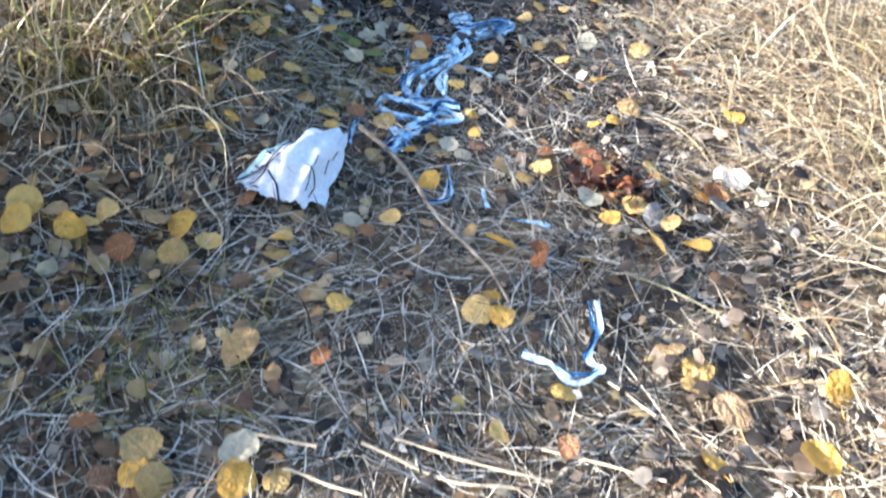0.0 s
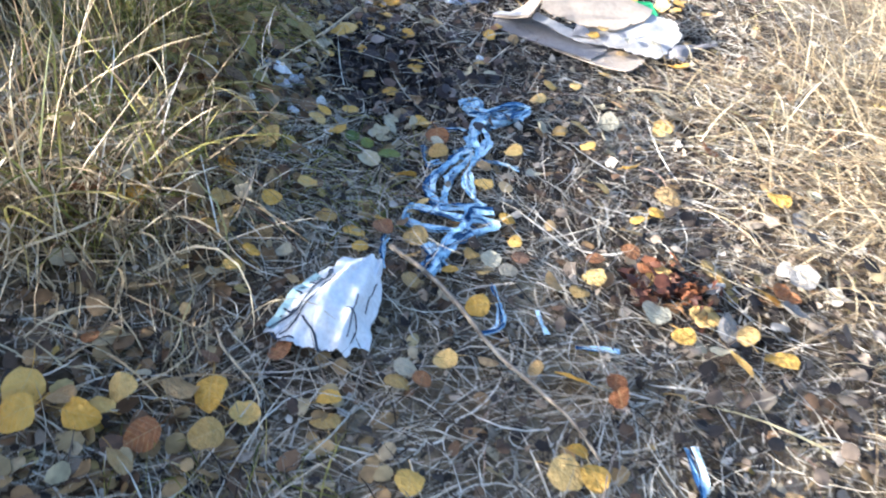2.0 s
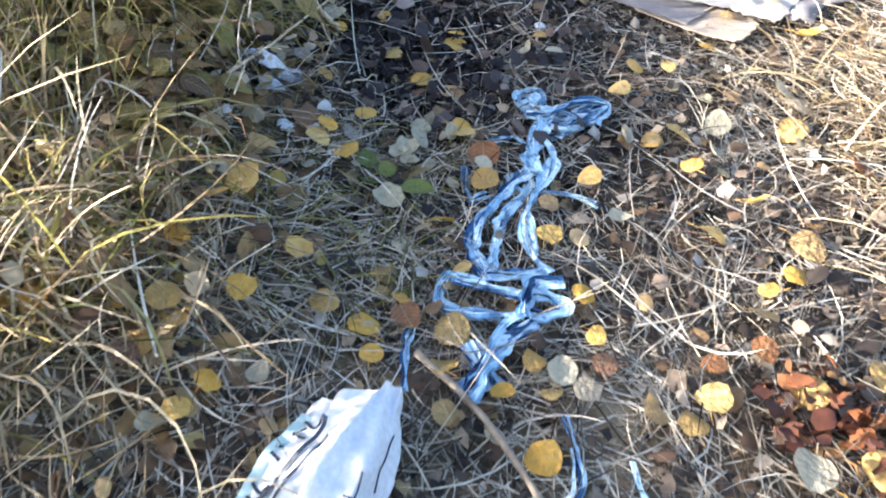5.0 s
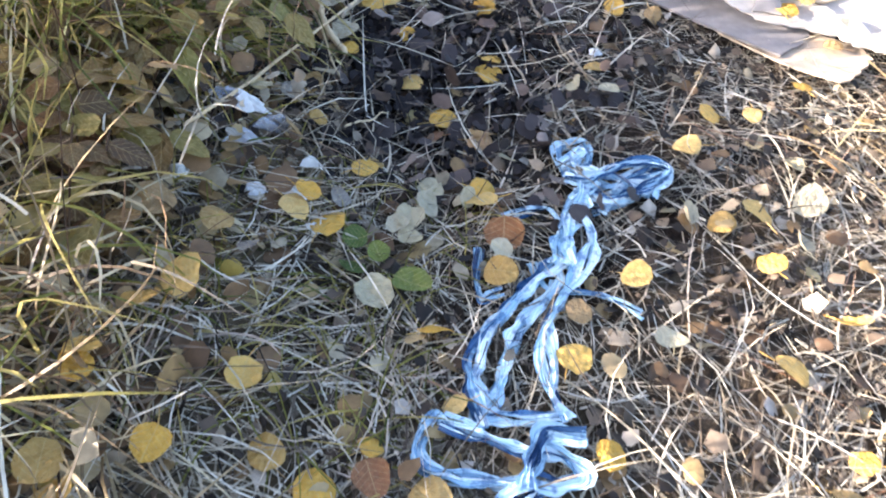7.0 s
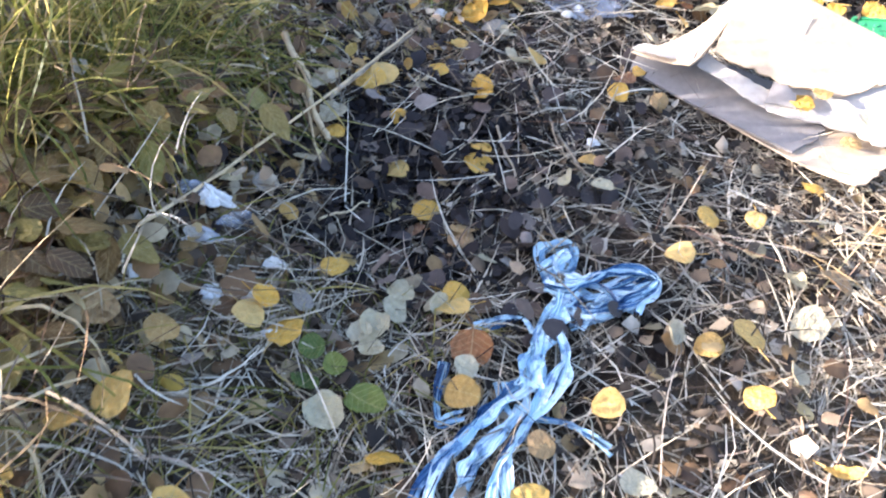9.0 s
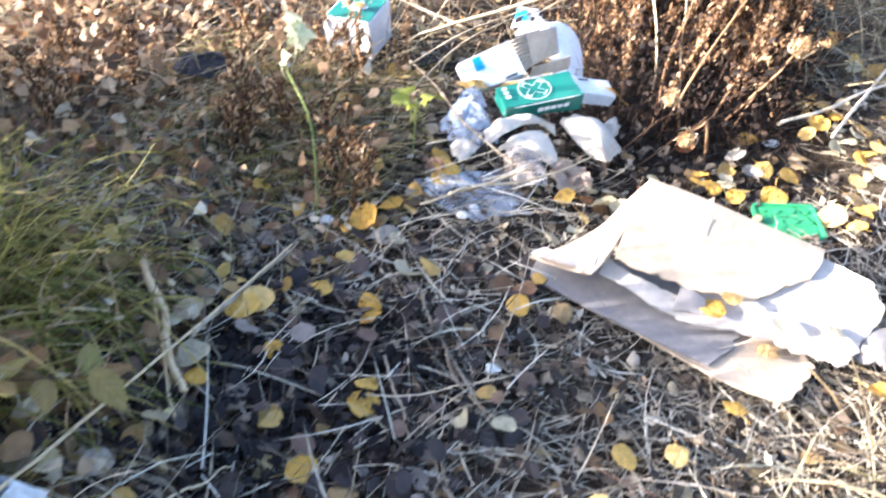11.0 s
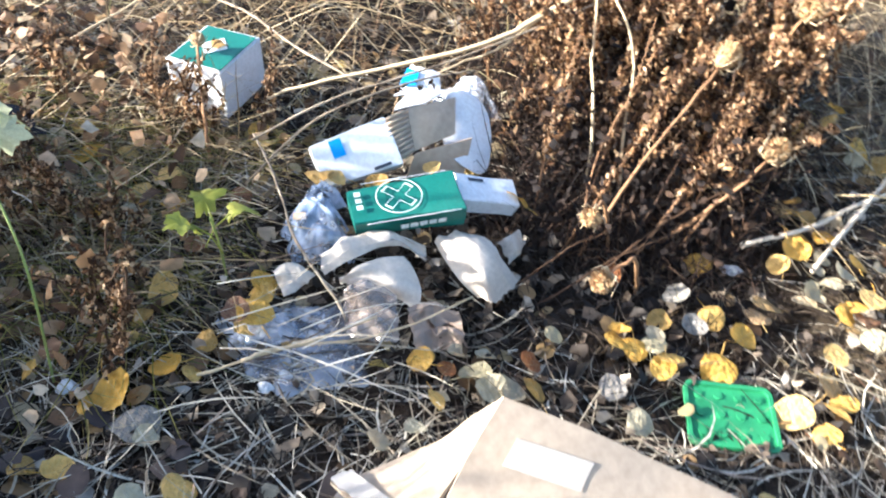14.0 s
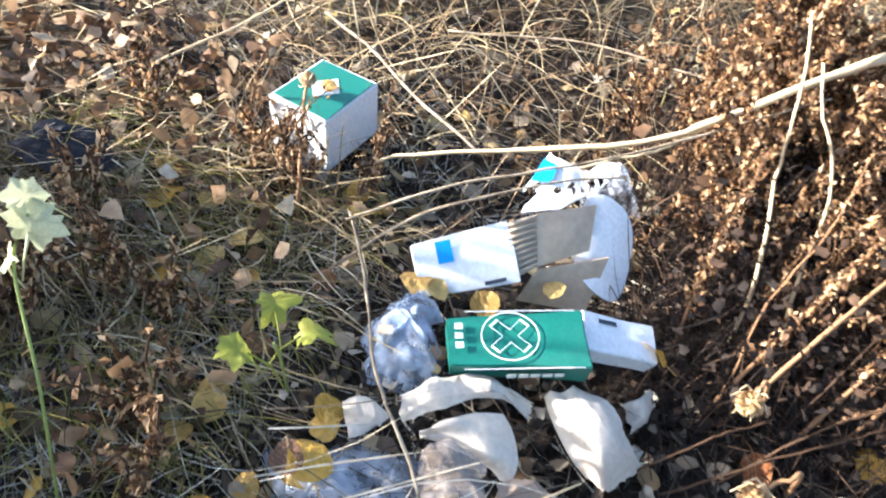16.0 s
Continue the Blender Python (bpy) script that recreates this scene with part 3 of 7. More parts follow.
flakes("black_humus", 1500, (-0.75, 0.0, 2.0, 2.75), humus, (0.005, 0.022), M_HUMUS, "black crumbs of rotten leaves and humus", "soil crumbs", 0.016, 0.8, 6)
flakes("rotten_leaves", 420, (-0.75, 0.05, 2.0, 2.85), lambda x, y: 0.25 + 0.75 * humus(x, y), (0.012, 0.026), M_ROTTEN, "dark grey-brown rotten leaves on the dug earth", "leaf litter", 0.02, 0.5, 9)
flakes("bank_leaf_litter", 1300, (-1.3, -0.45, 0.6, 2.7), lambda x, y: smooth(-0.35, -0.6, x), (0.01, 0.028), M_LEAFMIX, "brown and grey dead leaves on the bank", "leaf litter", 0.02, 0.5, 8)
flakes("caught_leaves", 260, (-1.0, -0.5, 1.35, 2.6), lambda x, y: smooth(-0.48, -0.65, x), (0.012, 0.026), M_LEAFMIX, "brown dead leaves caught in the bank grass", "leaf litter", 0.05, 0.6, 9)
flakes("dead_leaf_litter", 4600, (-1.3, 1.2, 1.8, 4.4), lambda x, y: (0.18 + 0.82 * bareness(x, y)) * (1 - 0.92 * np.exp(-(((x - 0.48) / 0.36) ** 2 + ((y - 3.52) / 0.3) ** 2) ** 2)), (0.006, 0.022), M_LITTER, "dark curled dead leaf fragments over the soil", "leaf litter", 0.01)
flakes("mixed_dead_leaves", 1900, (-1.1, 1.2, 0.3, 4.2), lambda x, y: (0.35 + 0.65 * smooth(0.0, -0.4, x)) * (1 - 0.4 * bareness(x, y)), (0.012, 0.023), M_LEAFMIX, "brown and ochre fallen leaves in the grass", "leaf litter", 0.012, 0.3, 9)
flakes("edge_leaf_litter", 260, (0.25, 1.0, 0.6, 1.75), lambda x, y: smooth(0.25, 0.4, x) * smooth(1.0, 0.8, x), (0.012, 0.026), M_LITTER, "brown leaf litter at the edge of the path", "leaf litter", 0.02, 0.4, 9)
flakes("far_mixed_leaves", 900, (-2.6, 2.8, 3.6, 6.8), lambda x, y: smooth(3.0, 1.6, np.hypot(x, y - 4.0)), (0.015, 0.028), M_LEAFMIX, "brown and ochre fallen leaves beyond the rubbish", "leaf litter", 0.015, 0.4, 9)
flakes("path_leaf_litter", 3600, (-1.0, 1.1, 0.4, 2.6), lambda x, y: smooth(1.1, 0.7, np.abs(x)), (0.006, 0.02), M_LITTER, "brown leaf fragments in the dry grass", "leaf litter", 0.01)
flakes("brown_weed_carpet", 1700, (-1.6, -0.3, 2.7, 3.9), lambda x, y: smooth(-0.25, -0.6, x) * smooth(2.65, 2.95, y) * ~((x > -0.74) & (x < -0.42) & (y > 3.55)) * ~((x > -1.0) & (x < -0.77) & (y > 3.27) & (y < 3.46)) * (1 - 0.6 * smooth(-0.8, -0.6, x) * smooth(2.95, 3.15, y)), (0.009, 0.026), M_CURLED, "low carpet of shrivelled brown weed leaves", "weeds", 0.05, 0.8, 6)
flakes("bush_undergrowth", 3400, (0.14, 0.9, 3.36, 4.2), lambda x, y: smooth(0.1, 0.2, x) * smooth(0.7, 0.54, x - 0.25 * (y - 3.5)) * (0.5 + 0.5 * smooth(3.5, 3.7, y)), (0.005, 0.015), M_BLACK_AND_SHADE, "shrivelled weed leaves under the dried weeds, darkened to imitate shade", "weeds", 0.12, 1.0)
for name, n, area, keep, size, label in flakes_later:
    flakes(name, n, area, keep, size, M_WEED, label, "weeds", 0.16, 1.2)
flakes("sun_pale_leaves", 110, (-0.9, -0.48, 1.85, 2.55), lambda x, y: smooth(-0.45, -0.58, x), (0.009, 0.02), M_SUNPALE, "pale and yellow leaf bits in the bank weeds, sunlight painted in", "leaf litter", 0.06, 0.6, 7)
flakes("curled_leaves", 380, (-0.55, 0.6, 2.75, 3.6), lambda x, y: 0.4 + 0.6 * bareness(x, y), (0.009, 0.022), M_LITTER, "curled dull brown leaves round the rubbish", "leaf litter", 0.016, 0.9, 7)
flakes("rust_red_leaves", 110, (0.24, 0.46, 1.36, 1.54), lambda x, y: np.exp(-(((x - 0.34) / 0.07) ** 2 + ((y - 1.45) / 0.07) ** 2)), (0.009, 0.022), M_RUST, "heap of curled rust-red leaves beside the path", "leaf litter", 0.03, 0.9, 7)
flakes("far_leaf_litter", 2500, (-3.0, 3.2, 3.6, 7.4), lambda x, y: smooth(3.4, 1.8, np.hypot(x, y - 4.2)), (0.012, 0.035), M_LITTER, "dead leaves beyond the rubbish", "leaf litter", 0.015)


# ---- fallen leaves ----
def leaf_mesh(seed, material):
    """A round poplar leaf of radius 1 with a short tip, a toothed rim and a stalk."""
    rnd = random.Random(seed)
    n = 15
    bowl, fold, twist = rnd.uniform(-0.3, 0.35), rnd.uniform(-0.1, 0.35), rnd.uniform(-0.3, 0.3)
    verts, faces = [], []

    def lift(x, y):
        return bowl * (x * x + y * y) + fold * abs(x) + twist * x * y
    verts.append(Vector((0, 0, lift(0, 0))))
    for ring in (0.55, 1.0):
        for k in range(n):
            t = 2 * math.pi * k / n
            r = ring * (1 + 0.24 * max(0, math.cos(t)) ** 6 - 0.14 * max(0, -math.cos(t)) ** 4)
            if ring == 1.0:
                r *= 1 + rnd.uniform(-0.07, 0.05)
            x, y = r * math.sin(t) * rnd.uniform(0.96, 1.0) * 0.97, r * math.cos(t)
            verts.append(Vector((x, y, lift(x, y) + (rnd.uniform(-0.06, 0.06) if ring == 1.0 else 0))))
    for k in range(n):
        j = (k + 1) % n
        faces.append((0, 1 + k, 1 + j))
        faces.append((1 + k, 1 + n + k, 1 + n + j, 1 + j))
    blade = mesh_of("blade", verts, faces, material, True)
    verts, faces, b, bend = [], [], 0, rnd.uniform(-0.5, 0.5)
    for s, (y, x) in enumerate(((-0.85, 0), (-1.3, bend * 0.4), (-1.75, bend))):
        w = 0.035 - 0.006 * s
        verts += [Vector((x - w, y, lift(0, -0.9) + 0.02)), Vector((x + w, y, lift(0, -0.9) + 0.02)), Vector((x, y, lift(0, -0.9) + 0.07))]
    for s in range(2):
        for k in range(3):
            a, c2 = b + 3 * s + k, b + 3 * s + (k + 1) % 3
            faces.append((a, c2, c2 + 3, a + 3))
    return blade, mesh_of("stalk", verts, faces, material, True)


LEAF_MESHES = {k: [leaf_mesh(31 * i + ord(k), m) for i in range(6)] for k, m in LEAF.items()}
leaf_rnd = random.Random(5)


def leaf_thing(label, k):
    """A leaf with its blade and its stalk."""
    ob = thing("fallen_leaf", label, "leaf", group="fallen leaves")
    blade, stalk = leaf_rnd.choice(LEAF_MESHES[k])
    part("blade", blade, ob)
    part("stalk", stalk, ob)
    return ob


def fallen(rows):
    """Leaves on the ground: place, radius, kind."""
    for x, y, r, k in rows:
        ob = leaf_thing(LEAF_SAID[k] + " round poplar leaf fallen on the dry grass", k)
        ob.matrix_basis = pose(x, y, float(rise(x, y)) + (0.045 if x < -0.45 and y < 2.6 or x > 0.6 and y > 3.2 else 0.028) + leaf_rnd.uniform(0, 0.008), leaf_rnd.gauss(-4, 18), leaf_rnd.gauss(0, 18), leaf_rnd.uniform(0, 360)) @ Matrix.Diagonal((r, r * leaf_rnd.uniform(0.82, 1.08), r, 1))


# rows of x, y, radius and kind, strip by strip along the path
fallen([
    (-0.412, 0.523, 0.02, "o"), (-0.341, 0.535, 0.027, "d"), (-0.371, 0.54, 0.025, "y"), (-0.235, 0.557, 0.031, "y"), (-0.177, 0.567, 0.022, "d"), (-0.376, 0.581, 0.032, "d"),
    (-0.239, 0.594, 0.031, "p"), (-0.466, 0.596, 0.021, "o"), (-0.425, 0.678, 0.019, "d"), (0.245, 0.71, 0.019, "o"), (0.14, 0.721, 0.023, "y"),
    (0.482, 0.726, 0.03, "y"), (0.645, 0.748, 0.034, "y"), (0.217, 0.77, 0.017, "d"), (-0.301, 0.797, 0.034, "d"), (-0.166, 0.799, 0.017, "o"), (0.239, 0.821, 0.025, "y"),
    (0.527, 0.832, 0.034, "d"), (0.476, 0.878, 0.03, "d"), (0.718, 0.897, 0.034, "y"), (-0.589, 0.906, 0.024, "d"), (0.482, 0.924, 0.032, "d"),
])
fallen([
    (-0.164, 0.925, 0.026, "y"), (-0.422, 0.936, 0.023, "w"), (-0.742, 0.942, 0.034, "y"), (0.434, 0.953, 0.027, "d"), (-0.566, 0.953, 0.028, "o"), (-0.665, 0.961, 0.026, "y"),
    (0.126, 0.968, 0.026, "y"), (0.078, 0.969, 0.031, "y"), (-0.476, 0.969, 0.026, "d"), (-0.642, 0.987, 0.023, "y"), (-0.699, 0.988, 0.023, "d"), (-0.753, 0.99, 0.031, "y"),
    (0.101, 1.015, 0.021, "y"), (-0.439, 1.02, 0.028, "y"), (-0.306, 1.026, 0.027, "d"), (-0.624, 1.028, 0.026, "y"), (-0.542, 1.049, 0.034, "d"), (-0.609, 1.056, 0.019, "p"),
    (-0.497, 1.056, 0.03, "y"), (-0.311, 1.067, 0.021, "y"), (-0.704, 1.114, 0.018, "o"), (-0.515, 1.116, 0.02, "o"), (-0.198, 1.122, 0.024, "d"),
])
fallen([
    (-0.156, 1.133, 0.019, "o"), (0.193, 1.134, 0.023, "o"), (0.294, 1.146, 0.025, "d"), (-0.189, 1.156, 0.022, "p"), (0.19, 1.168, 0.021, "o"),
    (0.115, 1.169, 0.034, "y"), (-0.41, 1.17, 0.03, "o"), (-0.112, 1.182, 0.023, "y"), (0.049, 1.184, 0.018, "d"), (-0.037, 1.202, 0.023, "d"), (0.43, 1.24, 0.03, "d"),
    (0.407, 1.264, 0.025, "p"), (0.523, 1.273, 0.032, "y"), (0.34, 1.299, 0.025, "y"), (-0.551, 1.3, 0.019, "p"), (0.473, 1.318, 0.024, "d"), (-0.528, 1.324, 0.021, "y"),
    (0.444, 1.327, 0.034, "w"), (-0.785, 1.332, 0.02, "o"), (-0.054, 1.342, 0.026, "y"), (0.298, 1.36, 0.034, "p"), (-0.498, 1.367, 0.02, "y"), (-0.855, 1.369, 0.025, "d"),
])
fallen([
    (0.402, 1.373, 0.033, "y"), (-0.6, 1.374, 0.022, "o"), (-0.189, 1.389, 0.022, "d"), (0.585, 1.391, 0.03, "w"), (-0.588, 1.396, 0.023, "d"), (-0.805, 1.401, 0.034, "o"),
    (-0.442, 1.404, 0.018, "p"), (-0.768, 1.409, 0.021, "y"), (-0.725, 1.414, 0.022, "y"), (0.157, 1.423, 0.024, "d"), (-0.549, 1.43, 0.02, "y"),
    (0.099, 1.434, 0.026, "d"), (-0.112, 1.437, 0.018, "y"), (-0.715, 1.437, 0.02, "y"), (0.7, 1.44, 0.034, "w"), (0.408, 1.442, 0.025, "o"), (-0.625, 1.442, 0.019, "d"),
    (-0.045, 1.444, 0.017, "d"), (0.581, 1.448, 0.031, "o"), (-0.573, 1.452, 0.025, "d"), (0.004, 1.455, 0.022, "p"), (0.555, 1.463, 0.03, "y"), (0.19, 1.466, 0.028, "y"),
])
fallen([
    (-0.199, 1.466, 0.025, "d"), (-0.302, 1.47, 0.019, "y"), (-0.03, 1.48, 0.024, "p"), (0.331, 1.489, 0.031, "y"), (0.473, 1.491, 0.023, "d"), (-0.069, 1.496, 0.019, "d"),
    (0.638, 1.499, 0.034, "w"), (0.039, 1.509, 0.023, "o"), (-0.49, 1.51, 0.023, "y"), (-0.32, 1.523, 0.027, "y"), (0.203, 1.526, 0.019, "o"), (-0.761, 1.527, 0.019, "p"),
    (0.461, 1.535, 0.031, "d"), (-0.194, 1.538, 0.03, "d"), (-0.383, 1.547, 0.023, "d"), (0.379, 1.549, 0.023, "o"),
    (-0.263, 1.552, 0.024, "o"), (0.025, 1.556, 0.017, "y"), (0.283, 1.561, 0.023, "o"), (-0.591, 1.563, 0.02, "y"), (-0.594, 1.587, 0.023, "y"),
])
fallen([
    (-0.273, 1.589, 0.018, "y"), (-0.439, 1.632, 0.024, "y"), (0.293, 1.635, 0.024, "d"), (0.011, 1.637, 0.022, "y"), (-0.184, 1.667, 0.019, "y"),
    (-0.568, 1.671, 0.024, "d"), (0.323, 1.692, 0.019, "y"), (0.711, 1.712, 0.029, "w"), (-0.541, 1.714, 0.029, "y"),
    (0.738, 1.733, 0.032, "p"), (0.376, 1.736, 0.022, "y"), (-0.041, 1.764, 0.026, "y"), (-0.23, 1.771, 0.026, "y"),
    (-0.489, 1.804, 0.017, "w"), (0.085, 1.811, 0.024, "p"), (0.765, 1.811, 0.021, "p"), (0.245, 1.812, 0.028, "y"), (0.419, 1.815, 0.031, "d"), (-0.325, 1.816, 0.028, "p"),
])
fallen([
    (-0.611, 1.819, 0.029, "d"), (-0.535, 1.825, 0.024, "d"), (0.697, 1.825, 0.03, "y"), (-0.041, 1.842, 0.021, "d"), (-0.363, 1.842, 0.022, "g"), (-0.277, 1.843, 0.028, "g"),
    (-0.333, 1.886, 0.018, "g"), (-0.159, 1.892, 0.025, "d"), (0.338, 1.9, 0.023, "y"), (-0.369, 1.902, 0.021, "g"), (-0.413, 1.904, 0.028, "y"), (-0.461, 1.905, 0.023, "y"),
    (0.034, 1.926, 0.024, "y"), (-0.157, 1.931, 0.02, "p"), (-0.453, 1.932, 0.02, "y"), (-0.296, 1.934, 0.02, "p"), (-0.318, 1.949, 0.02, "p"), (-0.562, 1.97, 0.017, "w"),
    (-0.411, 1.971, 0.017, "w"), (-0.159, 1.973, 0.034, "o"), (-0.303, 1.975, 0.024, "p"), (0.237, 1.99, 0.024, "y"), (-0.288, 2.014, 0.023, "p"),
])
fallen([
    (0.571, 2.037, 0.03, "o"), (-0.227, 2.04, 0.019, "p"), (0.287, 2.041, 0.02, "p"), (-0.2, 2.043, 0.027, "y"), (-0.288, 2.048, 0.025, "p"), (-0.398, 2.057, 0.02, "y"),
    (0.174, 2.07, 0.022, "d"), (-0.207, 2.072, 0.025, "y"), (0.115, 2.076, 0.022, "p"), (-0.391, 2.09, 0.02, "d"), (-0.565, 2.097, 0.018, "p"), (0.231, 2.101, 0.032, "y"),
    (-0.485, 2.104, 0.019, "d"), (-0.175, 2.152, 0.017, "p"), (0.322, 2.153, 0.029, "p"), (0.479, 2.162, 0.031, "d"), (-0.231, 2.2, 0.022, "d"), (-0.518, 2.207, 0.022, "d"),
    (-0.308, 2.21, 0.02, "o"), (-0.225, 2.222, 0.024, "d"), (0.307, 2.236, 0.022, "p"), (0.128, 2.243, 0.022, "y"), (0.361, 2.247, 0.028, "d"), (-0.304, 2.255, 0.027, "y"),
])
fallen([
    (0.52, 2.259, 0.033, "p"), (0.488, 2.298, 0.028, "p"), (-0.382, 2.337, 0.025, "y"), (0.172, 2.346, 0.023, "y"), (-0.502, 2.356, 0.018, "y"), (-0.011, 2.362, 0.019, "p"),
    (-0.073, 2.365, 0.019, "p"), (0.249, 2.37, 0.02, "y"), (-0.516, 2.394, 0.029, "p"), (-0.242, 2.414, 0.021, "y"), (-0.045, 2.42, 0.019, "d"),
    (-0.761, 2.431, 0.025, "d"), (-0.414, 2.457, 0.018, "y"), (-0.561, 2.487, 0.027, "p"), (0.356, 2.488, 0.021, "y"),
    (-0.551, 2.508, 0.021, "p"), (-0.489, 2.529, 0.034, "y"), (0.601, 2.548, 0.03, "y"), (-0.465, 2.548, 0.029, "y"), (-0.398, 2.581, 0.018, "p"),
])
fallen([
    (-0.278, 2.6, 0.025, "y"), (-0.524, 2.601, 0.027, "y"), (-0.374, 2.628, 0.022, "y"), (-0.01, 2.645, 0.024, "y"), (0.069, 2.651, 0.022, "d"),
    (-0.229, 2.69, 0.031, "p"), (-0.004, 2.694, 0.022, "o"), (-0.354, 2.716, 0.021, "y"), (-0.409, 2.72, 0.019, "d"), (-0.188, 2.736, 0.028, "y"),
    (0.024, 2.74, 0.017, "y"), (-0.609, 2.756, 0.026, "d"), (-0.269, 2.796, 0.018, "p"), (-0.286, 2.816, 0.033, "w"),
    (-0.375, 2.832, 0.02, "y"), (-0.718, 2.86, 0.021, "d"), (-0.348, 2.86, 0.034, "y"), (-0.49, 2.863, 0.018, "y"), (-0.316, 2.864, 0.019, "d"),
])
fallen([
    (0.036, 2.874, 0.018, "p"), (0.087, 2.909, 0.019, "p"), (-0.596, 2.917, 0.021, "y"), (-0.265, 2.928, 0.017, "y"),
    (0.106, 2.977, 0.02, "y"), (0.798, 2.994, 0.022, "d"), (0.217, 3.011, 0.022, "p"), (0.109, 3.031, 0.017, "o"),
    (0.254, 3.031, 0.021, "d"), (0.154, 3.034, 0.027, "p"), (-0.206, 3.041, 0.034, "y"), (0.188, 3.041, 0.022, "p"), (0.065, 3.044, 0.025, "y"),
    (0.122, 3.068, 0.022, "p"), (0.165, 3.078, 0.019, "p"), (0.235, 3.078, 0.022, "o"), (-0.391, 3.087, 0.024, "y"), (0.657, 3.098, 0.03, "y"),
])
fallen([
    (-0.232, 3.127, 0.026, "y"), (0.549, 3.173, 0.033, "y"), (0.466, 3.173, 0.026, "y"), (0.408, 3.178, 0.026, "y"),
    (-0.376, 3.18, 0.02, "o"), (0.38, 3.203, 0.021, "y"), (-0.71, 3.213, 0.024, "d"), (0.441, 3.217, 0.019, "p"), (-0.588, 3.235, 0.027, "y"),
    (-0.633, 3.244, 0.026, "o"), (0.588, 3.245, 0.028, "y"), (-0.529, 3.246, 0.027, "p"), (0.512, 3.256, 0.025, "w"),
    (0.547, 3.307, 0.027, "y"), (-0.553, 3.309, 0.029, "y"), (0.649, 3.347, 0.027, "d"), (0.358, 3.349, 0.025, "o"), (0.788, 3.35, 0.023, "y"),
])
fallen([
    (0.82, 3.37, 0.028, "y"), (-0.537, 3.376, 0.027, "y"), (0.726, 3.381, 0.026, "p"), (-0.71, 3.385, 0.032, "y"), (0.874, 3.392, 0.021, "y"), (-0.782, 3.409, 0.02, "p"),
    (1.057, 3.427, 0.02, "p"), (-0.644, 3.433, 0.021, "y"), (0.787, 3.438, 0.027, "p"), (-0.734, 3.456, 0.022, "o"), (0.9, 3.458, 0.033, "y"), (0.861, 3.467, 0.019, "p"),
    (1.03, 3.474, 0.031, "p"), (-0.766, 3.476, 0.023, "y"), (0.546, 3.479, 0.031, "y"), (-0.568, 3.489, 0.027, "o"), (0.76, 3.493, 0.019, "p"), (0.937, 3.494, 0.034, "y"),
    (0.91, 3.546, 0.023, "y"), (0.734, 3.561, 0.032, "y"), (-0.399, 3.562, 0.028, "y"), (1.046, 3.587, 0.027, "y"), (-0.433, 3.61, 0.027, "y"), (0.804, 3.619, 0.026, "p"),
])
fallen([
    (1.024, 3.636, 0.033, "y"), (-0.419, 3.639, 0.018, "o"), (0.742, 3.659, 0.023, "y"), (0.741, 3.703, 0.02, "d"), (1.04, 3.741, 0.032, "p"), (0.959, 3.887, 0.03, "d"),
    (0.091, 3.903, 0.024, "p"), (0.932, 3.964, 0.034, "y"), (0.08, 3.996, 0.025, "p"), (0.792, 4.02, 0.034, "y"), (-0.022, 4.037, 0.026, "o"), (0.368, 4.123, 0.027, "d"),
    (0.907, 4.147, 0.032, "y"), (1.511, 4.533, 0.034, "p"),
])

fallen([
    (-0.706, 3.415, 0.022, "y"), (-0.543, 3.290, 0.026, "d"),
    (-0.378, 3.064, 0.026, "y"), (-0.481, 3.304, 0.024, "y"), (-0.434, 3.023, 0.018, "d"), (-0.302, 2.924, 0.028, "y"),
    (-0.219, 3.104, 0.024, "y"), (-0.391, 3.013, 0.020, "d"), (0.103, 3.947, 0.022, "p"), (0.113, 3.853, 0.022, "p"), (0.535, 3.449, 0.026, "y"),
    (0.488, 3.331, 0.028, "w"), (0.451, 3.261, 0.022, "d"), (0.056, 3.163, 0.024, "p"), (0.267, 3.157, 0.020, "p"), (-0.364, 3.355, 0.022, "o"),
    (-0.264, 2.982, 0.020, "d"), (-0.508, 2.941, 0.024, "o"), (-0.138, 3.023, 0.020, "d"), (0.824, 3.488, 0.024, "y"), (0.698, 3.061, 0.024, "y"),
    (0.185, 3.013, 0.026, "p"),
])

fallen([
    (0.376, 3.179, 0.024, "y"), (0.439, 3.192, 0.024, "p"), (0.454, 3.146, 0.024, "y"), (0.371, 3.068, 0.024, "w"), (0.413, 3.017, 0.024, "p"), (0.712, 3.514, 0.030, "y"),
    (0.683, 3.457, 0.024, "y"), (0.738, 3.457, 0.024, "p"), (0.768, 3.418, 0.024, "p"), (0.710, 3.354, 0.024, "p"), (0.771, 3.327, 0.024, "y"), (0.732, 3.217, 0.024, "y"),
    (0.715, 3.162, 0.024, "d"), (0.716, 3.106, 0.024, "d"), (0.734, 3.131, 0.024, "y"), (0.626, 3.307, 0.024, "d"), (0.877, 4.070, 0.024, "y"), (0.899, 3.893, 0.024, "p"),
    (0.933, 3.843, 0.024, "d"), (1.006, 3.952, 0.024, "d"), (0.759, 3.633, 0.024, "d"), (0.782, 3.577, 0.024, "y"), (1.001, 3.664, 0.024, "p"), (0.801, 3.319, 0.024, "o"),
    (0.975, 3.557, 0.035, "y"), (0.805, 3.278, 0.024, "p"),
])

fallen([
    (-0.515, 2.572, 0.022, "d"), (-0.237, 2.379, 0.028, "y"), (-0.269, 2.566, 0.022, "y"), (-0.398, 2.549, 0.022, "p"), (-0.442, 2.618, 0.022, "d"), (-0.689, 2.811, 0.022, "d"),
    (-0.537, 2.141, 0.022, "w"),
])


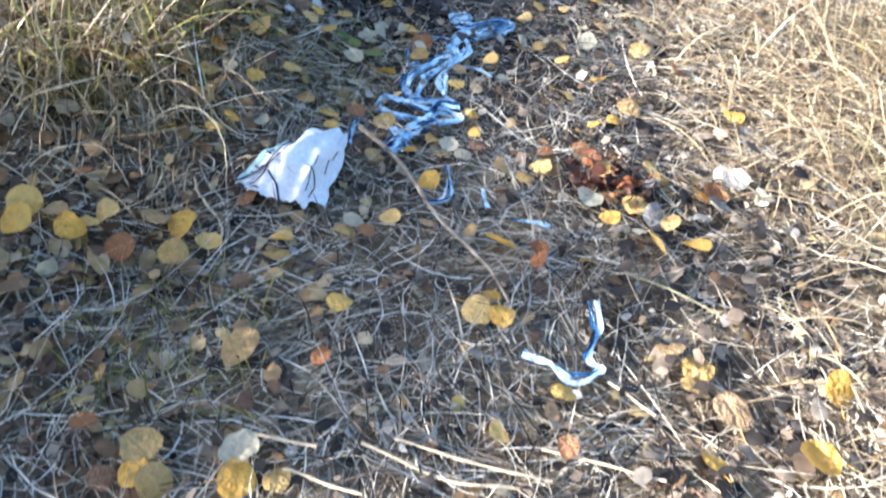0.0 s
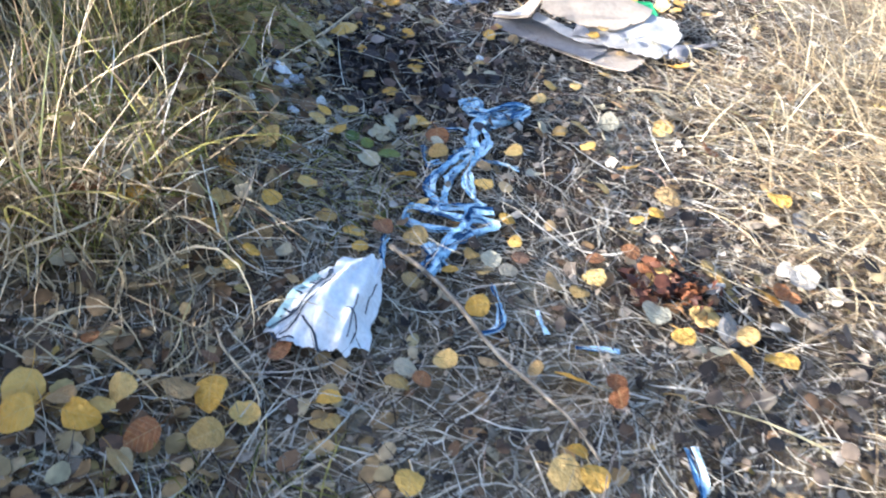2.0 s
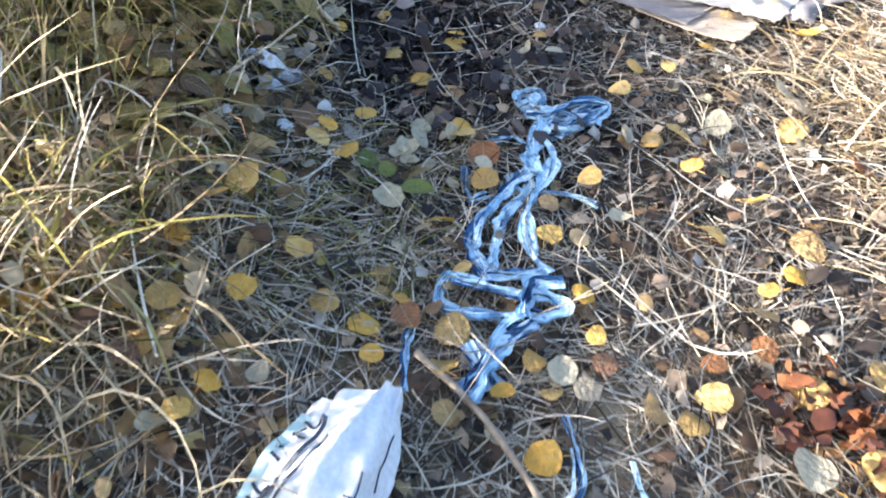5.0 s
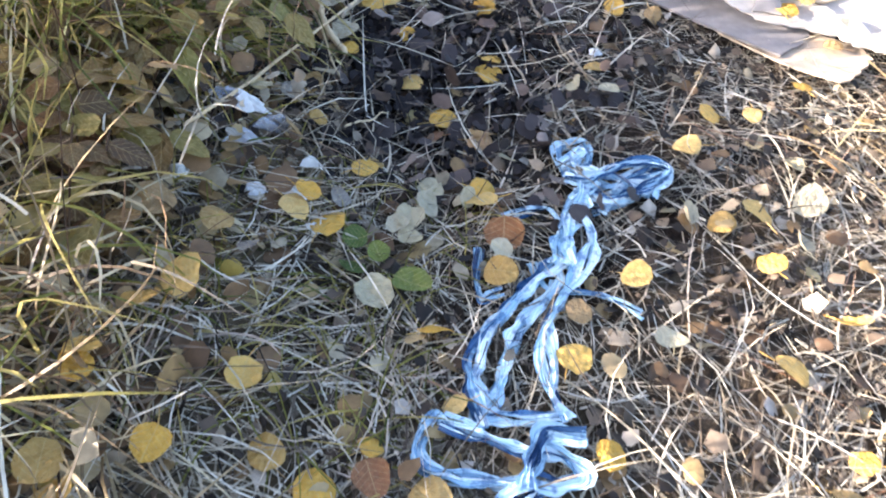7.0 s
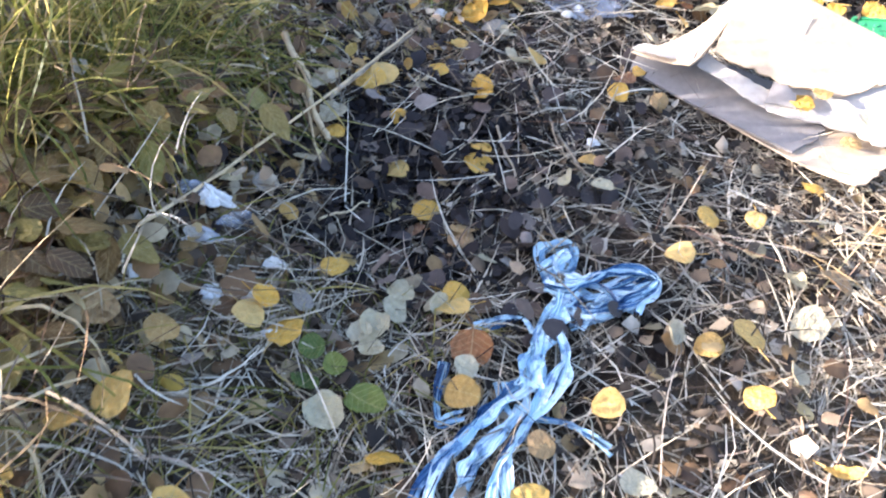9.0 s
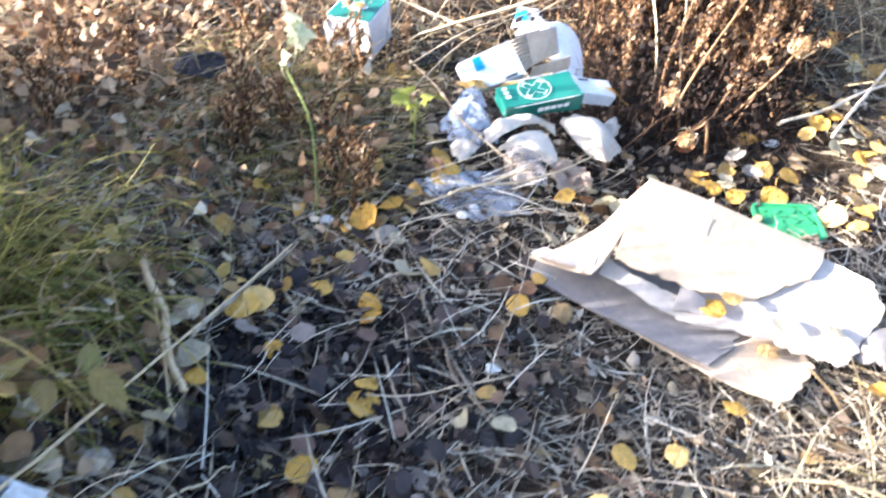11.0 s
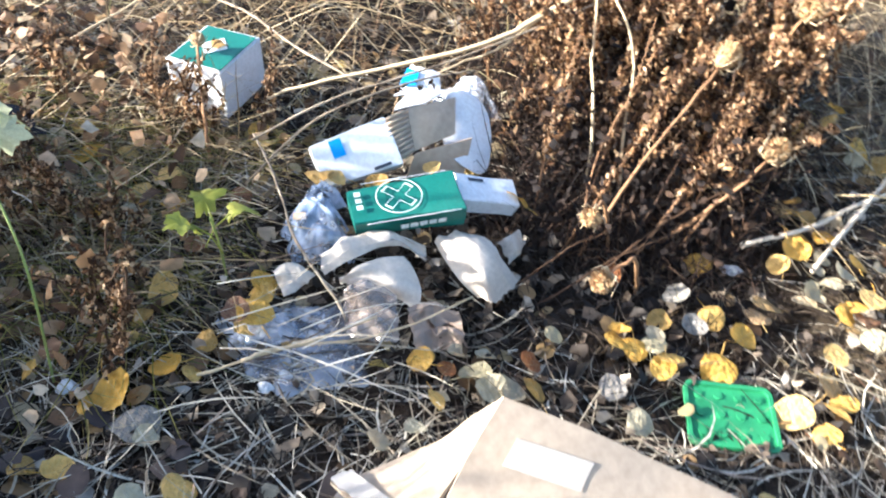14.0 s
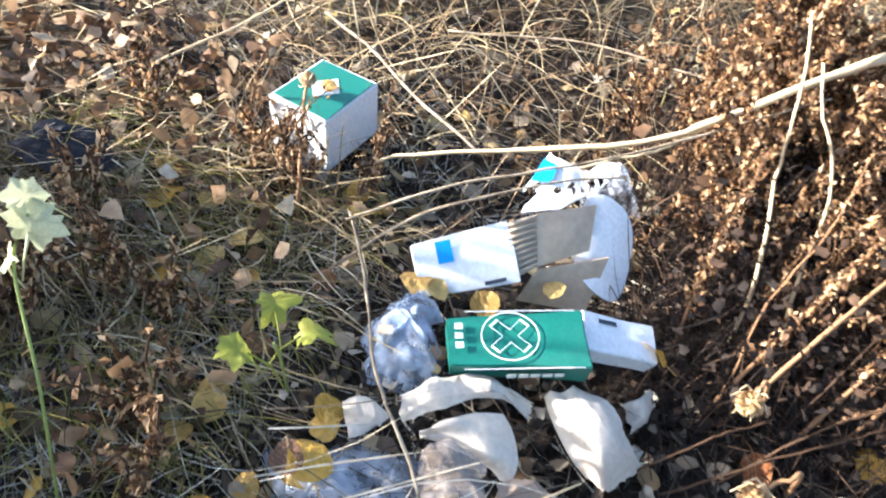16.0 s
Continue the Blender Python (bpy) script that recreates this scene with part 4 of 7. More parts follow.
def leaf_on(x, y, z, r, k, on, tilt=(0, 0)):
    """A leaf lying on a piece of rubbish."""
    ob = leaf_thing(LEAF_SAID[k] + " round poplar leaf lying on " + on, k)
    ob.matrix_basis = pose(x, y, z, *tilt, leaf_rnd.uniform(0, 360)) @ Matrix.Diagonal((r, r * 0.95, r, 1))


leaf_on(0.33, 2.676, -0.042, 0.026, "y", "a cardboard box")
leaf_on(0.362, 2.69, -0.022, 0.02, "d", "a cardboard box")
leaf_on(0.45, 2.655, -0.042, 0.02, "p", "a cardboard box")
leaf_on(0.53, 2.65, -0.036, 0.022, "p", "a cardboard box")
leaf_on(0.43, 2.615, -0.07, 0.02, "d", "a cardboard box")
leaf_on(-0.205, 3.345, 0.035, 0.03, "d", "a carton", (15, 10))
leaf_on(-0.17, 3.335, 0.03, 0.022, "y", "a carton", (15, -10))
leaf_on(-0.012, 3.435, 0.035, 0.018, "y", "a carton", (20, 0))
leaf_on(-0.095, 3.345, 0.03, 0.024, "d", "a screw box", (20, 0))
leaf_on(0.165, 3.395, 0.03, 0.028, "y", "a screw box", (30, 25))
leaf_on(-0.2, 3.025, -0.028, 0.033, "y", "plastic film", (8, 10))
leaf_on(-0.225, 3.01, -0.03, 0.024, "o", "plastic film", (8, -10))


# ---- brambles on the bank ----
def bramble(seed):
    """A trailing bramble: an arching stem with leaflets in threes."""
    rnd = random.Random(seed)
    root = thing("bramble", "trailing bramble with browning olive leaves on the bank", "bramble", group="brambles")
    reach = rnd.uniform(0.16, 0.26)
    line = spline([Vector((0, 0, 0)), Vector((reach * 0.4, 0.02, 0.1)), Vector((reach, rnd.uniform(-0.05, 0.05), 0.05))], 12)
    v, f = tube(line, [0.0022 - 0.0001 * i for i in range(12)], 5, 0.1, seed)
    part("stem", mesh_of("stem", v, f, M_WEED, True), root)
    blade = LEAF_BRAMBLE[seed % len(LEAF_BRAMBLE)]
    for i in (3, 5, 7, 9, 11):
        for turn in (-75, 0, 75):
            r = rnd.uniform(0.016, 0.029)
            a = turn + rnd.uniform(-25, 25) + (90 if i % 4 == 1 else -90)
            d = Vector((math.sin(radians(-a)), math.cos(radians(-a)), 0))
            ob = part("leaf", blade, root)
            ob.matrix_basis = Matrix.Translation(line[i] + d * r * 1.2 + Vector((0, 0, rnd.uniform(-0.01, 0.015)))) @ pose(0, 0, 0, rnd.gauss(-15, 18), rnd.gauss(0, 18), a) @ Matrix.Diagonal((r * 0.72, r * 1.1, r, 1))
    return root


LEAF_BRAMBLE = [leaf_mesh(400 + i, M_BRAMBLE)[0] for i in range(4)]
rnd = random.Random(77)
kinds = [bramble(k) for k in range(4)]
spots = strewn(17, -1.0, -0.66, 1.84, 2.1, lambda x, y: smooth(-0.45, -0.6, x))
for k, (x, y) in enumerate(spots):
    m = Matrix.Translation(resting(x, y)) @ pose(0, 0, 0, 0, 0, rnd.uniform(0, 360))
    if k < 4:
        kinds[k].matrix_basis = m
    else:
        copy_thing(kinds[k % 4], m)


# ---- sticks and stalks ----
def stick(name, points, r0, r1, material, label, category="stick", n=22, knots=0.22, wobble=0.005, seed=1):
    rnd = random.Random(seed)
    pts = spline(points, n)
    pa, pb = rnd.uniform(0, 6), rnd.uniform(0, 6)
    pts = [q + Vector((math.sin(0.5 * i + pa), math.sin(0.43 * i + pb), 0.5 * math.sin(0.6 * i + pa + pb))) * wobble * 0.7 + Vector((rnd.gauss(0, 1), rnd.gauss(0, 1), rnd.gauss(0, 1))) * wobble * 0.12 for i, q in enumerate(pts)]
    v, f = tube(pts, [0.62 * (r0 + (r1 - r0) * i / (n - 1)) for i in range(n)], 6, knots, seed)
    return tagged(new(name, mesh_of(name, v, f, material, True)), label, category)


def lying(rows, up):
    return [resting(x, y, up + 0.008) for x, y in rows]


DRY = "thin dry grey stick lying on the path"
stick("stick", lying([(-0.238, 1.482), (-0.158, 1.402), (-0.072, 1.295), (-0.005, 1.194), (0.084, 1.084), (0.14, 0.99)], 0.03), 0.009, 0.005, M_STICK, DRY, seed=2)
stick("stick", lying([(-0.532, 1.204), (-0.491, 1.149), (-0.427, 1.068), (-0.40, 1.0)], 0.024), 0.004, 0.003, M_STALK, "bleached dry stalk lying on the grass", seed=3)
stick("stick", lying([(-0.16, 1.26), (-0.1, 1.17), (-0.07, 1.1)], 0.02), 0.002, 0.0015, M_STICK, DRY, seed=4)
stick("stick", lying([(-0.666, 2.551), (-0.571, 2.415), (-0.495, 2.3)], 0.06), 0.012, 0.008, M_STALK, "pale forked stick end leaning in the litter", seed=5)
stick("stick", lying([(-0.618, 1.945), (-0.574, 2.168), (-0.519, 2.479), (-0.458, 2.708)], 0.055), 0.005, 0.0036, M_STALK, "long grey stick lying across bare soil", seed=6)
stick("stick", lying([(-0.451, 2.134), (-0.395, 2.231)], 0.03), 0.004, 0.002, M_STALK, "short bleached stick on the soil", seed=7)
stick("stick", lying([(-0.227, 2.471), (-0.183, 2.388), (-0.148, 2.313)], 0.025), 0.0045, 0.003, M_STICK, "short grey stick on the soil", seed=8)
stick("stick", lying([(-0.126, 2.504), (-0.081, 2.414), (-0.021, 2.375)], 0.025), 0.004, 0.0025, M_STICK, "bent grey stick on the soil", seed=9)
stick("stick", lying([(0.61, 3.49), (0.745, 3.577), (0.875, 3.679), (1.236, 4.014)], 0.06), 0.009, 0.006, M_BARESTICK, "thick bleached stick lying beside the weeds", seed=10)
stick("stick", [resting(0.737, 3.451, 0.05), resting(0.892, 3.704, 0.075), resting(1.12, 4.08, 0.1)], 0.008, 0.007, M_BARESTICK, "straight bleached stalk crossing another stick", seed=11, wobble=0.002)
stick("stick", lying([(-0.53, 2.419), (-0.505, 2.531), (-0.454, 2.70)], 0.05), 0.008, 0.005, M_STICK, DRY, seed=12)
stick("root", lying([(-0.2, 2.66), (-0.189, 2.634), (-0.14, 2.54), (-0.108, 2.476), (-0.041, 2.379)], 0.018), 0.0065, 0.004, M_STICK, "thin dark root lying on bare soil", "root", seed=22)
stick("stick", lying([(-0.187, 2.933), (-0.118, 2.981), (-0.015, 3.069)], 0.06), 0.006, 0.004, M_STALK, "short thick straw stalk over a plastic film", seed=13)
stick("stick", lying([(-0.24, 2.9), (-0.147, 2.963), (-0.035, 3.019), (0.051, 3.091), (0.127, 3.166)], 0.055), 0.0045, 0.0025, M_STALK, "long pale stalk lying over a plastic film", seed=14)
stick("stick", [Vector((-0.36, 3.42, 0.04)), Vector((-0.226, 3.228, 0.02)), Vector((-0.134, 3.114, 0.0)), Vector((-0.051, 3.027, -0.01))], 0.004, 0.0045, M_STICK, "dark thin stem leaning over torn paper", seed=15)
stick("stick", [Vector((-0.36, 3.4, 0.04)), Vector((-0.2, 3.5, 0.12)), Vector((0.05, 3.66, 0.2)), Vector((0.3, 3.9, 0.28))], 0.004, 0.003, M_STICK, "thin twig reaching up over the boxes", seed=16)
stick("stick", [Vector((-0.4, 3.6, 0.02)), Vector((-0.324, 3.62, 0.059)), Vector((0.003, 3.68, 0.178)), Vector((0.118, 3.74, 0.236)), Vector((0.24, 3.82, 0.314)), Vector((0.34, 3.89, 0.37))], 0.004, 0.013, M_STALK, "long pale branch leaning over the rubbish", seed=17)
stick("stick", [Vector((-0.06, 3.64, 0.13)), Vector((0.04, 3.69, 0.17)), Vector((0.13, 3.75, 0.235))], 0.003, 0.005, M_STALK, "pale side branch over the boxes", seed=18)
stick("stick", [Vector((-0.78, 4.1, 0.02)), Vector((-0.6, 3.93, 0.06)), Vector((-0.42, 3.82, 0.05)), Vector((-0.25, 3.74, 0.02))], 0.006, 0.005, M_STICK, "grey stalk leaning behind a small box", seed=19)
stick("stick", [Vector((-0.5, 4.2, 0.03)), Vector((-0.2, 4.25, 0.08)), Vector((0.15, 4.2, 0.12)), Vector((0.5, 4.1, 0.18))], 0.005, 0.004, M_STICK, "long grey dead stalk lying in weeds", seed=20)
stick("stick", [Vector((-0.98, 3.55, -0.02)), Vector((-0.85, 3.78, 0.06)), Vector((-0.72, 4.05, 0.16))], 0.005, 0.004, M_STALK, "pale stalk leaning among dry grass", seed=21)


# ---- dried weeds ----
def weed_meshes(seed, tall, spread, count, seed_size):
    """Stem with steep side branches, each set with a tight string of shrivelled seeds."""
    rnd = random.Random(seed)
    rods, cv, cf = [], [], []
    top = Vector((rnd.uniform(-0.2, 0.2) * tall, rnd.uniform(-0.2, 0.2) * tall, tall))
    main = spline([Vector((0, 0, -0.02)), top * 0.5 + Vector((rnd.uniform(-0.03, 0.03), rnd.uniform(-0.03, 0.03), 0)), top], 14)
    rods.append(tube(main, [0.0036 - 0.00016 * i for i in range(14)], 5, 0.15, seed))
    limbs = [main[5:]]
    for k in range(7):
        a = main[rnd.randint(2, 11)]
        out = Vector((rnd.gauss(0, 1), rnd.gauss(0, 1), 0)).normalized()
        reach, climb = rnd.uniform(0.2, 0.55) * spread, rnd.uniform(0.3, 1.0) * spread
        tip = a + out * reach * 1.3 + Vector((0, 0, climb * (1 if k % 3 else -0.1)))
        limb = spline([a, a + out * reach * 0.7 + Vector((0, 0, 0.7 * climb)), tip], 12)
        rods.append(tube(limb, [0.0022 - 0.0001 * i for i in range(12)], 4, 0.1, seed + k))
        limbs.append(limb[2:])
    for _ in range(count):
        limb = limbs[0] if rnd.random() < 0.35 else limbs[min(int(rnd.random() * len(limbs)), len(limbs) - 1)]
        u = rnd.random() * (len(limb) - 1.001)
        i = int(u)
        whorl = 0.55 + 0.45 * math.sin(u * 4.2) ** 2
        q = limb[i].lerp(limb[i + 1], u - i) + Vector((rnd.gauss(0, 0.006), rnd.gauss(0, 0.006), rnd.gauss(0, 0.005))) * whorl
        s = seed_size * rnd.uniform(0.5, 1.2)
        e = Euler((rnd.uniform(0, 6), rnd.uniform(0, 6), rnd.uniform(0, 6))).to_matrix()
        b = len(cv)
        for o in ((-1.2, 0, 0.3), (0, -0.6, 0), (1.2, 0, 0.35), (0, 0.6, 0), (0, 0, 0.5)):
            cv.append(q + e @ (Vector(o) * s))
        cf.extend([(b, b + 1, b + 4), (b + 1, b + 2, b + 4), (b + 2, b + 3, b + 4), (b + 3, b, b + 4)])
    return rods, cv, cf


def weeds(seed, tall, spread, count, seed_size, places, label, group):
    rods, cv, cf = weed_meshes(seed, tall, spread, count, seed_size)
    first = None
    rnd = random.Random(seed + 100)
    for x, y in places:
        s = rnd.uniform(0.75, 1.2)
        m = Matrix.Translation(resting(x, y)) @ pose(0, 0, 0, rnd.gauss(0, 10), rnd.gauss(0, 10), rnd.uniform(0, 360))
        if first is None:
            first = thing("dried_weed", label, "weed", group=group)
            for i, (v, f) in enumerate(rods):
                kind = "branch" if i else "stem"
                part(kind, mesh_of(kind, v, f, M_WEED if i else M_REDSTEM, True), first)
            tagged(part("seed_head", mesh_of("seed_head", cv, cf, M_SEED), first, "many shrivelled brown seeds"), kind="stuff")
            first.matrix_basis = m
        else:
            copy_thing(first, m)


def seed_stalk(points, r, count, seed, label):
    """A leaning dock stalk with its shrivelled seeds packed along the upper part."""
    rnd = random.Random(seed)
    root = thing("dock_stalk", label, "weed", group="dock stalks")
    pts = spline(points, 26)
    v, f = tube(pts, [r * (1 - 0.018 * i) for i in range(26)], 6, 0.2, seed)
    part("stem", mesh_of("stem", v, f, M_REDSTEM, True), root)
    cv, cf = [], []
    for _ in range(count):
        u = 7 + 17.9 * rnd.random()
        i = int(u)
        whorl = 0.5 + 0.8 * math.sin(u * 1.9) ** 2
        q = pts[i].lerp(pts[i + 1], u - i) + Vector((rnd.gauss(0, 0.0075), rnd.gauss(0, 0.0075), rnd.gauss(0, 0.005))) * whorl
        w = 0.0062 * rnd.uniform(0.5, 1.3)
        e = Euler((rnd.uniform(0, 6), rnd.uniform(0, 6), rnd.uniform(0, 6))).to_matrix()
        b = len(cv)
        for o in ((-1.2, 0, 0.3), (0, -0.7, 0), (1.2, 0, 0.35), (0, 0.7, 0), (0, 0, 0.5)):
            cv.append(q + e @ (Vector(o) * w))
        cf.extend([(b, b + 1, b + 4), (b + 1, b + 2, b + 4), (b + 2, b + 3, b + 4), (b + 3, b, b + 4)])
    tagged(part("seed_head", mesh_of("seed_head", cv, cf, M_SEED), root, "many shrivelled rust-brown seeds"), kind="stuff")


BUSH = "dried rust-brown dock weed with many seeds"
weeds(1, 0.44, 0.24, 1500, 0.0075, strewn(20, 0.24, 0.72, 3.78, 4.4), BUSH, "weeds beside the rubbish")
weeds(2, 0.36, 0.2, 1300, 0.0072, strewn(20, 0.2, 0.7, 3.74, 4.45), BUSH, "weeds beside the rubbish")
weeds(3, 0.24, 0.2, 300, 0.0075, strewn(5, 0.36, 0.62, 3.6, 3.8), "low dark brown dried weed with drooping stems", "weeds beside the rubbish")
weeds(6, 0.32, 0.2, 320, 0.007, strewn(9, -0.05, 0.4, 3.85, 4.25), BUSH, "weeds beside the rubbish")
weeds(7, 0.15, 0.12, 300, 0.006, [(-0.63, 3.56), (-0.57, 3.575), (-0.5, 3.58), (-0.44, 3.63), (-0.68, 3.62)], "low brown dried weed in front of a small box", "weeds beside the rubbish")
weeds(4, 0.16, 0.14, 320, 0.0075, strewn(12, -1.35, -0.4, 2.85, 3.6), "low brown dried weed on the bank", "weeds on the bank")
weeds(5, 0.35, 0.2, 600, 0.0085, strewn(14, -1.6, 2.2, 4.3, 5.8), BUSH, "weeds beyond the rubbish")


STALK = "leaning dead dock stalk set with rust-brown seeds"
for k, (a, b, c2, r, n) in enumerate([
    ((0.26, 3.4, -0.09), (0.36, 3.56, 0.08), (0.46, 3.7, 0.26), 0.0036, 420),
    ((0.4, 3.42, -0.09), (0.52, 3.6, 0.1), (0.6, 3.74, 0.31), 0.0038, 420),
    ((0.5, 3.56, -0.08), (0.58, 3.68, 0.14), (0.63, 3.78, 0.3), 0.0032, 300),
    ((0.2, 3.5, -0.08), (0.2, 3.6, 0.08), (0.22, 3.7, 0.24), 0.003, 300),
    ((0.5, 3.5, -0.08), (0.61, 3.64, 0.1), (0.7, 3.78, 0.32), 0.0034, 380),
    ((0.3, 3.56, -0.08), (0.34, 3.68, 0.12), (0.42, 3.8, 0.34), 0.0032, 360),
]):
    seed_stalk([Vector(a), Vector(b), Vector(c2)], r, n, 300 + k, STALK)


# ---- rubbish ----
def creases(seed, count=7, freq=22.0):
    """A crumpled surface: sharp ridges in several directions."""
    rnd = random.Random(seed)
    waves = [(rnd.uniform(0, 6.28), freq * rnd.uniform(0.5, 1.8), rnd.uniform(0, 6.28), rnd.uniform(0.4, 1.0)) for _ in range(count)]

    def h(x, y):
        s = 0.0
        for a, f, ph, amp in waves:
            u = (x * math.cos(a) + y * math.sin(a)) * f + ph
            s += amp / (f / freq) * (abs((u / math.pi) % 2 - 1) - 0.5)
        return s / count
    return h


def crumpled(name, outline, material, dome, rough, seed, base=0.004, rings=14, n=72, wander=0.06, freq=22.0, peak=(0.5, 0.5), z0=None):
    """A crumpled sheet over an outline in plan, domed by some centimetres."""
    rnd = random.Random(seed)
    O = [Vector((*q, 0)) for q in outline]
    mid = sum(O, Vector()) / len(O)
    edge = []
    for i in range(n):
        u = i / n * len(O)
        k = int(u)
        edge.append(O[k % len(O)].lerp(O[(k + 1) % len(O)], u - k))
    h = creases(seed, freq=freq)
    pa, pb = rnd.uniform(0, 6), rnd.uniform(0, 6)
    wav = [1 + wander * (math.sin(5 * 6.283 * i / n + pa) + 0.6 * math.sin(13 * 6.283 * i / n + pb)) for i in range(n)]
    verts, faces = [], []
    for r in range(rings + 1):
        s = r / rings
        for i in range(n):
            q = mid.lerp(edge[i], s * (1 + (wav[i] - 1) * s))
            lumps = 0.85 + 0.15 * math.sin(7 * s + 3 * math.sin(2 * math.pi * i / n * 2 + seed))
            z = dome * (1 - s ** 2.2) * lumps + rough * h(q.x, q.y) * (1 - 0.5 * s ** 4) + base
            ground_z = float(rise(q.x, q.y)) if z0 is None else z0
            verts.append(Vector((q.x, q.y, ground_z + max(z, 0.003))))
    for r in range(rings):
        for i in range(n):
            j = (i + 1) % n
            faces.append((r * n + i, (r + 1) * n + i, (r + 1) * n + j, r * n + j))
    return mesh_of(name, verts, faces, material)


def panel(name, corners, material, thick=0.004, nu=14, nv=10, bulge=0.0, ripple=0.0, torn=(), seed=0, curl=0.0):
    """A card panel between four corners (u along 0-1, v along 0-3), bowed, with torn edges named 0 to 3 and the edge at u 0 curled under."""
    rnd = random.Random(seed)
    a, b, c2, d = [Vector(q) for q in corners]
    norm = (b - a).cross(d - a).normalized()
    h = creases(seed, 5, 9.0)
    top, tear = [], {}
    for e in torn:
        ph = rnd.uniform(0, 6)
        tear[e] = [0.035 + 0.03 * math.sin(0.5 * k + ph) + 0.02 * math.sin(1.3 * k + 2 * ph) + rnd.uniform(0, 0.02) for k in range(max(nu, nv) + 1)]
    for j in range(nv + 1):
        for i in range(nu + 1):
            u, v = i / nu, j / nv
            if 0 in tear and j == 0:
                v += tear[0][i]
            if 2 in tear and j == nv:
                v -= tear[2][i]
            if 3 in tear and i == 0:
                u += tear[3][j]
            if 1 in tear and i == nu:
                u -= tear[1][j]
            q = a.lerp(b, u).lerp(d.lerp(c2, u), v)
            q = q + norm * (bulge * math.sin(math.pi * u) * math.sin(math.pi * v * 0.9 + 0.15) + ripple * h(q.x * 2, q.y * 2) - curl * max(0.0, 1 - u / 0.14) ** 2)
            top.append(q)
    m = len(top)
    verts = top + [q - norm * thick for q in top]
    faces = []
    w = nu + 1
    for j in range(nv):
        for i in range(nu):
            k = j * w + i
            faces.append((k, k + 1, k + 1 + w, k + w))
            faces.append((m + k + w, m + k + 1 + w, m + k + 1, m + k))
    ring = [i for i in range(nu)] + [j * w + nu for j in range(nv)] + [nv * w + i for i in range(nu, 0, -1)] + [j * w for j in range(nv, 0, -1)]
    for k in range(len(ring)):
        i, j = ring[k], ring[(k + 1) % len(ring)]
        faces.append((j, i, m + i, m + j))
    return mesh_of(name, verts, faces, material)


def sheet(name, rows, material, thick=0.0012, nu=24, nv=18, crumple=0.0, freq=14.0, torn=(), seed=0, smoothed=False, pleats=0, deep=0.0):
    """A bent sheet through a few rows of places, crumpled, with torn edges named first, last, start and end, and folds that run along the rows."""
    rnd = random.Random(seed)
    if pleats:
        m = len(rows[0])
        lines = [spline([r[k] for r in rows], pleats) for k in range(m)]
        rows = []
        for j in range(pleats):
            high = deep * rnd.uniform(0.3, 1.0) * (1 if j % 2 else -0.7) * (0 if j in (0, pleats - 1) else 1)
            rows.append([lines[k][j] + Vector((rnd.gauss(0, 0.25 * deep), rnd.gauss(0, 0.25 * deep), high * (0.6 + 0.4 * math.sin(1.7 * k + j)))) for k in range(m)])
    along = [spline(r, nu + 1) for r in rows]
    grid = [spline([a[i] for a in along], nv + 1) for i in range(nu + 1)]
    pts = [[grid[i][j] for i in range(nu + 1)] for j in range(nv + 1)]
    h = creases(seed, 8, freq)
    ph = rnd.uniform(0, 6)

    def bite(k):
        return 0.35 + 0.3 * math.sin(0.7 * k + ph) + 0.25 * math.sin(2.1 * k + 2 * ph) + rnd.uniform(-0.3, 0.3)
    for i in range(nu + 1):
        if "first" in torn:
            pts[0][i] = pts[0][i].lerp(pts[1][i], bite(i))
        if "last" in torn:
            pts[nv][i] = pts[nv][i].lerp(pts[nv - 1][i], bite(i))
    for j in range(nv + 1):
        if "start" in torn:
            pts[j][0] = pts[j][0].lerp(pts[j][1], bite(j))
        if "end" in torn:
            pts[j][nu] = pts[j][nu].lerp(pts[j][nu - 1], bite(j))
    top, low = [], []
    for j in range(nv + 1):
        for i in range(nu + 1):
            a = pts[j][min(i + 1, nu)] - pts[j][max(i - 1, 0)]
            b = pts[max(j - 1, 0)][i] - pts[min(j + 1, nv)][i]
            w = a.cross(b).normalized()
            q = pts[j][i] + w * crumple * h(q_x(pts[j][i]), pts[j][i].y)
            top.append(q)
            low.append(q - w * thick)
    m, w = len(top), nu + 1
    faces = []
    for j in range(nv):
        for i in range(nu):
            k = j * w + i
            faces.append((k + w, k + w + 1, k + 1, k))
            faces.append((m + k, m + k + 1, m + k + w + 1, m + k + w))
    ring = [i for i in range(nu)] + [j * w + nu for j in range(nv)] + [nv * w + i for i in range(nu, 0, -1)] + [j * w for j in range(nv, 0, -1)]
    for k in range(len(ring)):
        i, j = ring[k], ring[(k + 1) % len(ring)]
        faces.append((i, j, m + j, m + i))
    return mesh_of(name, top + low, faces, material, smoothed)


def q_x(q):
    return q.x + 0.7 * q.z


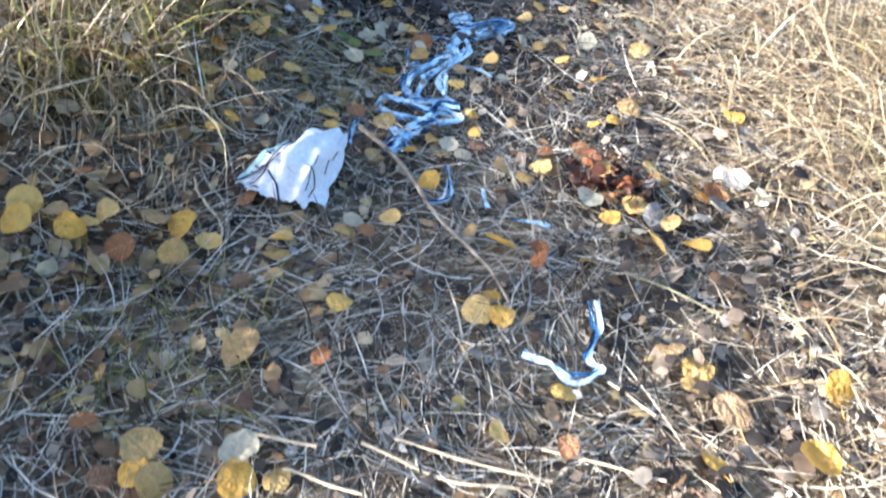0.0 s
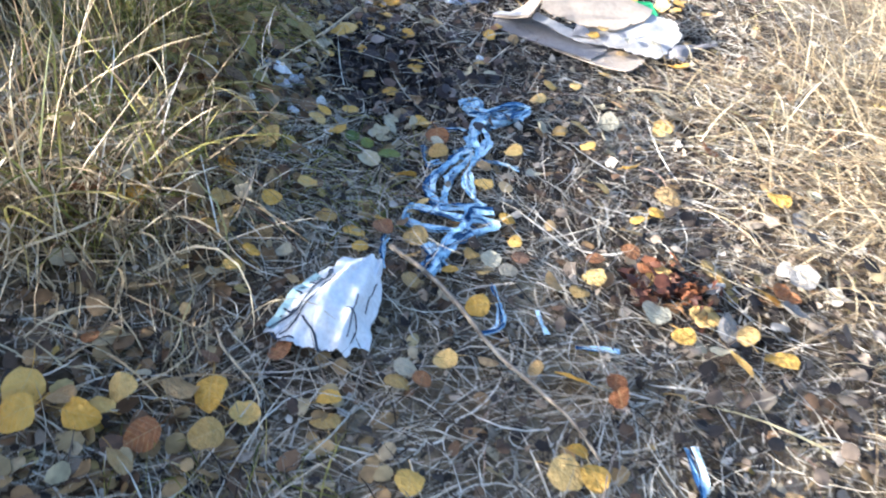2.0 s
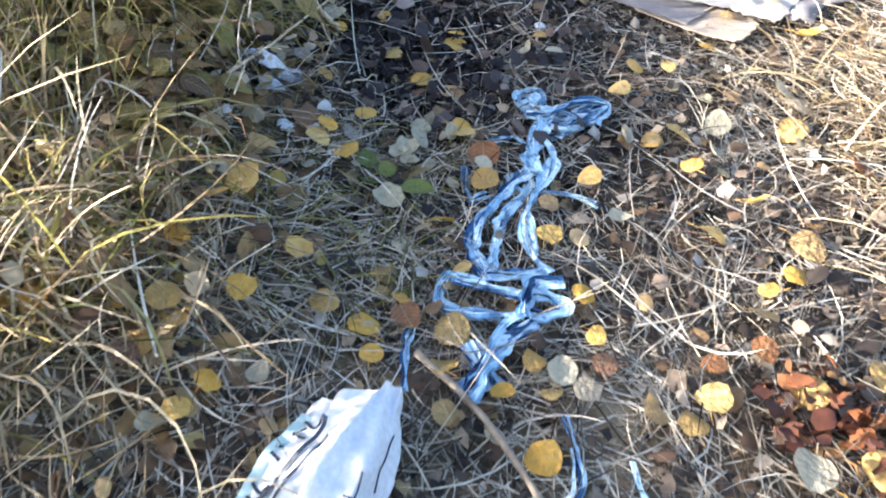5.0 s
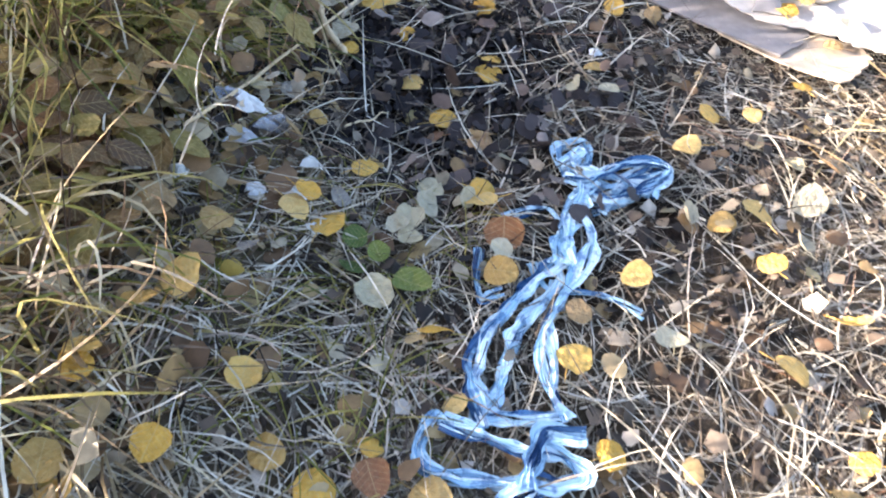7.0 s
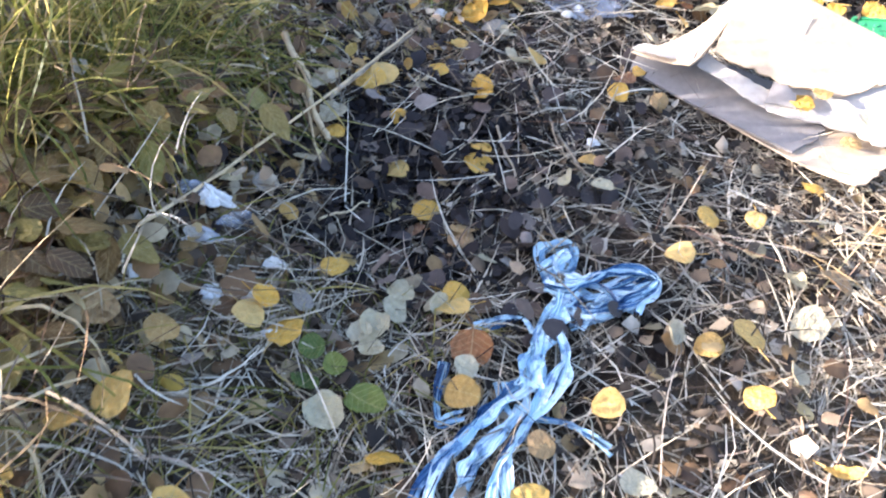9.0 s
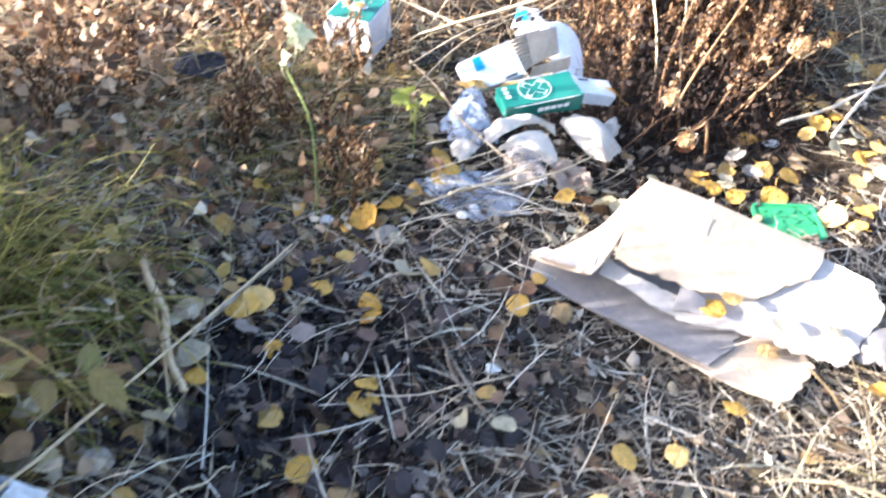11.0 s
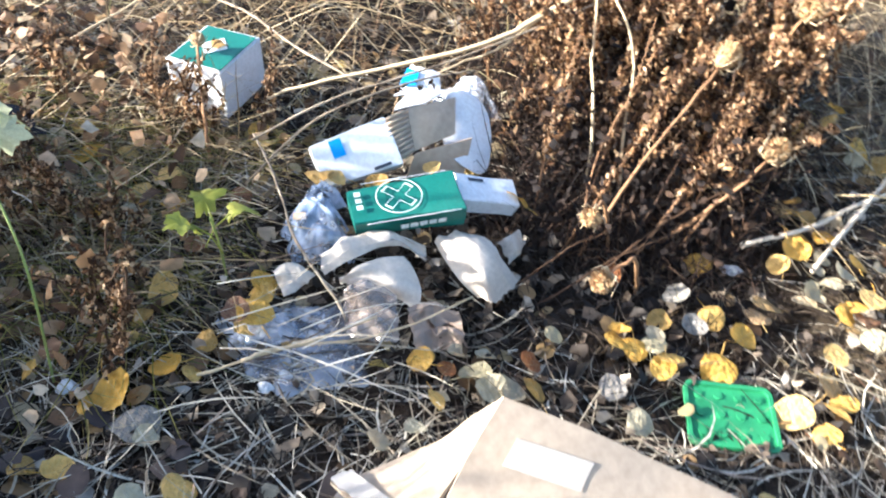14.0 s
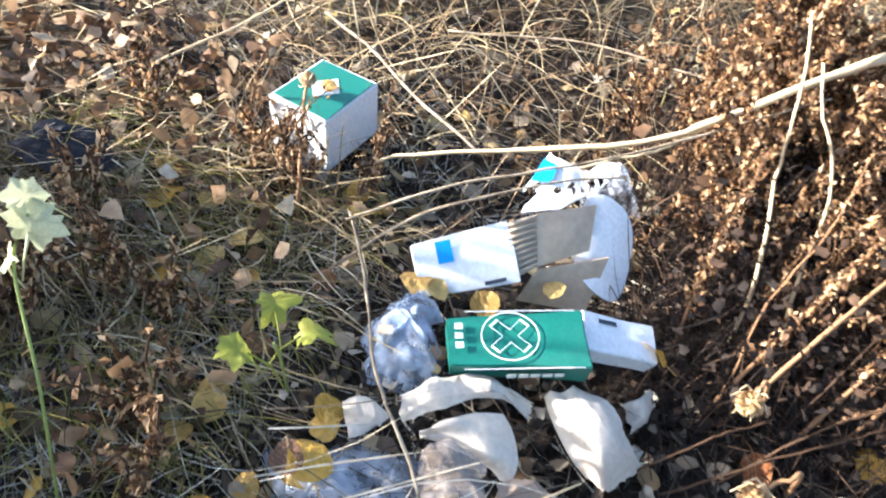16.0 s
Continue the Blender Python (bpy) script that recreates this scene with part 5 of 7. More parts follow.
def block(name, size, material, bevel=0.003, dent=0.0, seed=0, cuts=3, taper=0.0):
    """A box about its centre with worn edges and dented faces."""
    bm = bmesh.new()
    bmesh.ops.create_cube(bm, size=1.0)
    bmesh.ops.scale(bm, vec=size, verts=bm.verts)
    bmesh.ops.subdivide_edges(bm, edges=bm.edges[:], cuts=cuts, use_grid_fill=True)
    h = creases(seed, 5, 40.0)
    for v in bm.verts:
        k = h(v.co.x + v.co.z, v.co.y - v.co.z)
        v.co += v.co.normalized() * dent * k
    for v in bm.verts:
        k = 1 - taper * (0.5 - v.co.x / size[0])
        v.co.y, v.co.z = v.co.y * k, v.co.z * k
    sharp = [e for e in bm.edges if len(e.link_faces) == 2 and e.calc_face_angle(0) > 0.9]
    bmesh.ops.bevel(bm, geom=sharp, offset=bevel, segments=2, affect="EDGES")
    return bm_mesh(name, bm, material)


def slab(name, outline, thick, material):
    """A flat printed shape lying at z 0 and a little proud."""
    bm = bmesh.new()
    lo = [bm.verts.new((x, y, 0)) for x, y in outline]
    hi = [bm.verts.new((x, y, thick)) for x, y in outline]
    n = len(outline)
    bm.faces.new(hi)
    bm.faces.new(lo[::-1])
    for i in range(n):
        bm.faces.new((lo[i], lo[(i + 1) % n], hi[(i + 1) % n], hi[i]))
    return bm_mesh(name, bm, material)


def bar(name, x, y, w, h, material, thick=0.0006):
    return slab(name, [(x - w / 2, y - h / 2), (x + w / 2, y - h / 2), (x + w / 2, y + h / 2), (x - w / 2, y + h / 2)], thick, material)


def axes(origin, u, v):
    """A pose from an origin and two rough directions."""
    u = Vector(u).normalized()
    w = u.cross(Vector(v)).normalized()
    v = w.cross(u)
    m = Matrix((u, v, w)).transposed().to_4x4()
    m.translation = origin
    return m


# plastic ribbon
M_RIBBON, nt, p = begin("blue_film_with_shading", 0.2, 0.6)
# band tones from navy to near white paint in fold shadows and highlights
geo = nt.nodes.new("ShaderNodeNewGeometry")
c = ramp(nt, geo.outputs["Random Per Island"], [(0.0, (0.02, 0.05, 0.12)), (0.25, (0.07, 0.17, 0.34)), (0.4, (0.34, 0.54, 0.7)), (0.65, (0.56, 0.75, 0.85)), (1.0, (0.82, 0.92, 0.95))])
c = mixed(nt, 1.0, c, ramp(nt, noisy(nt, 60, 2), [(0.36, (0.4, 0.46, 0.58)), (0.48, (1.0, 1.0, 1.0))]), "MULTIPLY")
nt.links.new(c, p.inputs["Base Color"])
bump(nt, p, noisy(nt, 160, 2), 0.35, 0.003)
thin(nt, p, c, 0.12)


def strand(points, up, width, seed):
    """A gathered strip of thin film: a few narrow bands side by side, each folded lengthwise and pinched at twists."""
    rnd = random.Random(seed)
    rough = [resting(x, y, up) for x, y in points]
    n = max(10, int(sum((b - a).length for a, b in zip(rough, rough[1:])) / 0.0045))
    pts = spline(rough, n)
    twists = [rnd.uniform(3, n - 3) for _ in range(max(1, n // 12))]
    verts, faces = [], []
    bands = 4 if width > 0.018 else 3
    for band in range(bands):
        lean = [rnd.uniform(-1.2, 1.2) for _ in range(len(twists) + 1)]
        cols, ph = 5, rnd.uniform(0, 6)
        off = ((band + 0.5) / bands - 0.5) * 0.8
        ridge = [(1 if k % 2 else -1) * rnd.uniform(0.1, 0.3) for k in range(cols)]
        wide = width * rnd.uniform(0.35, 0.6)
        start = len(verts)
        for i, q in enumerate(pts):
            d = (pts[min(i + 1, n - 1)] - pts[max(i - 1, 0)]).normalized()
            side = d.cross(Vector((0, 0, 1))).normalized()
            pinch = 1.0
            for t in twists:
                pinch *= 1 - 0.6 * math.exp(-((i - t) / 2.5) ** 2)
            tilt = sum(w * math.exp(-((i - (j + 0.5) * n / len(lean)) / (0.5 * n / len(lean))) ** 2) for j, w in enumerate(lean))
            a = side * math.cos(tilt) + Vector((0, 0, 1)) * math.sin(tilt)
            b = d.cross(a)
            mid = q + side * width * pinch * (off + 0.22 * math.sin(0.16 * i + ph)) + Vector((0, 0, 0.12 * width * math.sin(0.21 * i + 2 * ph)))
            for k in range(cols):
                s = k / (cols - 1) - 0.5
                fold = ridge[k] * wide * (1.25 - 0.7 * pinch) * (0.8 + 0.3 * math.sin(0.3 * i + k)) + rnd.uniform(-0.02, 0.02) * wide
                p3 = mid + a * (s * wide * (0.45 + 0.55 * pinch) * (1 + 0.2 * math.sin(0.35 * i + ph))) + b * fold
                p3.z = max(p3.z, float(rise(p3.x, p3.y)) + 0.012)
                verts.append(p3)
        for i in range(n - 1):
            for k in range(cols - 1):
                j = start + i * cols + k
                faces.append((j, j + 1, j + 1 + cols, j + cols))
    return mesh_of("strand", verts, faces, M_RIBBON)


ribbon = thing("plastic_ribbon", "tangled pale blue plastic ribbon lying on the grass", "ribbon")
KNOT = [
    ([(-0.073, 2.132), (-0.093, 2.181), (-0.085, 2.208), (-0.047, 2.221), (-0.04, 2.169), (-0.074, 2.149)], 0.02, 0.016),
    ([(-0.077, 2.115), (-0.04, 2.116), (0.005, 2.158), (0.051, 2.178), (0.089, 2.17), (0.081, 2.135), (0.04, 2.098), (-0.004, 2.074), (-0.038, 2.082)], 0.034, 0.02),
    ([(-0.04, 2.152), (0.003, 2.137), (0.045, 2.162), (0.068, 2.184), (0.09, 2.178), (0.063, 2.147), (0.017, 2.124), (-0.017, 2.051)], 0.024, 0.016),
    ([(-0.03, 2.13), (0.02, 2.11), (0.06, 2.125), (0.02, 2.085), (-0.03, 2.06)], 0.02, 0.014),
    ([(-0.05, 2.13), (0.0, 2.14), (0.03, 2.11), (0.0, 2.09), (0.04, 2.115), (0.072, 2.14), (0.06, 2.1)], 0.028, 0.015),
    ([(-0.06, 2.1), (-0.02, 2.095), (0.02, 2.12), (0.055, 2.155), (0.075, 2.14)], 0.022, 0.018),
    ([(-0.085, 2.15), (-0.06, 2.185), (-0.05, 2.2), (-0.065, 2.16), (-0.03, 2.14)], 0.026, 0.014),
]
TRUNK = [
    ([(-0.038, 2.116), (-0.056, 2.044), (-0.066, 1.981), (-0.069, 1.925)], 0.034, 0.032),
    ([(-0.068, 1.934), (-0.108, 1.885), (-0.14, 1.826), (-0.161, 1.778), (-0.169, 1.722), (-0.155, 1.672), (-0.143, 1.643)], 0.026, 0.022),
    ([(-0.064, 2.073), (-0.028, 1.994), (-0.038, 1.932), (-0.066, 1.854), (-0.08, 1.8), (-0.076, 1.752), (-0.065, 1.703), (-0.043, 1.672)], 0.03, 0.019),
    ([(-0.095, 1.932), (-0.072, 1.902), (-0.102, 1.833), (-0.125, 1.789), (-0.131, 1.742), (-0.134, 1.698), (-0.141, 1.664)], 0.022, 0.018),
    ([(-0.165, 2.023), (-0.123, 2.048), (-0.092, 2.051), (-0.056, 1.988)], 0.02, 0.01),
    ([(-0.111, 1.93), (-0.082, 1.883), (-0.017, 1.892), (0.016, 1.884), (0.048, 1.866)], 0.018, 0.01),
    ([(-0.192, 1.946), (-0.189, 1.883), (-0.175, 1.85), (-0.146, 1.867)], 0.018, 0.012),
]
LOOPS = [
    ([(-0.145, 1.664), (-0.094, 1.666), (-0.044, 1.681)], 0.028, 0.018),
    ([(-0.183, 1.642), (-0.206, 1.645), (-0.215, 1.606), (-0.199, 1.579), (-0.157, 1.573), (-0.082, 1.582)], 0.026, 0.02),
    ([(-0.196, 1.64), (-0.146, 1.63), (-0.102, 1.623), (-0.08, 1.623)], 0.028, 0.018),
    ([(-0.02, 1.653), (-0.069, 1.649), (-0.081, 1.607), (-0.081, 1.572)], 0.036, 0.022),
    ([(-0.069, 1.629), (-0.041, 1.624), (-0.02, 1.603), (-0.049, 1.586), (-0.075, 1.584)], 0.028, 0.022),
    ([(-0.069, 1.566), (-0.111, 1.529), (-0.141, 1.477), (-0.165, 1.424)], 0.034, 0.034),
    ([(-0.163, 1.519), (-0.143, 1.494), (-0.12, 1.454)], 0.024, 0.024),
]
for k, (pts, up, wide) in enumerate(KNOT + TRUNK + LOOPS):
    part("strand", strand(pts, up, wide * 1.15, k), ribbon)
    part("strand", strand([(x + 0.006 * math.sin(3 * k + i), y + 0.006 * math.cos(2 * k + i)) for i, (x, y) in enumerate(pts)], up - 0.006, wide * 0.8, 200 + k), ribbon)
SCRAP = "small torn scrap of pale blue plastic ribbon"
for k, (pts, up, wide) in enumerate([
    ([(-0.251, 1.548), (-0.255, 1.496), (-0.249, 1.421)], 0.024, 0.014),
    ([(-0.024, 1.42), (-0.014, 1.364), (-0.012, 1.303), (-0.054, 1.274)], 0.02, 0.016),
    ([(0.065, 1.358), (0.069, 1.329), (0.08, 1.294)], 0.018, 0.014),
    ([(0.13, 1.262), (0.169, 1.26), (0.215, 1.258)], 0.018, 0.012),
    ([(0.294, 1.04), (0.302, 0.967), (0.285, 0.902), (0.304, 0.88), (0.254, 0.851), (0.218, 0.874), (0.168, 0.888)], 0.028, 0.02),
]):
    ob = new("ribbon_scrap", strand(pts, up, wide, 40 + k))
    tagged(ob, SCRAP, "plastic scrap", "ribbon scraps")

# printed plastic bag
M_BAG = plain("white_film", (0.88, 0.89, 0.9), 0.4, 0.45, 0.12, 25, (0.5, 0.48, 0.44), 0.25, 0.1)
M_INK = plain("dark_print", (0.03, 0.04, 0.06), 0.5, 0.4, 0.1, 40)
bag = thing("plastic_bag", "crumpled white plastic bag with dark print, on grass", "bag")
bag_me = sheet("film", [
    [(-0.441, 1.207, -0.09), (-0.416, 1.278, -0.076), (-0.384, 1.348, -0.072), (-0.356, 1.392, -0.078)],
    [(-0.405, 1.183, -0.072), (-0.38, 1.25, -0.046), (-0.355, 1.31, -0.036), (-0.325, 1.372, -0.052)],
    [(-0.35, 1.165, -0.076), (-0.335, 1.235, -0.014), (-0.312, 1.3, -0.004), (-0.285, 1.386, -0.03)],
    [(-0.3, 1.172, -0.082), (-0.285, 1.24, -0.036), (-0.275, 1.3, -0.026), (-0.262, 1.396, -0.042)],
    [(-0.252, 1.198, -0.098), (-0.255, 1.25, -0.084), (-0.252, 1.31, -0.072), (-0.246, 1.386, -0.062)]], M_BAG, 0.0008, 60, 72, 0.03, 90.0, ("start",), 3, False, 11, 0.013)
part("film", bag_me, bag)
bag_at = [v.co.copy() for v in bag_me.vertices]


def on_bag(x, y):
    q = min(bag_at, key=lambda v: (v.x - x) ** 2 + (v.y - y) ** 2)
    return Vector((x, y, q.z + 0.0015))


def ink(points, width, material=None, lift=0.0015):
    pts = [on_bag(q.x, q.y) + Vector((0, 0, lift)) for q in spline([Vector((*q, 0)) for q in points], 12)]
    verts, faces = [], []
    for i, q in enumerate(pts):
        d = (pts[min(i + 1, 11)] - pts[max(i - 1, 0)])
        s = Vector((-d.y, d.x, 0)).normalized() * width / 2
        verts += [q - s, q + s]
    faces = [(2 * i, 2 * i + 1, 2 * i + 3, 2 * i + 2) for i in range(11)]
    return mesh_of("print", verts, faces, material or M_INK)


M_AQUA = plain("pale_aqua_print", (0.5, 0.68, 0.66), 0.45, 0.4, 0.2, 40, (0.6, 0.68, 0.6), 0.2)
part("print", ink([(-0.428, 1.208), (-0.398, 1.28), (-0.362, 1.345)], 0.03, M_AQUA, 0.0), bag, "pale aqua printed band")
for pts, wide in [
    ([(-0.4347, 1.2082), (-0.3923, 1.2387), (-0.3577, 1.2781), (-0.341, 1.3101), (-0.3402, 1.33)], 0.0036),
    ([(-0.4136, 1.1912), (-0.391, 1.2141), (-0.3566, 1.2584), (-0.329, 1.2919)], 0.0026),
    ([(-0.4236, 1.2419), (-0.412, 1.2311)], 0.0021),
    ([(-0.417, 1.2552), (-0.4032, 1.2372), (-0.3926, 1.2461)], 0.0031),
    ([(-0.4042, 1.2916), (-0.3868, 1.2741)], 0.0031),
    ([(-0.399, 1.2972), (-0.3861, 1.2965)], 0.0021),
    ([(-0.3877, 1.326), (-0.3589, 1.3027)], 0.0031),
    ([(-0.3798, 1.3147), (-0.3639, 1.3268)], 0.0021),
    ([(-0.3779, 1.3496), (-0.3527, 1.3233), (-0.3423, 1.3347)], 0.0031),
    ([(-0.436, 1.1981), (-0.4111, 1.1792), (-0.3855, 1.1802)], 0.0031),
    ([(-0.3764, 1.2161), (-0.353, 1.1896), (-0.3387, 1.1618)], 0.0031),
    ([(-0.3017, 1.2262), (-0.281, 1.2167), (-0.2869, 1.1886)], 0.0021),
    ([(-0.283, 1.2536), (-0.2942, 1.1876)], 0.0016),
    ([(-0.2538, 1.3269), (-0.2682, 1.2506)], 0.0016),
]:
    part("print", ink(pts, 1.5 * wide, None, 0.0035), bag, "dark printed stroke")

# flattened cardboard box
M_PAPER = plain("cream_paper", (0.68, 0.61, 0.52), 0.75, 0.2, 0.35, 25, (0.4, 0.3, 0.2), 0.15)
M_CARD = plain("brown_card", (0.48, 0.385, 0.285), 0.8, 0.2, 0.3, 14, (0.25, 0.16, 0.09), relief=0.15)
M_GREYCARD = plain("grey_card", (0.215, 0.2, 0.195), 0.75, 0.25, 0.35, 14, (0.35, 0.28, 0.2), relief=0.15)
M_WHITECARD = plain("white_printed_card", (0.42, 0.39, 0.355), 0.5, 0.4, 0.3, 16, (0.45, 0.4, 0.33), relief=0.1)
card = thing("flattened_box", "flattened torn brown cardboard box lying on dry grass", "cardboard box")
part("base_panel", sheet("base_panel", [[(0.2, 2.75, -0.088), (0.36, 2.70, -0.088), (0.5, 2.64, -0.086)], [(0.2, 2.70, -0.09), (0.35, 2.63, -0.09), (0.505, 2.6, -0.084)], [(0.2, 2.66, -0.094), (0.33, 2.575, -0.092), (0.482, 2.555, -0.083)], [(0.21, 2.635, -0.094), (0.34, 2.548, -0.09), (0.43, 2.502, -0.08)]], M_CARD, 0.004, 22, 14, 0.006, 7.0, ("end",), 4), card, "plain brown card corner")
part("bottom_panel", sheet("bottom_panel", [[(0.02, 2.80, -0.068), (0.16, 2.81, -0.066), (0.3, 2.77, -0.07), (0.43, 2.7, -0.076)], [(0.008, 2.765, -0.074), (0.13, 2.735, -0.078), (0.27, 2.68, -0.08), (0.4, 2.665, -0.08)], [(0.004, 2.742, -0.082), (0.14, 2.668, -0.086), (0.24, 2.612, -0.086), (0.325, 2.568, -0.084)]], M_GREYCARD, 0.005, 26, 14, 0.01, 30.0, ("end",), 5), card, "grey inner side of card")
part("printed_panel", sheet("printed_panel", [[(0.34, 2.79, 0.012), (0.46, 2.832, 0.008), (0.553, 2.836, -0.008), (0.618, 2.77, -0.004)], [(0.32, 2.74, -0.03), (0.44, 2.75, -0.028), (0.55, 2.76, -0.024), (0.645, 2.735, -0.032)], [(0.3, 2.70, -0.052), (0.41, 2.69, -0.052), (0.52, 2.68, -0.05), (0.605, 2.668, -0.056)], [(0.28, 2.672, -0.06), (0.38, 2.65, -0.066), (0.46, 2.622, -0.068), (0.542, 2.592, -0.066)]], M_WHITECARD, 0.004, 26, 20, 0.03, 40.0, ("last", "end"), 6), card, "whitish printed card, scuffed and creased")
top = part("top_panel", sheet("top_panel", [[(0.198, 2.836, 0.114), (0.31, 2.842, 0.082), (0.43, 2.846, 0.04), (0.552, 2.845, 0.004)], [(0.168, 2.77, 0.062), (0.28, 2.77, 0.036), (0.41, 2.778, 0.008), (0.538, 2.806, -0.004)], [(0.148, 2.712, 0.008), (0.25, 2.705, -0.018), (0.385, 2.702, -0.034), (0.512, 2.766, -0.01)]], M_CARD, 0.006, 30, 20, 0.012, 24.0, ("last",), 7), card)
part("label", sheet("label", [[(0.224, 2.806, 0.0811), (0.27, 2.81, 0.0705), (0.322, 2.814, 0.0579)], [(0.218, 2.792, 0.0705), (0.265, 2.796, 0.0603), (0.316, 2.799, 0.0481)], [(0.212, 2.778, 0.0605), (0.26, 2.78, 0.0501), (0.311, 2.783, 0.0385)]], M_PAPER, 0.0008, 12, 8, 0.004, 30.0, (), 4), card, "pale paper label stuck on the card")
part("side_panel", sheet("side_panel", [[(0.197, 2.84, 0.11), (0.166, 2.775, 0.056), (0.13, 2.712, 0.004), (0.108, 2.688, -0.012)], [(0.16, 2.86, 0.03), (0.118, 2.805, -0.01), (0.08, 2.752, -0.036), (0.06, 2.735, -0.042)], [(0.14, 2.872, -0.03), (0.08, 2.84, -0.054), (0.03, 2.80, -0.06), (0.0, 2.782, -0.062)]], M_CARD, 0.004, 20, 14, 0.012, 40.0, (), 8), card, "side of the box folded inwards")
part("flap", sheet("flap", [[(0.02, 2.802, -0.05), (0.07, 2.768, -0.034), (0.118, 2.725, 0.0)], [(-0.004, 2.784, -0.056), (0.055, 2.742, -0.038), (0.112, 2.696, -0.01)]], M_WHITECARD, 0.003, 18, 6, 0.006, 20.0, ("last", "start"), 9), card, "whitish torn edge of a flap")
part("flap", sheet("flap", [[(0.14, 2.742, -0.012), (0.2, 2.716, -0.026), (0.272, 2.706, -0.044), (0.36, 2.686, -0.052), (0.44, 2.682, -0.054)], [(0.126, 2.714, -0.028), (0.19, 2.69, -0.042), (0.262, 2.655, -0.06), (0.35, 2.646, -0.064), (0.437, 2.638, -0.064)]], M_WHITECARD, 0.003, 30, 8, 0.006, 16.0, ("first", "last"), 19), card, "whitish torn strip of card")
part("flap", panel("flap", [(0.262, 2.662, -0.05), (0.325, 2.66, -0.052), (0.318, 2.69, -0.038), (0.278, 2.72, -0.018)], M_GREYCARD, 0.003, 8, 5, 0.003, 0.012, (0, 1), 20), card, "small grey torn piece of card")
part("torn_corner", sheet("torn_corner", [[(0.56, 2.676, -0.066), (0.64, 2.71, -0.056), (0.715, 2.742, -0.062)], [(0.572, 2.645, -0.07), (0.63, 2.66, -0.05), (0.68, 2.685, -0.06)], [(0.58, 2.624, -0.072), (0.605, 2.61, -0.066), (0.63, 2.598, -0.07)]], M_GREYCARD, 0.004, 14, 10, 0.03, 70.0, ("first", "end", "last"), 10), card)
ob = tagged(new("card_scrap", panel("card_scrap", [(0.685, 2.706, -0.062), (0.775, 2.738, -0.056), (0.782, 2.758, -0.056), (0.69, 2.728, -0.06)], M_GREYCARD, 0.003, 6, 4, 0.01, 0.02, (1, 3), 12)), "torn scrap of grey card on grass", "card scrap")

# green screw box
M_BOXGREEN = plain("green_print", (0.012, 0.14, 0.11), 0.45, 0.4, 0.2, 40, (0.1, 0.2, 0.15), relief=0.1)
M_WHITE = plain("white_print", (0.72, 0.78, 0.76), 0.5, 0.4, 0.7, 90, (0.15, 0.35, 0.28))
M_CARTON = plain("white_carton", (0.76, 0.78, 0.8), 0.5, 0.4, 0.2, 30, (0.45, 0.4, 0.35), relief=0.04)
screw_box = thing("screw_box", "dented green cardboard screw box with white emblem", "box")
m = axes((-0.026, 3.275, 0.048), (0.17, 0.085, 0.022), (-0.05, 0.1, 0.035))
screw_box.matrix_basis = m
part("body", block("body", (0.195, 0.088, 0.05), M_BOXGREEN, 0.002, 0.02, 1, 6, 0.18), screw_box)
part("emblem_ring", slab("emblem_ring", [(-0.01 + r * math.cos(a), 0.004 + 0.9 * r * math.sin(a)) for r, a in [(0.0405, 2 * math.pi * k / 40) for k in range(41)] + [(0.0388, 2 * math.pi * k / 40) for k in range(40, -1, -1)]], 0.0008, M_WHITE), screw_box, "thin white printed ring").location.z = 0.0262
cross = []
for k in range(4):
    a = math.pi / 4 + k * math.pi / 2
    for da, r in ((-0.24, 0.033), (0.24, 0.033), (math.pi / 4, 0.011)):
        cross.append((-0.01 + r * math.cos(a + da), 0.004 + 0.9 * r * math.sin(a + da)))
inner = [(-0.01 + (x + 0.01) * 0.9, 0.004 + (y - 0.004) * 0.9) for x, y in cross]
part("emblem_cross", slab("emblem_cross", cross + [cross[0]] + [inner[0]] + inner[::-1], 0.0008, M_WHITE), screw_box, "white outlined cross emblem").location.z = 0.0262
for k in range(3):
    part("print_bar", bar("print_bar", -0.08, 0.02 - 0.014 * k, 0.011, 0.009, M_WHITE), screw_box, "white printed bar").location.z = 0.0262
for k in range(5):
    ob = part("print_bar", bar("print_bar", -0.04 + 0.0165 * k, 0, 0.0135, 0.011, M_WHITE), screw_box, "white printed bar")
    ob.matrix_basis = pose(0.03, -0.0452, 0.004, 90, 0, 0)
for y, z, w in ((-0.043, 0.0245, 0.17), (0.043, 0.0245, 0.16)):
    ob = part("worn_edge", panel("worn_edge", [(-w / 2 + 0.01, y - 0.0006, z), (w / 2 + 0.004, y - 0.0006, z + 0.0004), (w / 2 + 0.004, y + 0.0006, z + 0.0004), (-w / 2 + 0.01, y + 0.0006, z)], M_CARTON, 0.0008, 20, 1, 0.0, 0.0, (0, 2), 44), screw_box, "pale worn edge")
m2 = axes((0.1, 3.375, 0.036), (0.115, 0.06, -0.028), (-0.04, 0.1, 0.03))
drawer = part("inner_carton", block("inner_carton", (0.12, 0.062, 0.034), M_CARTON, 0.0015, 0.014, 2, 5), screw_box, "white inner carton sticking out")
drawer.matrix_basis = m.inverted() @ m2
ob = part("print_bar", bar("print_bar", -0.02, 0.018, 0.03, 0.007, M_INK), drawer, "small dark printed bar")
ob.location.z = 0.018

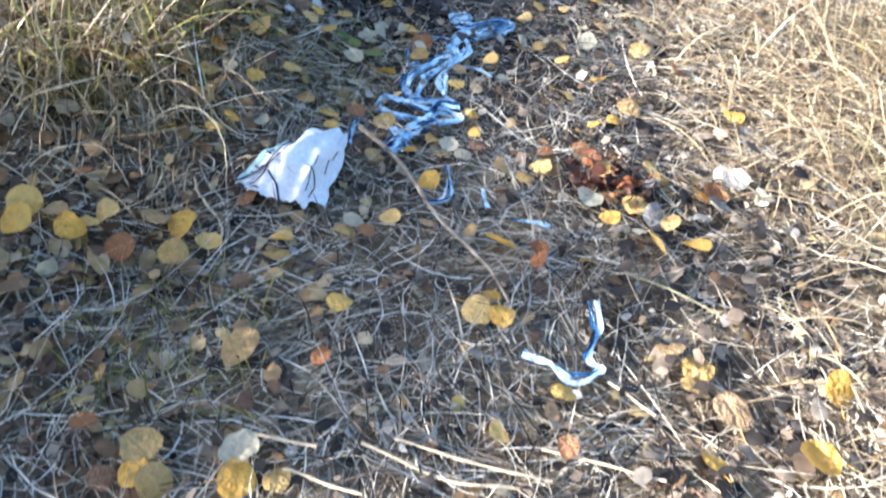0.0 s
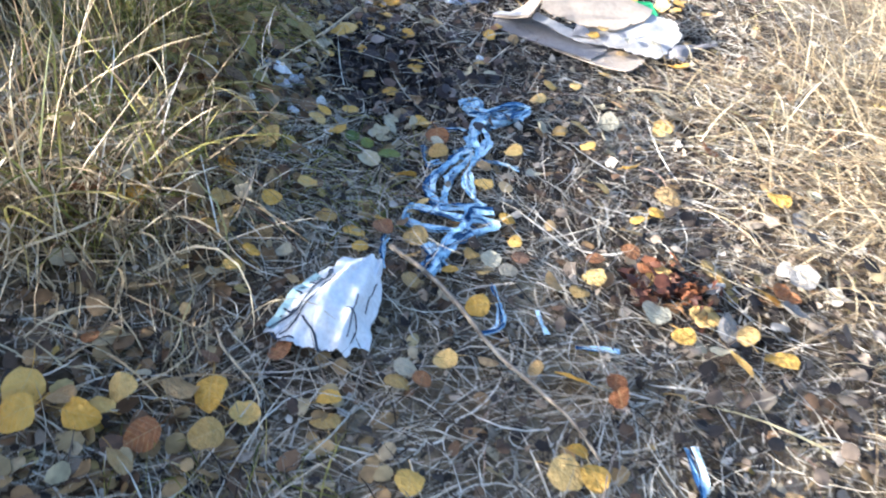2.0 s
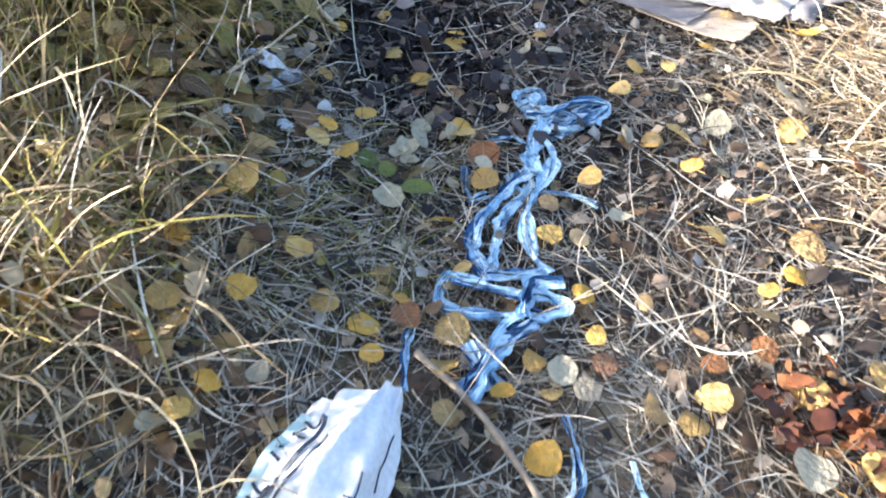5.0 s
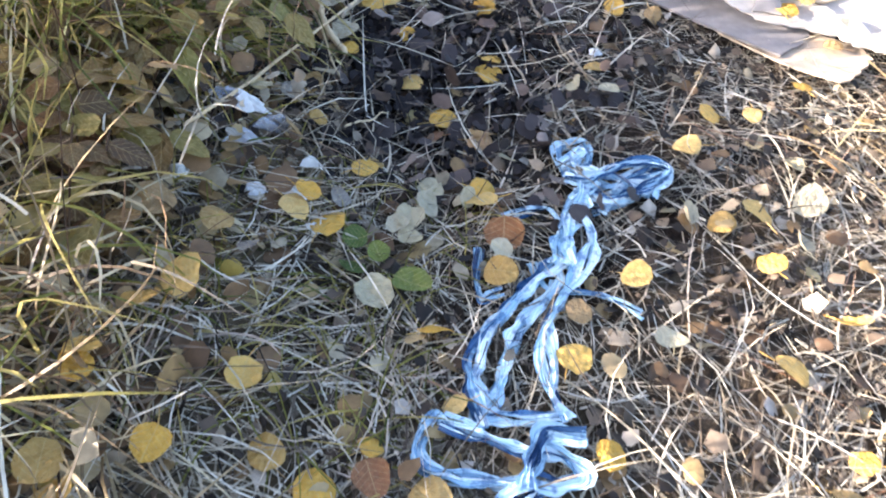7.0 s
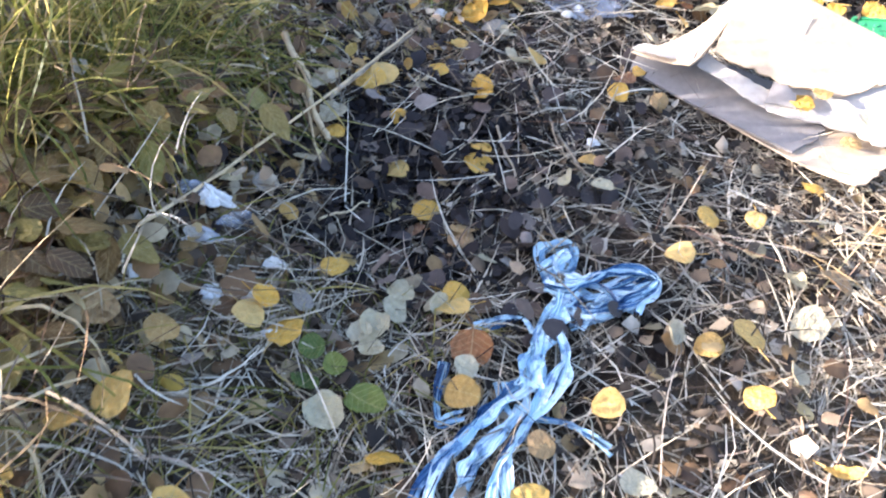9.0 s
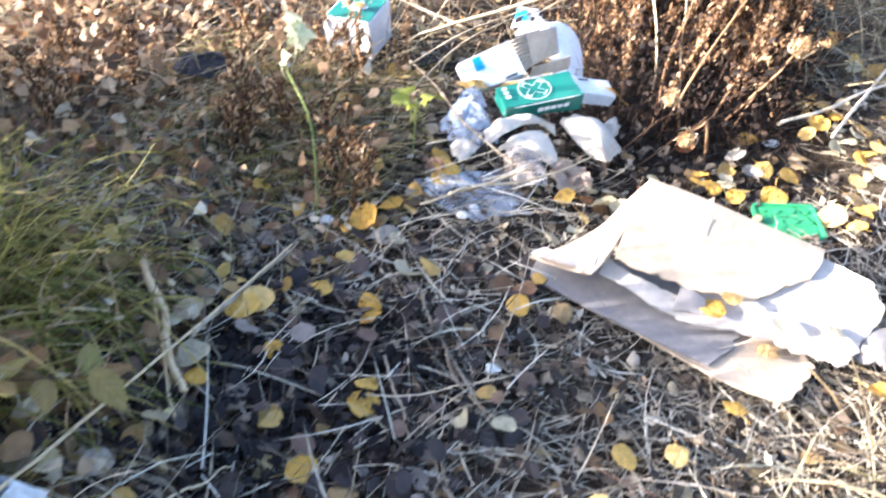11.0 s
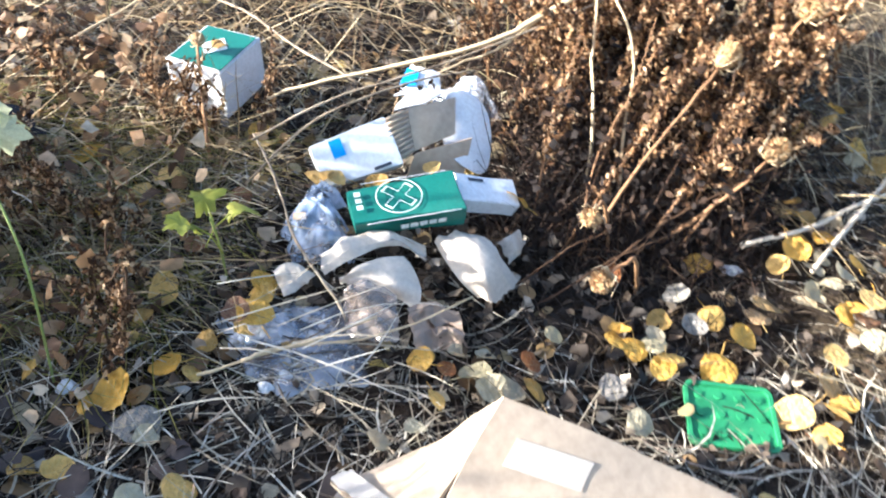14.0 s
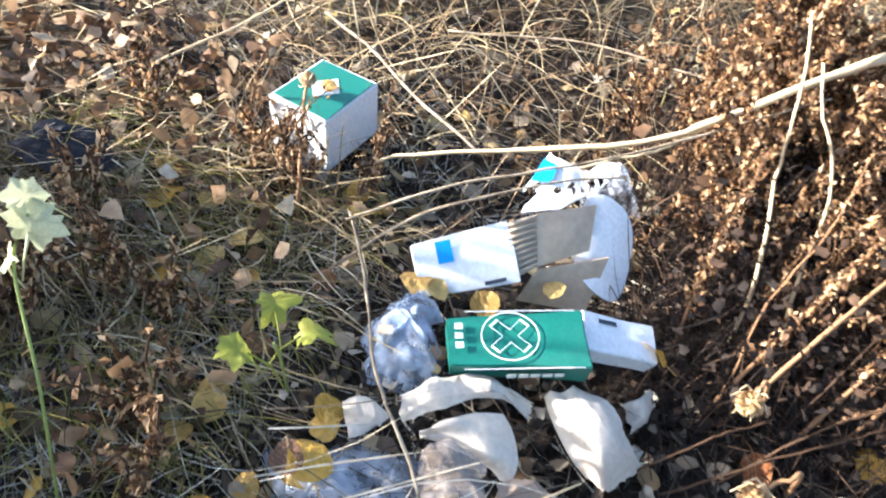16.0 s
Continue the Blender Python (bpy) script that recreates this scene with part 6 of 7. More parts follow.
# white carton with blue label and open brown flaps
M_BLUE = plain("blue_print", (0.02, 0.3, 0.72), 0.45, 0.4, 0.1, 40)
carton = thing("open_carton", "open white carton with blue label, brown inside", "box")
m = axes((-0.152, 3.4, 0.05), (0.1, 0.072, 0.03), (-0.066, 0.04, 0.062))
carton.matrix_basis = m
part("body", block("body", (0.152, 0.096, 0.034), M_CARTON, 0.0012, 0.012, 3, 5, 0.16), carton)
ob = part("label", bar("label", -0.03, 0.02, 0.024, 0.034, M_BLUE), carton, "bright blue printed label")
ob.location.z = 0.0185
ob = part("print_bar", bar("print_bar", 0.038, -0.04, 0.034, 0.006, M_INK), carton, "small dark printed bar")
ob.location.z = 0.0185
inv = m.inverted()


def flap(name, corners, material, label, bulge=0.01, seed=0, torn=()):
    me = panel(name, corners, material, 0.003, 12, 10, bulge, 0.004, torn, seed)
    me.transform(inv)
    return part(name, me, carton, label)


def round_flap(name, middle, u, v, material, label, bulge, seed):
    """A card flap with a rounded outline, bowed about its middle."""
    o, u, v = Vector(middle), Vector(u), Vector(v)
    w = u.cross(v).normalized()
    n, rings = 26, 6
    verts = []
    for side in (0, 0.003):
        for r in range(rings + 1):
            for k in range(n):
                a, s = 2 * math.pi * k / n, r / rings
                cu, cv = s * math.copysign(abs(math.cos(a)) ** 0.75, math.cos(a)), s * math.copysign(abs(math.sin(a)) ** 0.75, math.sin(a))
                verts.append(o + u * cu + v * cv + w * (bulge * (1 - cu * cu) - side))
    m, faces = (rings + 1) * n, []
    for r in range(rings):
        for k in range(n):
            j = (k + 1) % n
            q = (r * n + k, (r + 1) * n + k, (r + 1) * n + j, r * n + j)
            faces += [q, tuple(m + i for i in q[::-1])]
    faces += [(rings * n + k, m + rings * n + k, m + rings * n + (k + 1) % n, rings * n + (k + 1) % n) for k in range(n)]
    me = mesh_of(name, verts, faces, material)
    me.transform(inv)
    return part(name, me, carton, label)


flap("inner_flap", [(-0.085, 3.41, 0.03), (-0.048, 3.444, 0.055), (-0.078, 3.487, 0.118), (-0.11, 3.452, 0.112)], M_CARD, "ridged brown inner flap", 0.004, 1)
for k in range(9):
    a, b = Vector((-0.085, 3.41, 0.032)).lerp(Vector((-0.11, 3.452, 0.114)), (k + 0.5) / 9), Vector((-0.048, 3.444, 0.057)).lerp(Vector((-0.078, 3.487, 0.12)), (k + 0.5) / 9)
    v, f = tube([a + Vector((0, -0.002, 0.002)), a.lerp(b, 0.5) + Vector((0, -0.004, 0.004)), b + Vector((0, -0.002, 0.002))], [0.0028] * 3, 6)
    me = mesh_of("flute", v, f, M_CARD, True)
    me.transform(inv)
    part("flute", me, carton, "ridge of corrugated card")
flap("brown_flap", [(-0.048, 3.444, 0.057), (0.017, 3.515, 0.07), (0.0, 3.575, 0.118), (-0.078, 3.487, 0.12)], M_CARD, "plain brown inside of card", 0.01, 2)
flap("shaded_flap", [(-0.06, 3.43, -0.01), (0.046, 3.475, -0.02), (0.05, 3.53, 0.06), (-0.046, 3.444, 0.052)], M_CARD, "brown inside of card", 0.004, 3)
round_flap("white_flap", (0.035, 3.555, 0.055), (0.052, 0.012, -0.03), (-0.012, 0.06, 0.05), M_CARTON, "rounded white outer flap", 0.012, 4)
flap("back_flap", [(-0.105, 3.485, 0.112), (-0.05, 3.52, 0.122), (-0.02, 3.585, 0.125), (-0.095, 3.56, 0.122)], M_CARTON, "white back flap", 0.006, 5, (3,))
flap("back_flap", [(-0.118, 3.545, 0.112), (-0.03, 3.575, 0.124), (-0.045, 3.625, 0.14), (-0.105, 3.64, 0.142)], M_CARTON, "white back flap with a blue print", 0.01, 15, (2,))
flap("blue_mark", [(-0.112, 3.56, 0.1285), (-0.08, 3.565, 0.1335), (-0.082, 3.6, 0.1455), (-0.108, 3.61, 0.1445)], M_BLUE, "bright blue printed mark", 0.0, 6)

# blackened seeds on a twig that hangs over the carton
twig = thing("seed_twig", "dark twig with blackened curled seeds over a carton", "twig")
line = spline([Vector((-0.36, 3.36, -0.04)), Vector((-0.25, 3.4, 0.09)), Vector((-0.16, 3.44, 0.145)), Vector((-0.06, 3.53, 0.165)), Vector((0.03, 3.6, 0.17))], 24)
v, f = tube(line, [0.0028 - 0.00005 * i for i in range(24)], 5, 0.2, 8)
part("stem", mesh_of("stem", v, f, M_STICK, True), twig)
rnd = random.Random(44)
for i in (10, 11, 12, 15, 16, 17, 18, 20, 21):
    q = line[i] + Vector((rnd.gauss(0, 0.004), rnd.gauss(0, 0.004), -0.008))
    cv, cf = [], []
    for _ in range(5):
        e = Euler((rnd.uniform(0, 6), rnd.uniform(0, 6), rnd.uniform(0, 6))).to_matrix()
        b, o = len(cv), Vector((rnd.gauss(0, 0.004), rnd.gauss(0, 0.004), rnd.uniform(-0.012, 0.006)))
        cv += [q + o + e @ (Vector(k3) * 0.008) for k3 in ((-1, 0, 0.3), (0, -0.6, 0), (1, 0, 0.3), (0, 0.6, 0), (0, 0, 0.4))]
        cf += [(b, b + 1, b + 4), (b + 1, b + 2, b + 4), (b + 2, b + 3, b + 4), (b + 3, b, b + 4)]
    part("seed", mesh_of("seed", cv, cf, M_BLACK_AND_SHADE), twig)

# small green and white box
small = thing("small_box", "small white box with green top, open at one side", "box")
small.matrix_basis = axes((-0.57, 3.716, 0.0), (0.135, -0.022, 0.004), (0.03, 0.17, 0.022)) @ Matrix.Diagonal((0.86, 1.1, 1, 1))
part("body", block("body", (0.165, 0.15, 0.12), M_CARTON, 0.003, 0.0, 4, 4), small)
ob = part("green_top", slab("green_top", [(-0.074, -0.067), (0.08, -0.072), (0.078, 0.066), (-0.072, 0.068)], 0.001, M_BOXGREEN), small, "green printed top")
ob.location.z = 0.0618
ob = part("emblem", slab("emblem", [(-0.035, -0.002), (0.004, -0.034), (0.042, 0.002), (0.004, 0.036)], 0.001, M_WHITE), small, "white diamond emblem")
ob.location.z = 0.0632
ob = part("side_flap", panel("side_flap", [(0.0, -0.075, -0.05), (0.084, -0.078, -0.055), (0.1, -0.1, -0.062), (0.02, -0.1, -0.06)], M_GREYCARD, 0.003, 8, 6, 0.006, 0.006, (), 3), small)

leaf_on(-0.565, 3.715, 0.068, 0.02, "d", "a small box", (6, 5))

# green plastic tray
M_TRAY = plain("green_plastic", (0.035, 0.26, 0.1), 0.5, 0.5, 0.12, 40, (0.1, 0.2, 0.06), 0.0, 0.05)
tray = thing("plastic_tray", "bright green studded plastic plate, dirty, on leaves", "plastic tray")
tray.matrix_basis = pose(0.562, 3.08, -0.09, 7, -4, 4) @ Matrix.Diagonal((0.88, 1.04, 0.9, 1))


def rounded(w, d, r, n=6):
    out = []
    for cx, cy, a0 in ((w / 2 - r, d / 2 - r, 0), (-w / 2 + r, d / 2 - r, 90), (-w / 2 + r, -d / 2 + r, 180), (w / 2 - r, -d / 2 + r, 270)):
        out += [(cx + r * math.cos(radians(a0 + 90 * k / n)), cy + r * math.sin(radians(a0 + 90 * k / n))) for k in range(n + 1)]
    return out


part("plate", slab("plate", rounded(0.155, 0.11, 0.014), 0.005, M_TRAY), tray)
out, inn = rounded(0.16, 0.115, 0.016), rounded(0.146, 0.101, 0.011)
rv = [(x, y, z) for ring, z in ((out, 0), (out, 0.01), (inn, 0.01), (inn, 0.0)) for x, y in ring]
k = len(out)
part("rim", mesh_of("rim", rv, [(r * k + i, r * k + (i + 1) % k, (r + 1) % 4 * k + (i + 1) % k, (r + 1) % 4 * k + i) for r in range(4) for i in range(k)], M_TRAY), tray)
stud = slab("stud", [(0.0075 * math.cos(2 * math.pi * j / 14), 0.006 * math.sin(2 * math.pi * j / 14)) for j in range(14)], 0.004, M_TRAY)
for j in range(4):
    for i in range(3):
        ob = part("stud", stud, tray)
        ob.location = (-0.054 + 0.036 * j, -0.034 + 0.034 * i, 0.004)

# torn paper, film, bags
M_BROWNPAPER = plain("wet_brown_paper", (0.36, 0.28, 0.22), 0.7, 0.3, 0.4, 25, (0.18, 0.12, 0.08), 0.1)


def film(name, colour, rough, least, most, scale):
    """Thin crumpled film, clear in places and milky in others."""
    m, nt, p = begin(name, rough, 0.6)
    p.inputs["Base Color"].default_value = (*colour, 1)
    bump(nt, p, noisy(nt, 28, 2), 0.6, 0.006)
    gap = nt.nodes.new("ShaderNodeBsdfTransparent")
    mx = nt.nodes.new("ShaderNodeMixShader")
    nt.links.new(ramp(nt, noisy(nt, scale, 4), [(0.35, (least,) * 3), (0.7, (most,) * 3)]), mx.inputs[0])
    nt.links.new(gap.outputs[0], mx.inputs[1])
    nt.links.new(p.outputs[0], mx.inputs[2])
    nt.links.new(mx.outputs[0], nt.nodes["Material Output"].inputs[0])
    return m


M_CLEAR = film("clear_film", (0.6, 0.65, 0.75), 0.1, 0.12, 0.7, 14)
M_BLUEFILM = film("bluish_film", (0.56, 0.66, 0.85), 0.15, 0.2, 0.85, 30)
M_BROWNFILM = film("brownish_film", (0.46, 0.39, 0.34), 0.12, 0.3, 0.85, 20)


def film_thing(name, label, category, outline, material, dome, rough, seed, up, freq, fold):
    """Thin film: the sheet and a piece of it folded back over it."""
    root = thing(name, label, category)
    part("sheet", crumpled("sheet", outline, material, dome, rough, seed, up, 12, 60, 0.08, freq), root)
    part("fold", crumpled("fold", fold, material, dome * 0.8, rough * 0.8, seed + 50, up + dome * 0.55, 8, 40, 0.1, freq * 1.4), root, "crumpled fold of film")
    return root


def rubbish(name, label, category, outline, material, dome, rough, seed, up, freq=30.0, smoothed=False):
    me = crumpled(name, outline, material, dome, rough, seed, up, 12, 60, 0.08, freq)
    if smoothed:
        me.polygons.foreach_set("use_smooth", [True] * len(me.polygons))
    return tagged(new(name, me), label, category)


for rows, rough, freq, torn, seed, label in [
    ([[(-0.095, 3.126, -0.020), (-0.070, 3.147, 0.000), (-0.040, 3.171, 0.008), (-0.006, 3.197, 0.000)], [(-0.094, 3.126, -0.022), (-0.055, 3.141, -0.008), (-0.010, 3.153, -0.012), (0.030, 3.171, -0.025)], [(-0.092, 3.126, -0.024), (-0.049, 3.135, -0.030), (-0.005, 3.140, -0.045), (0.038, 3.135, -0.060)]], 0.018, 70.0, ("last",), 31, "smooth white paper sheet, curled, lying in litter"),
    ([[(-0.140, 3.156, 0.000), (-0.107, 3.187, 0.020), (-0.061, 3.217, 0.026), (-0.017, 3.230, 0.020), (0.024, 3.235, -0.000)], [(-0.132, 3.138, -0.006), (-0.101, 3.160, 0.018), (-0.059, 3.189, 0.026), (-0.016, 3.215, 0.020), (0.031, 3.228, -0.010)], [(-0.125, 3.130, -0.020), (-0.099, 3.148, 0.000), (-0.060, 3.175, 0.012), (-0.019, 3.209, 0.010), (0.036, 3.218, -0.020)]], 0.03, 90.0, ("last", "end"), 12, "creased cream paper folded over itself"),
    ([[(0.039, 3.256, 0.000), (0.056, 3.234, -0.010), (0.096, 3.212, -0.040), (0.129, 3.197, -0.060)], [(0.054, 3.263, 0.014), (0.091, 3.242, 0.014), (0.129, 3.215, -0.006), (0.164, 3.194, -0.055)], [(0.069, 3.287, 0.010), (0.131, 3.286, 0.004), (0.162, 3.260, -0.015), (0.201, 3.253, -0.050)]], 0.035, 80.0, ("last", "end"), 33, "curved cream paper with torn edges"),
    ([[(0.144, 3.327, -0.030), (0.159, 3.338, -0.015), (0.179, 3.368, -0.020)], [(0.159, 3.315, -0.040), (0.175, 3.326, -0.030), (0.191, 3.362, -0.035)], [(0.175, 3.303, -0.055), (0.184, 3.329, -0.050), (0.196, 3.366, -0.050)]], 0.04, 110.0, ("first", "last"), 34, "small torn cream paper scrap in weeds"),
    ([[(-0.212, 3.133, -0.035), (-0.183, 3.144, -0.020), (-0.142, 3.141, -0.030)], [(-0.200, 3.116, -0.045), (-0.171, 3.123, -0.032), (-0.149, 3.127, -0.040)], [(-0.182, 3.094, -0.055), (-0.168, 3.107, -0.050), (-0.153, 3.126, -0.050)]], 0.04, 110.0, ("last", "end"), 35, "small creased cream paper scrap"),
]:
    tagged(new("torn_paper", sheet("torn_paper", rows, M_PAPER, 0.0007, 34, 30, rough, freq, torn, seed, False, 5, 0.007)), label, "paper")
tagged(new("plastic_film", sheet("plastic_film", [[(-0.085, 3.11, -0.03), (-0.04, 3.135, -0.012), (0.0, 3.12, -0.03)], [(-0.07, 3.08, -0.05), (-0.03, 3.09, -0.03), (0.015, 3.09, -0.05)], [(-0.05, 3.05, -0.07), (-0.01, 3.05, -0.06), (0.02, 3.06, -0.07)]], M_BROWNFILM, 0.001, 28, 30, 0.06, 120.0, ("first", "last", "end"), 14, False, 8, 0.014)), "dirty clear film with brownish tint", "plastic film")
tagged(new("brown_paper", sheet("brown_paper", [[(0.02, 3.12, -0.055), (0.06, 3.145, -0.04), (0.1, 3.15, -0.05)], [(0.035, 3.1, -0.07), (0.07, 3.11, -0.05), (0.12, 3.12, -0.065)], [(0.06, 3.07, -0.085), (0.09, 3.08, -0.075), (0.13, 3.09, -0.08)]], M_BROWNPAPER, 0.001, 28, 30, 0.07, 120.0, ("first", "last", "start"), 15, False, 8, 0.014)), "shrivelled brown paper scrap", "paper")
film_thing("plastic_film", "crumpled clear plastic film with leaves on it", "plastic film", [(-0.27, 3.05), (-0.247, 3.075), (-0.16, 3.12), (-0.09, 3.126), (-0.03, 3.06), (-0.012, 2.975), (-0.116, 2.93), (-0.22, 2.965)], M_CLEAR, 0.03, 0.09, 16, 0.014, 5.0, [(-0.25, 3.03), (-0.17, 3.075), (-0.12, 3.03), (-0.2, 2.99)])
film_thing("plastic_film", "crumpled clear plastic film caught in weeds", "plastic film", [(-0.1, 3.9), (0.05, 3.94), (0.08, 3.84), (-0.02, 3.8)], M_CLEAR, 0.07, 0.05, 17, 0.05, 30.0, [(-0.05, 3.9), (0.03, 3.92), (0.05, 3.86), (-0.01, 3.84)])
thin_bag = film_thing("thin_bag", "crumpled thin bluish-white bag", "bag", [(-0.255, 3.28), (-0.25, 3.36), (-0.183, 3.39), (-0.125, 3.29), (-0.1, 3.235), (-0.17, 3.2), (-0.22, 3.22)], M_BLUEFILM, 0.075, 0.075, 18, 0.01, 42.0, [(-0.23, 3.3), (-0.2, 3.36), (-0.15, 3.33), (-0.18, 3.28)])
ob = part("print", slab("print", [(-0.012, -0.008), (0.012, -0.009), (0.011, 0.008), (-0.011, 0.009)], 0.0008, M_CARD), thin_bag, "small brown printed mark")
ob.matrix_basis = pose(-0.213, 3.262, -0.0115, 12, -8, 20)
rubbish("dark_rag", "dark grey crumpled rag among dry grass", "rag", [(-0.98, 3.33), (-0.97, 3.42), (-0.86, 3.44), (-0.79, 3.39), (-0.83, 3.31), (-0.92, 3.29)], plain("dark_cloth", (0.035, 0.035, 0.042), 0.9, 0.1, 0.2, 40), 0.035, 0.03, 19, 0.045, 18.0)
for k, (x, y, r) in enumerate([(0.605, 3.475, 0.024), (-0.044, 2.492, 0.013), (-0.52, 1.92, 0.02), (-0.48, 1.95, 0.022), (-0.43, 1.9, 0.012), (-0.62, 1.9, 0.014), (-0.15, 2.93, 0.014), (-0.13, 2.96, 0.012), (-0.43, 2.86, 0.018)]):
    o = [(x + r * math.cos(a) * (1 + 0.3 * math.sin(3 * a + k)), y + 0.8 * r * math.sin(a)) for a in np.linspace(0, 5.6, 8)]
    ob = tagged(new("white_scrap", crumpled("white_scrap", o, M_BAG, 0.012, 0.012, 60 + k, 0.016, 4, 20, 0.1, 60.0)), "small white scrap of plastic in the litter", "plastic scrap", "white scraps")

straw(26, -0.28, -0.02, 2.9, 3.04, None, (0.1, 0.3), (0.0014, 0.003), (0.12, 0.1), M_MAT, "straw_on_film", "dead straw lying across a plastic film", lean=0.5, spread=0.35, lift=0.05, droop=0.04)

straw(110, -0.74, -0.42, 3.5, 3.64, None, (0.1, 0.24), (0.0018, 0.004), (0.7, 0.4), M_GOLD, "straw_before_box", "pale dry grass growing in front of a small box", droop=0.2, segs=5, swerve=0.6)

# ---- teasels and tall stems ----
M_TEASEL = blade_material("teasel_head", [(0.0, (0.3, 0.17, 0.08)), (0.5, (0.5, 0.33, 0.17)), (1.0, (0.62, 0.48, 0.28))], 0.1, 0.7)


def teasel(points, head_r, head_h, seed, label):
    rnd = random.Random(seed)
    root = thing("teasel", label, "teasel", group="teasels")
    pts = spline(points, 16)
    pts = [q + Vector((rnd.gauss(0, 0.0012), rnd.gauss(0, 0.0012), rnd.gauss(0, 0.0012))) for q in pts]
    v, f = tube(pts, [0.0042 - 0.0001 * i for i in range(16)], 6, 0.15, seed)
    part("stalk", mesh_of("stalk", v, f, M_REDSTEM, True), root)
    up = (pts[-1] - pts[-3]).normalized()
    a = up.cross(Vector((0.2, 0.9, 0.1))).normalized()
    b = up.cross(a)
    verts, faces = [], []
    for k in range(340):
        h, t = rnd.random(), rnd.uniform(0, 6.283)
        r = head_r * math.sin(math.pi * min(0.97, h * 0.93 + 0.06)) ** 0.6
        d = (a * math.cos(t) + b * math.sin(t))
        q = pts[-1] + up * (h * head_h) + d * r * 0.7
        tip = q + d * r * 0.55 + up * 0.006
        s = d.cross(up) * 0.0022
        n = len(verts)
        verts += [q - s, q + s, q + up * 0.004, tip]
        faces += [(n, n + 1, n + 3), (n + 1, n + 2, n + 3), (n + 2, n, n + 3)]
    core, cf = tube([pts[-1] + up * (head_h * s) for s in (0, 0.15, 0.4, 0.7, 0.92, 1.0)], [head_r * s for s in (0.35, 0.68, 0.8, 0.72, 0.45, 0.15)], 10, 0.05, seed)
    n = len(verts)
    verts += core
    faces += [tuple(i + n for i in q) for q in cf]
    part("seed_head", mesh_of("seed_head", verts, faces, M_TEASEL), root, "spiny brown seed head")
    for k in range(7):
        t = k * 0.9 + rnd.uniform(-0.2, 0.2)
        d = a * math.cos(t) + b * math.sin(t)
        bv, bf = tube([pts[-1], pts[-1] + d * head_r * 1.2 + up * 0.006, pts[-1] + d * head_r * 1.6 + up * head_h * rnd.uniform(0.4, 0.9)], [0.0016, 0.0013, 0.0006], 4, 0.0, k)
        part("bract", mesh_of("bract", bv, bf, M_STALK, True), root)
    return root


SEEN = "dead teasel with spiny brown head on a pale stalk"
teasel([resting(0.30, 3.42, 0.0), Vector((0.38, 3.5, 0.1)), Vector((0.49, 3.66, 0.24))], 0.022, 0.06, 1, SEEN)
teasel([resting(0.6, 3.72, 0.0), Vector((0.6, 3.74, 0.2)), Vector((0.62, 3.72, 0.34))], 0.022, 0.06, 2, SEEN)
teasel([resting(0.45, 3.52, 0.0), Vector((0.55, 3.5, 0.06)), Vector((0.6, 3.53, 0.13))], 0.02, 0.05, 3, SEEN)
teasel([resting(0.36, 3.46, 0.0), Vector((0.32, 3.4, 0.05)), Vector((0.3, 3.36, 0.06))], 0.017, 0.035, 4, "small dead teasel head hanging low in weeds")
teasel([resting(0.42, 3.36, 0.0), Vector((0.38, 3.28, 0.03)), Vector((0.34, 3.24, 0.02))], 0.018, 0.04, 5, "small dead teasel head lying low in weeds")
teasel([resting(-0.5, 3.5, 0.0), Vector((-0.545, 3.58, 0.06)), Vector((-0.585, 3.66, 0.085))], 0.014, 0.03, 6, "small dry seed head in front of a box")
for k, pts in enumerate([
    [(0.3, 3.6, -0.08), (0.262, 3.72, 0.17), (0.2, 3.85, 0.42)],
    [(0.37, 3.62, -0.08), (0.335, 3.7, 0.18), (0.25, 3.82, 0.36)],
    [(0.28, 3.45, -0.08), (0.31, 3.56, 0.1), (0.36, 3.7, 0.3)],
    [(0.4, 3.7, -0.08), (0.44, 3.8, 0.2), (0.5, 3.9, 0.5)],
]):
    stick("dead_stalk", [Vector(q) for q in pts], 0.006 if k < 2 else 0.003, 0.0035 if k < 2 else 0.0016, M_STALK if k < 2 else M_REDSTEM, "pale dead weed stalk standing in the brown weeds" if k < 2 else "reddish dead weed stalk standing in the brown weeds", "stalk", seed=70 + k, wobble=0.009)

# a tall green stem with a pale leaf, and lobed green leaves
M_STEM = plain("green_stem", (0.3, 0.36, 0.1), 0.5, 0.4, 0.2, 40, (0.3, 0.25, 0.1), 0.2)
M_PALELEAF = plain("pale_green_leaf", (0.62, 0.62, 0.38), 0.5, 0.35, 0.25, 60, (0.4, 0.35, 0.1), 0.35)


M_STRAWLEAF = plain("straw_coloured_leaf", (0.72, 0.58, 0.3), 0.55, 0.3, 0.3, 60, (0.5, 0.34, 0.14), 0.35)
M_LIME = plain("yellow_green_leaf", (0.36, 0.38, 0.06), 0.5, 0.35, 0.45, 70, (0.3, 0.22, 0.05), 0.35)


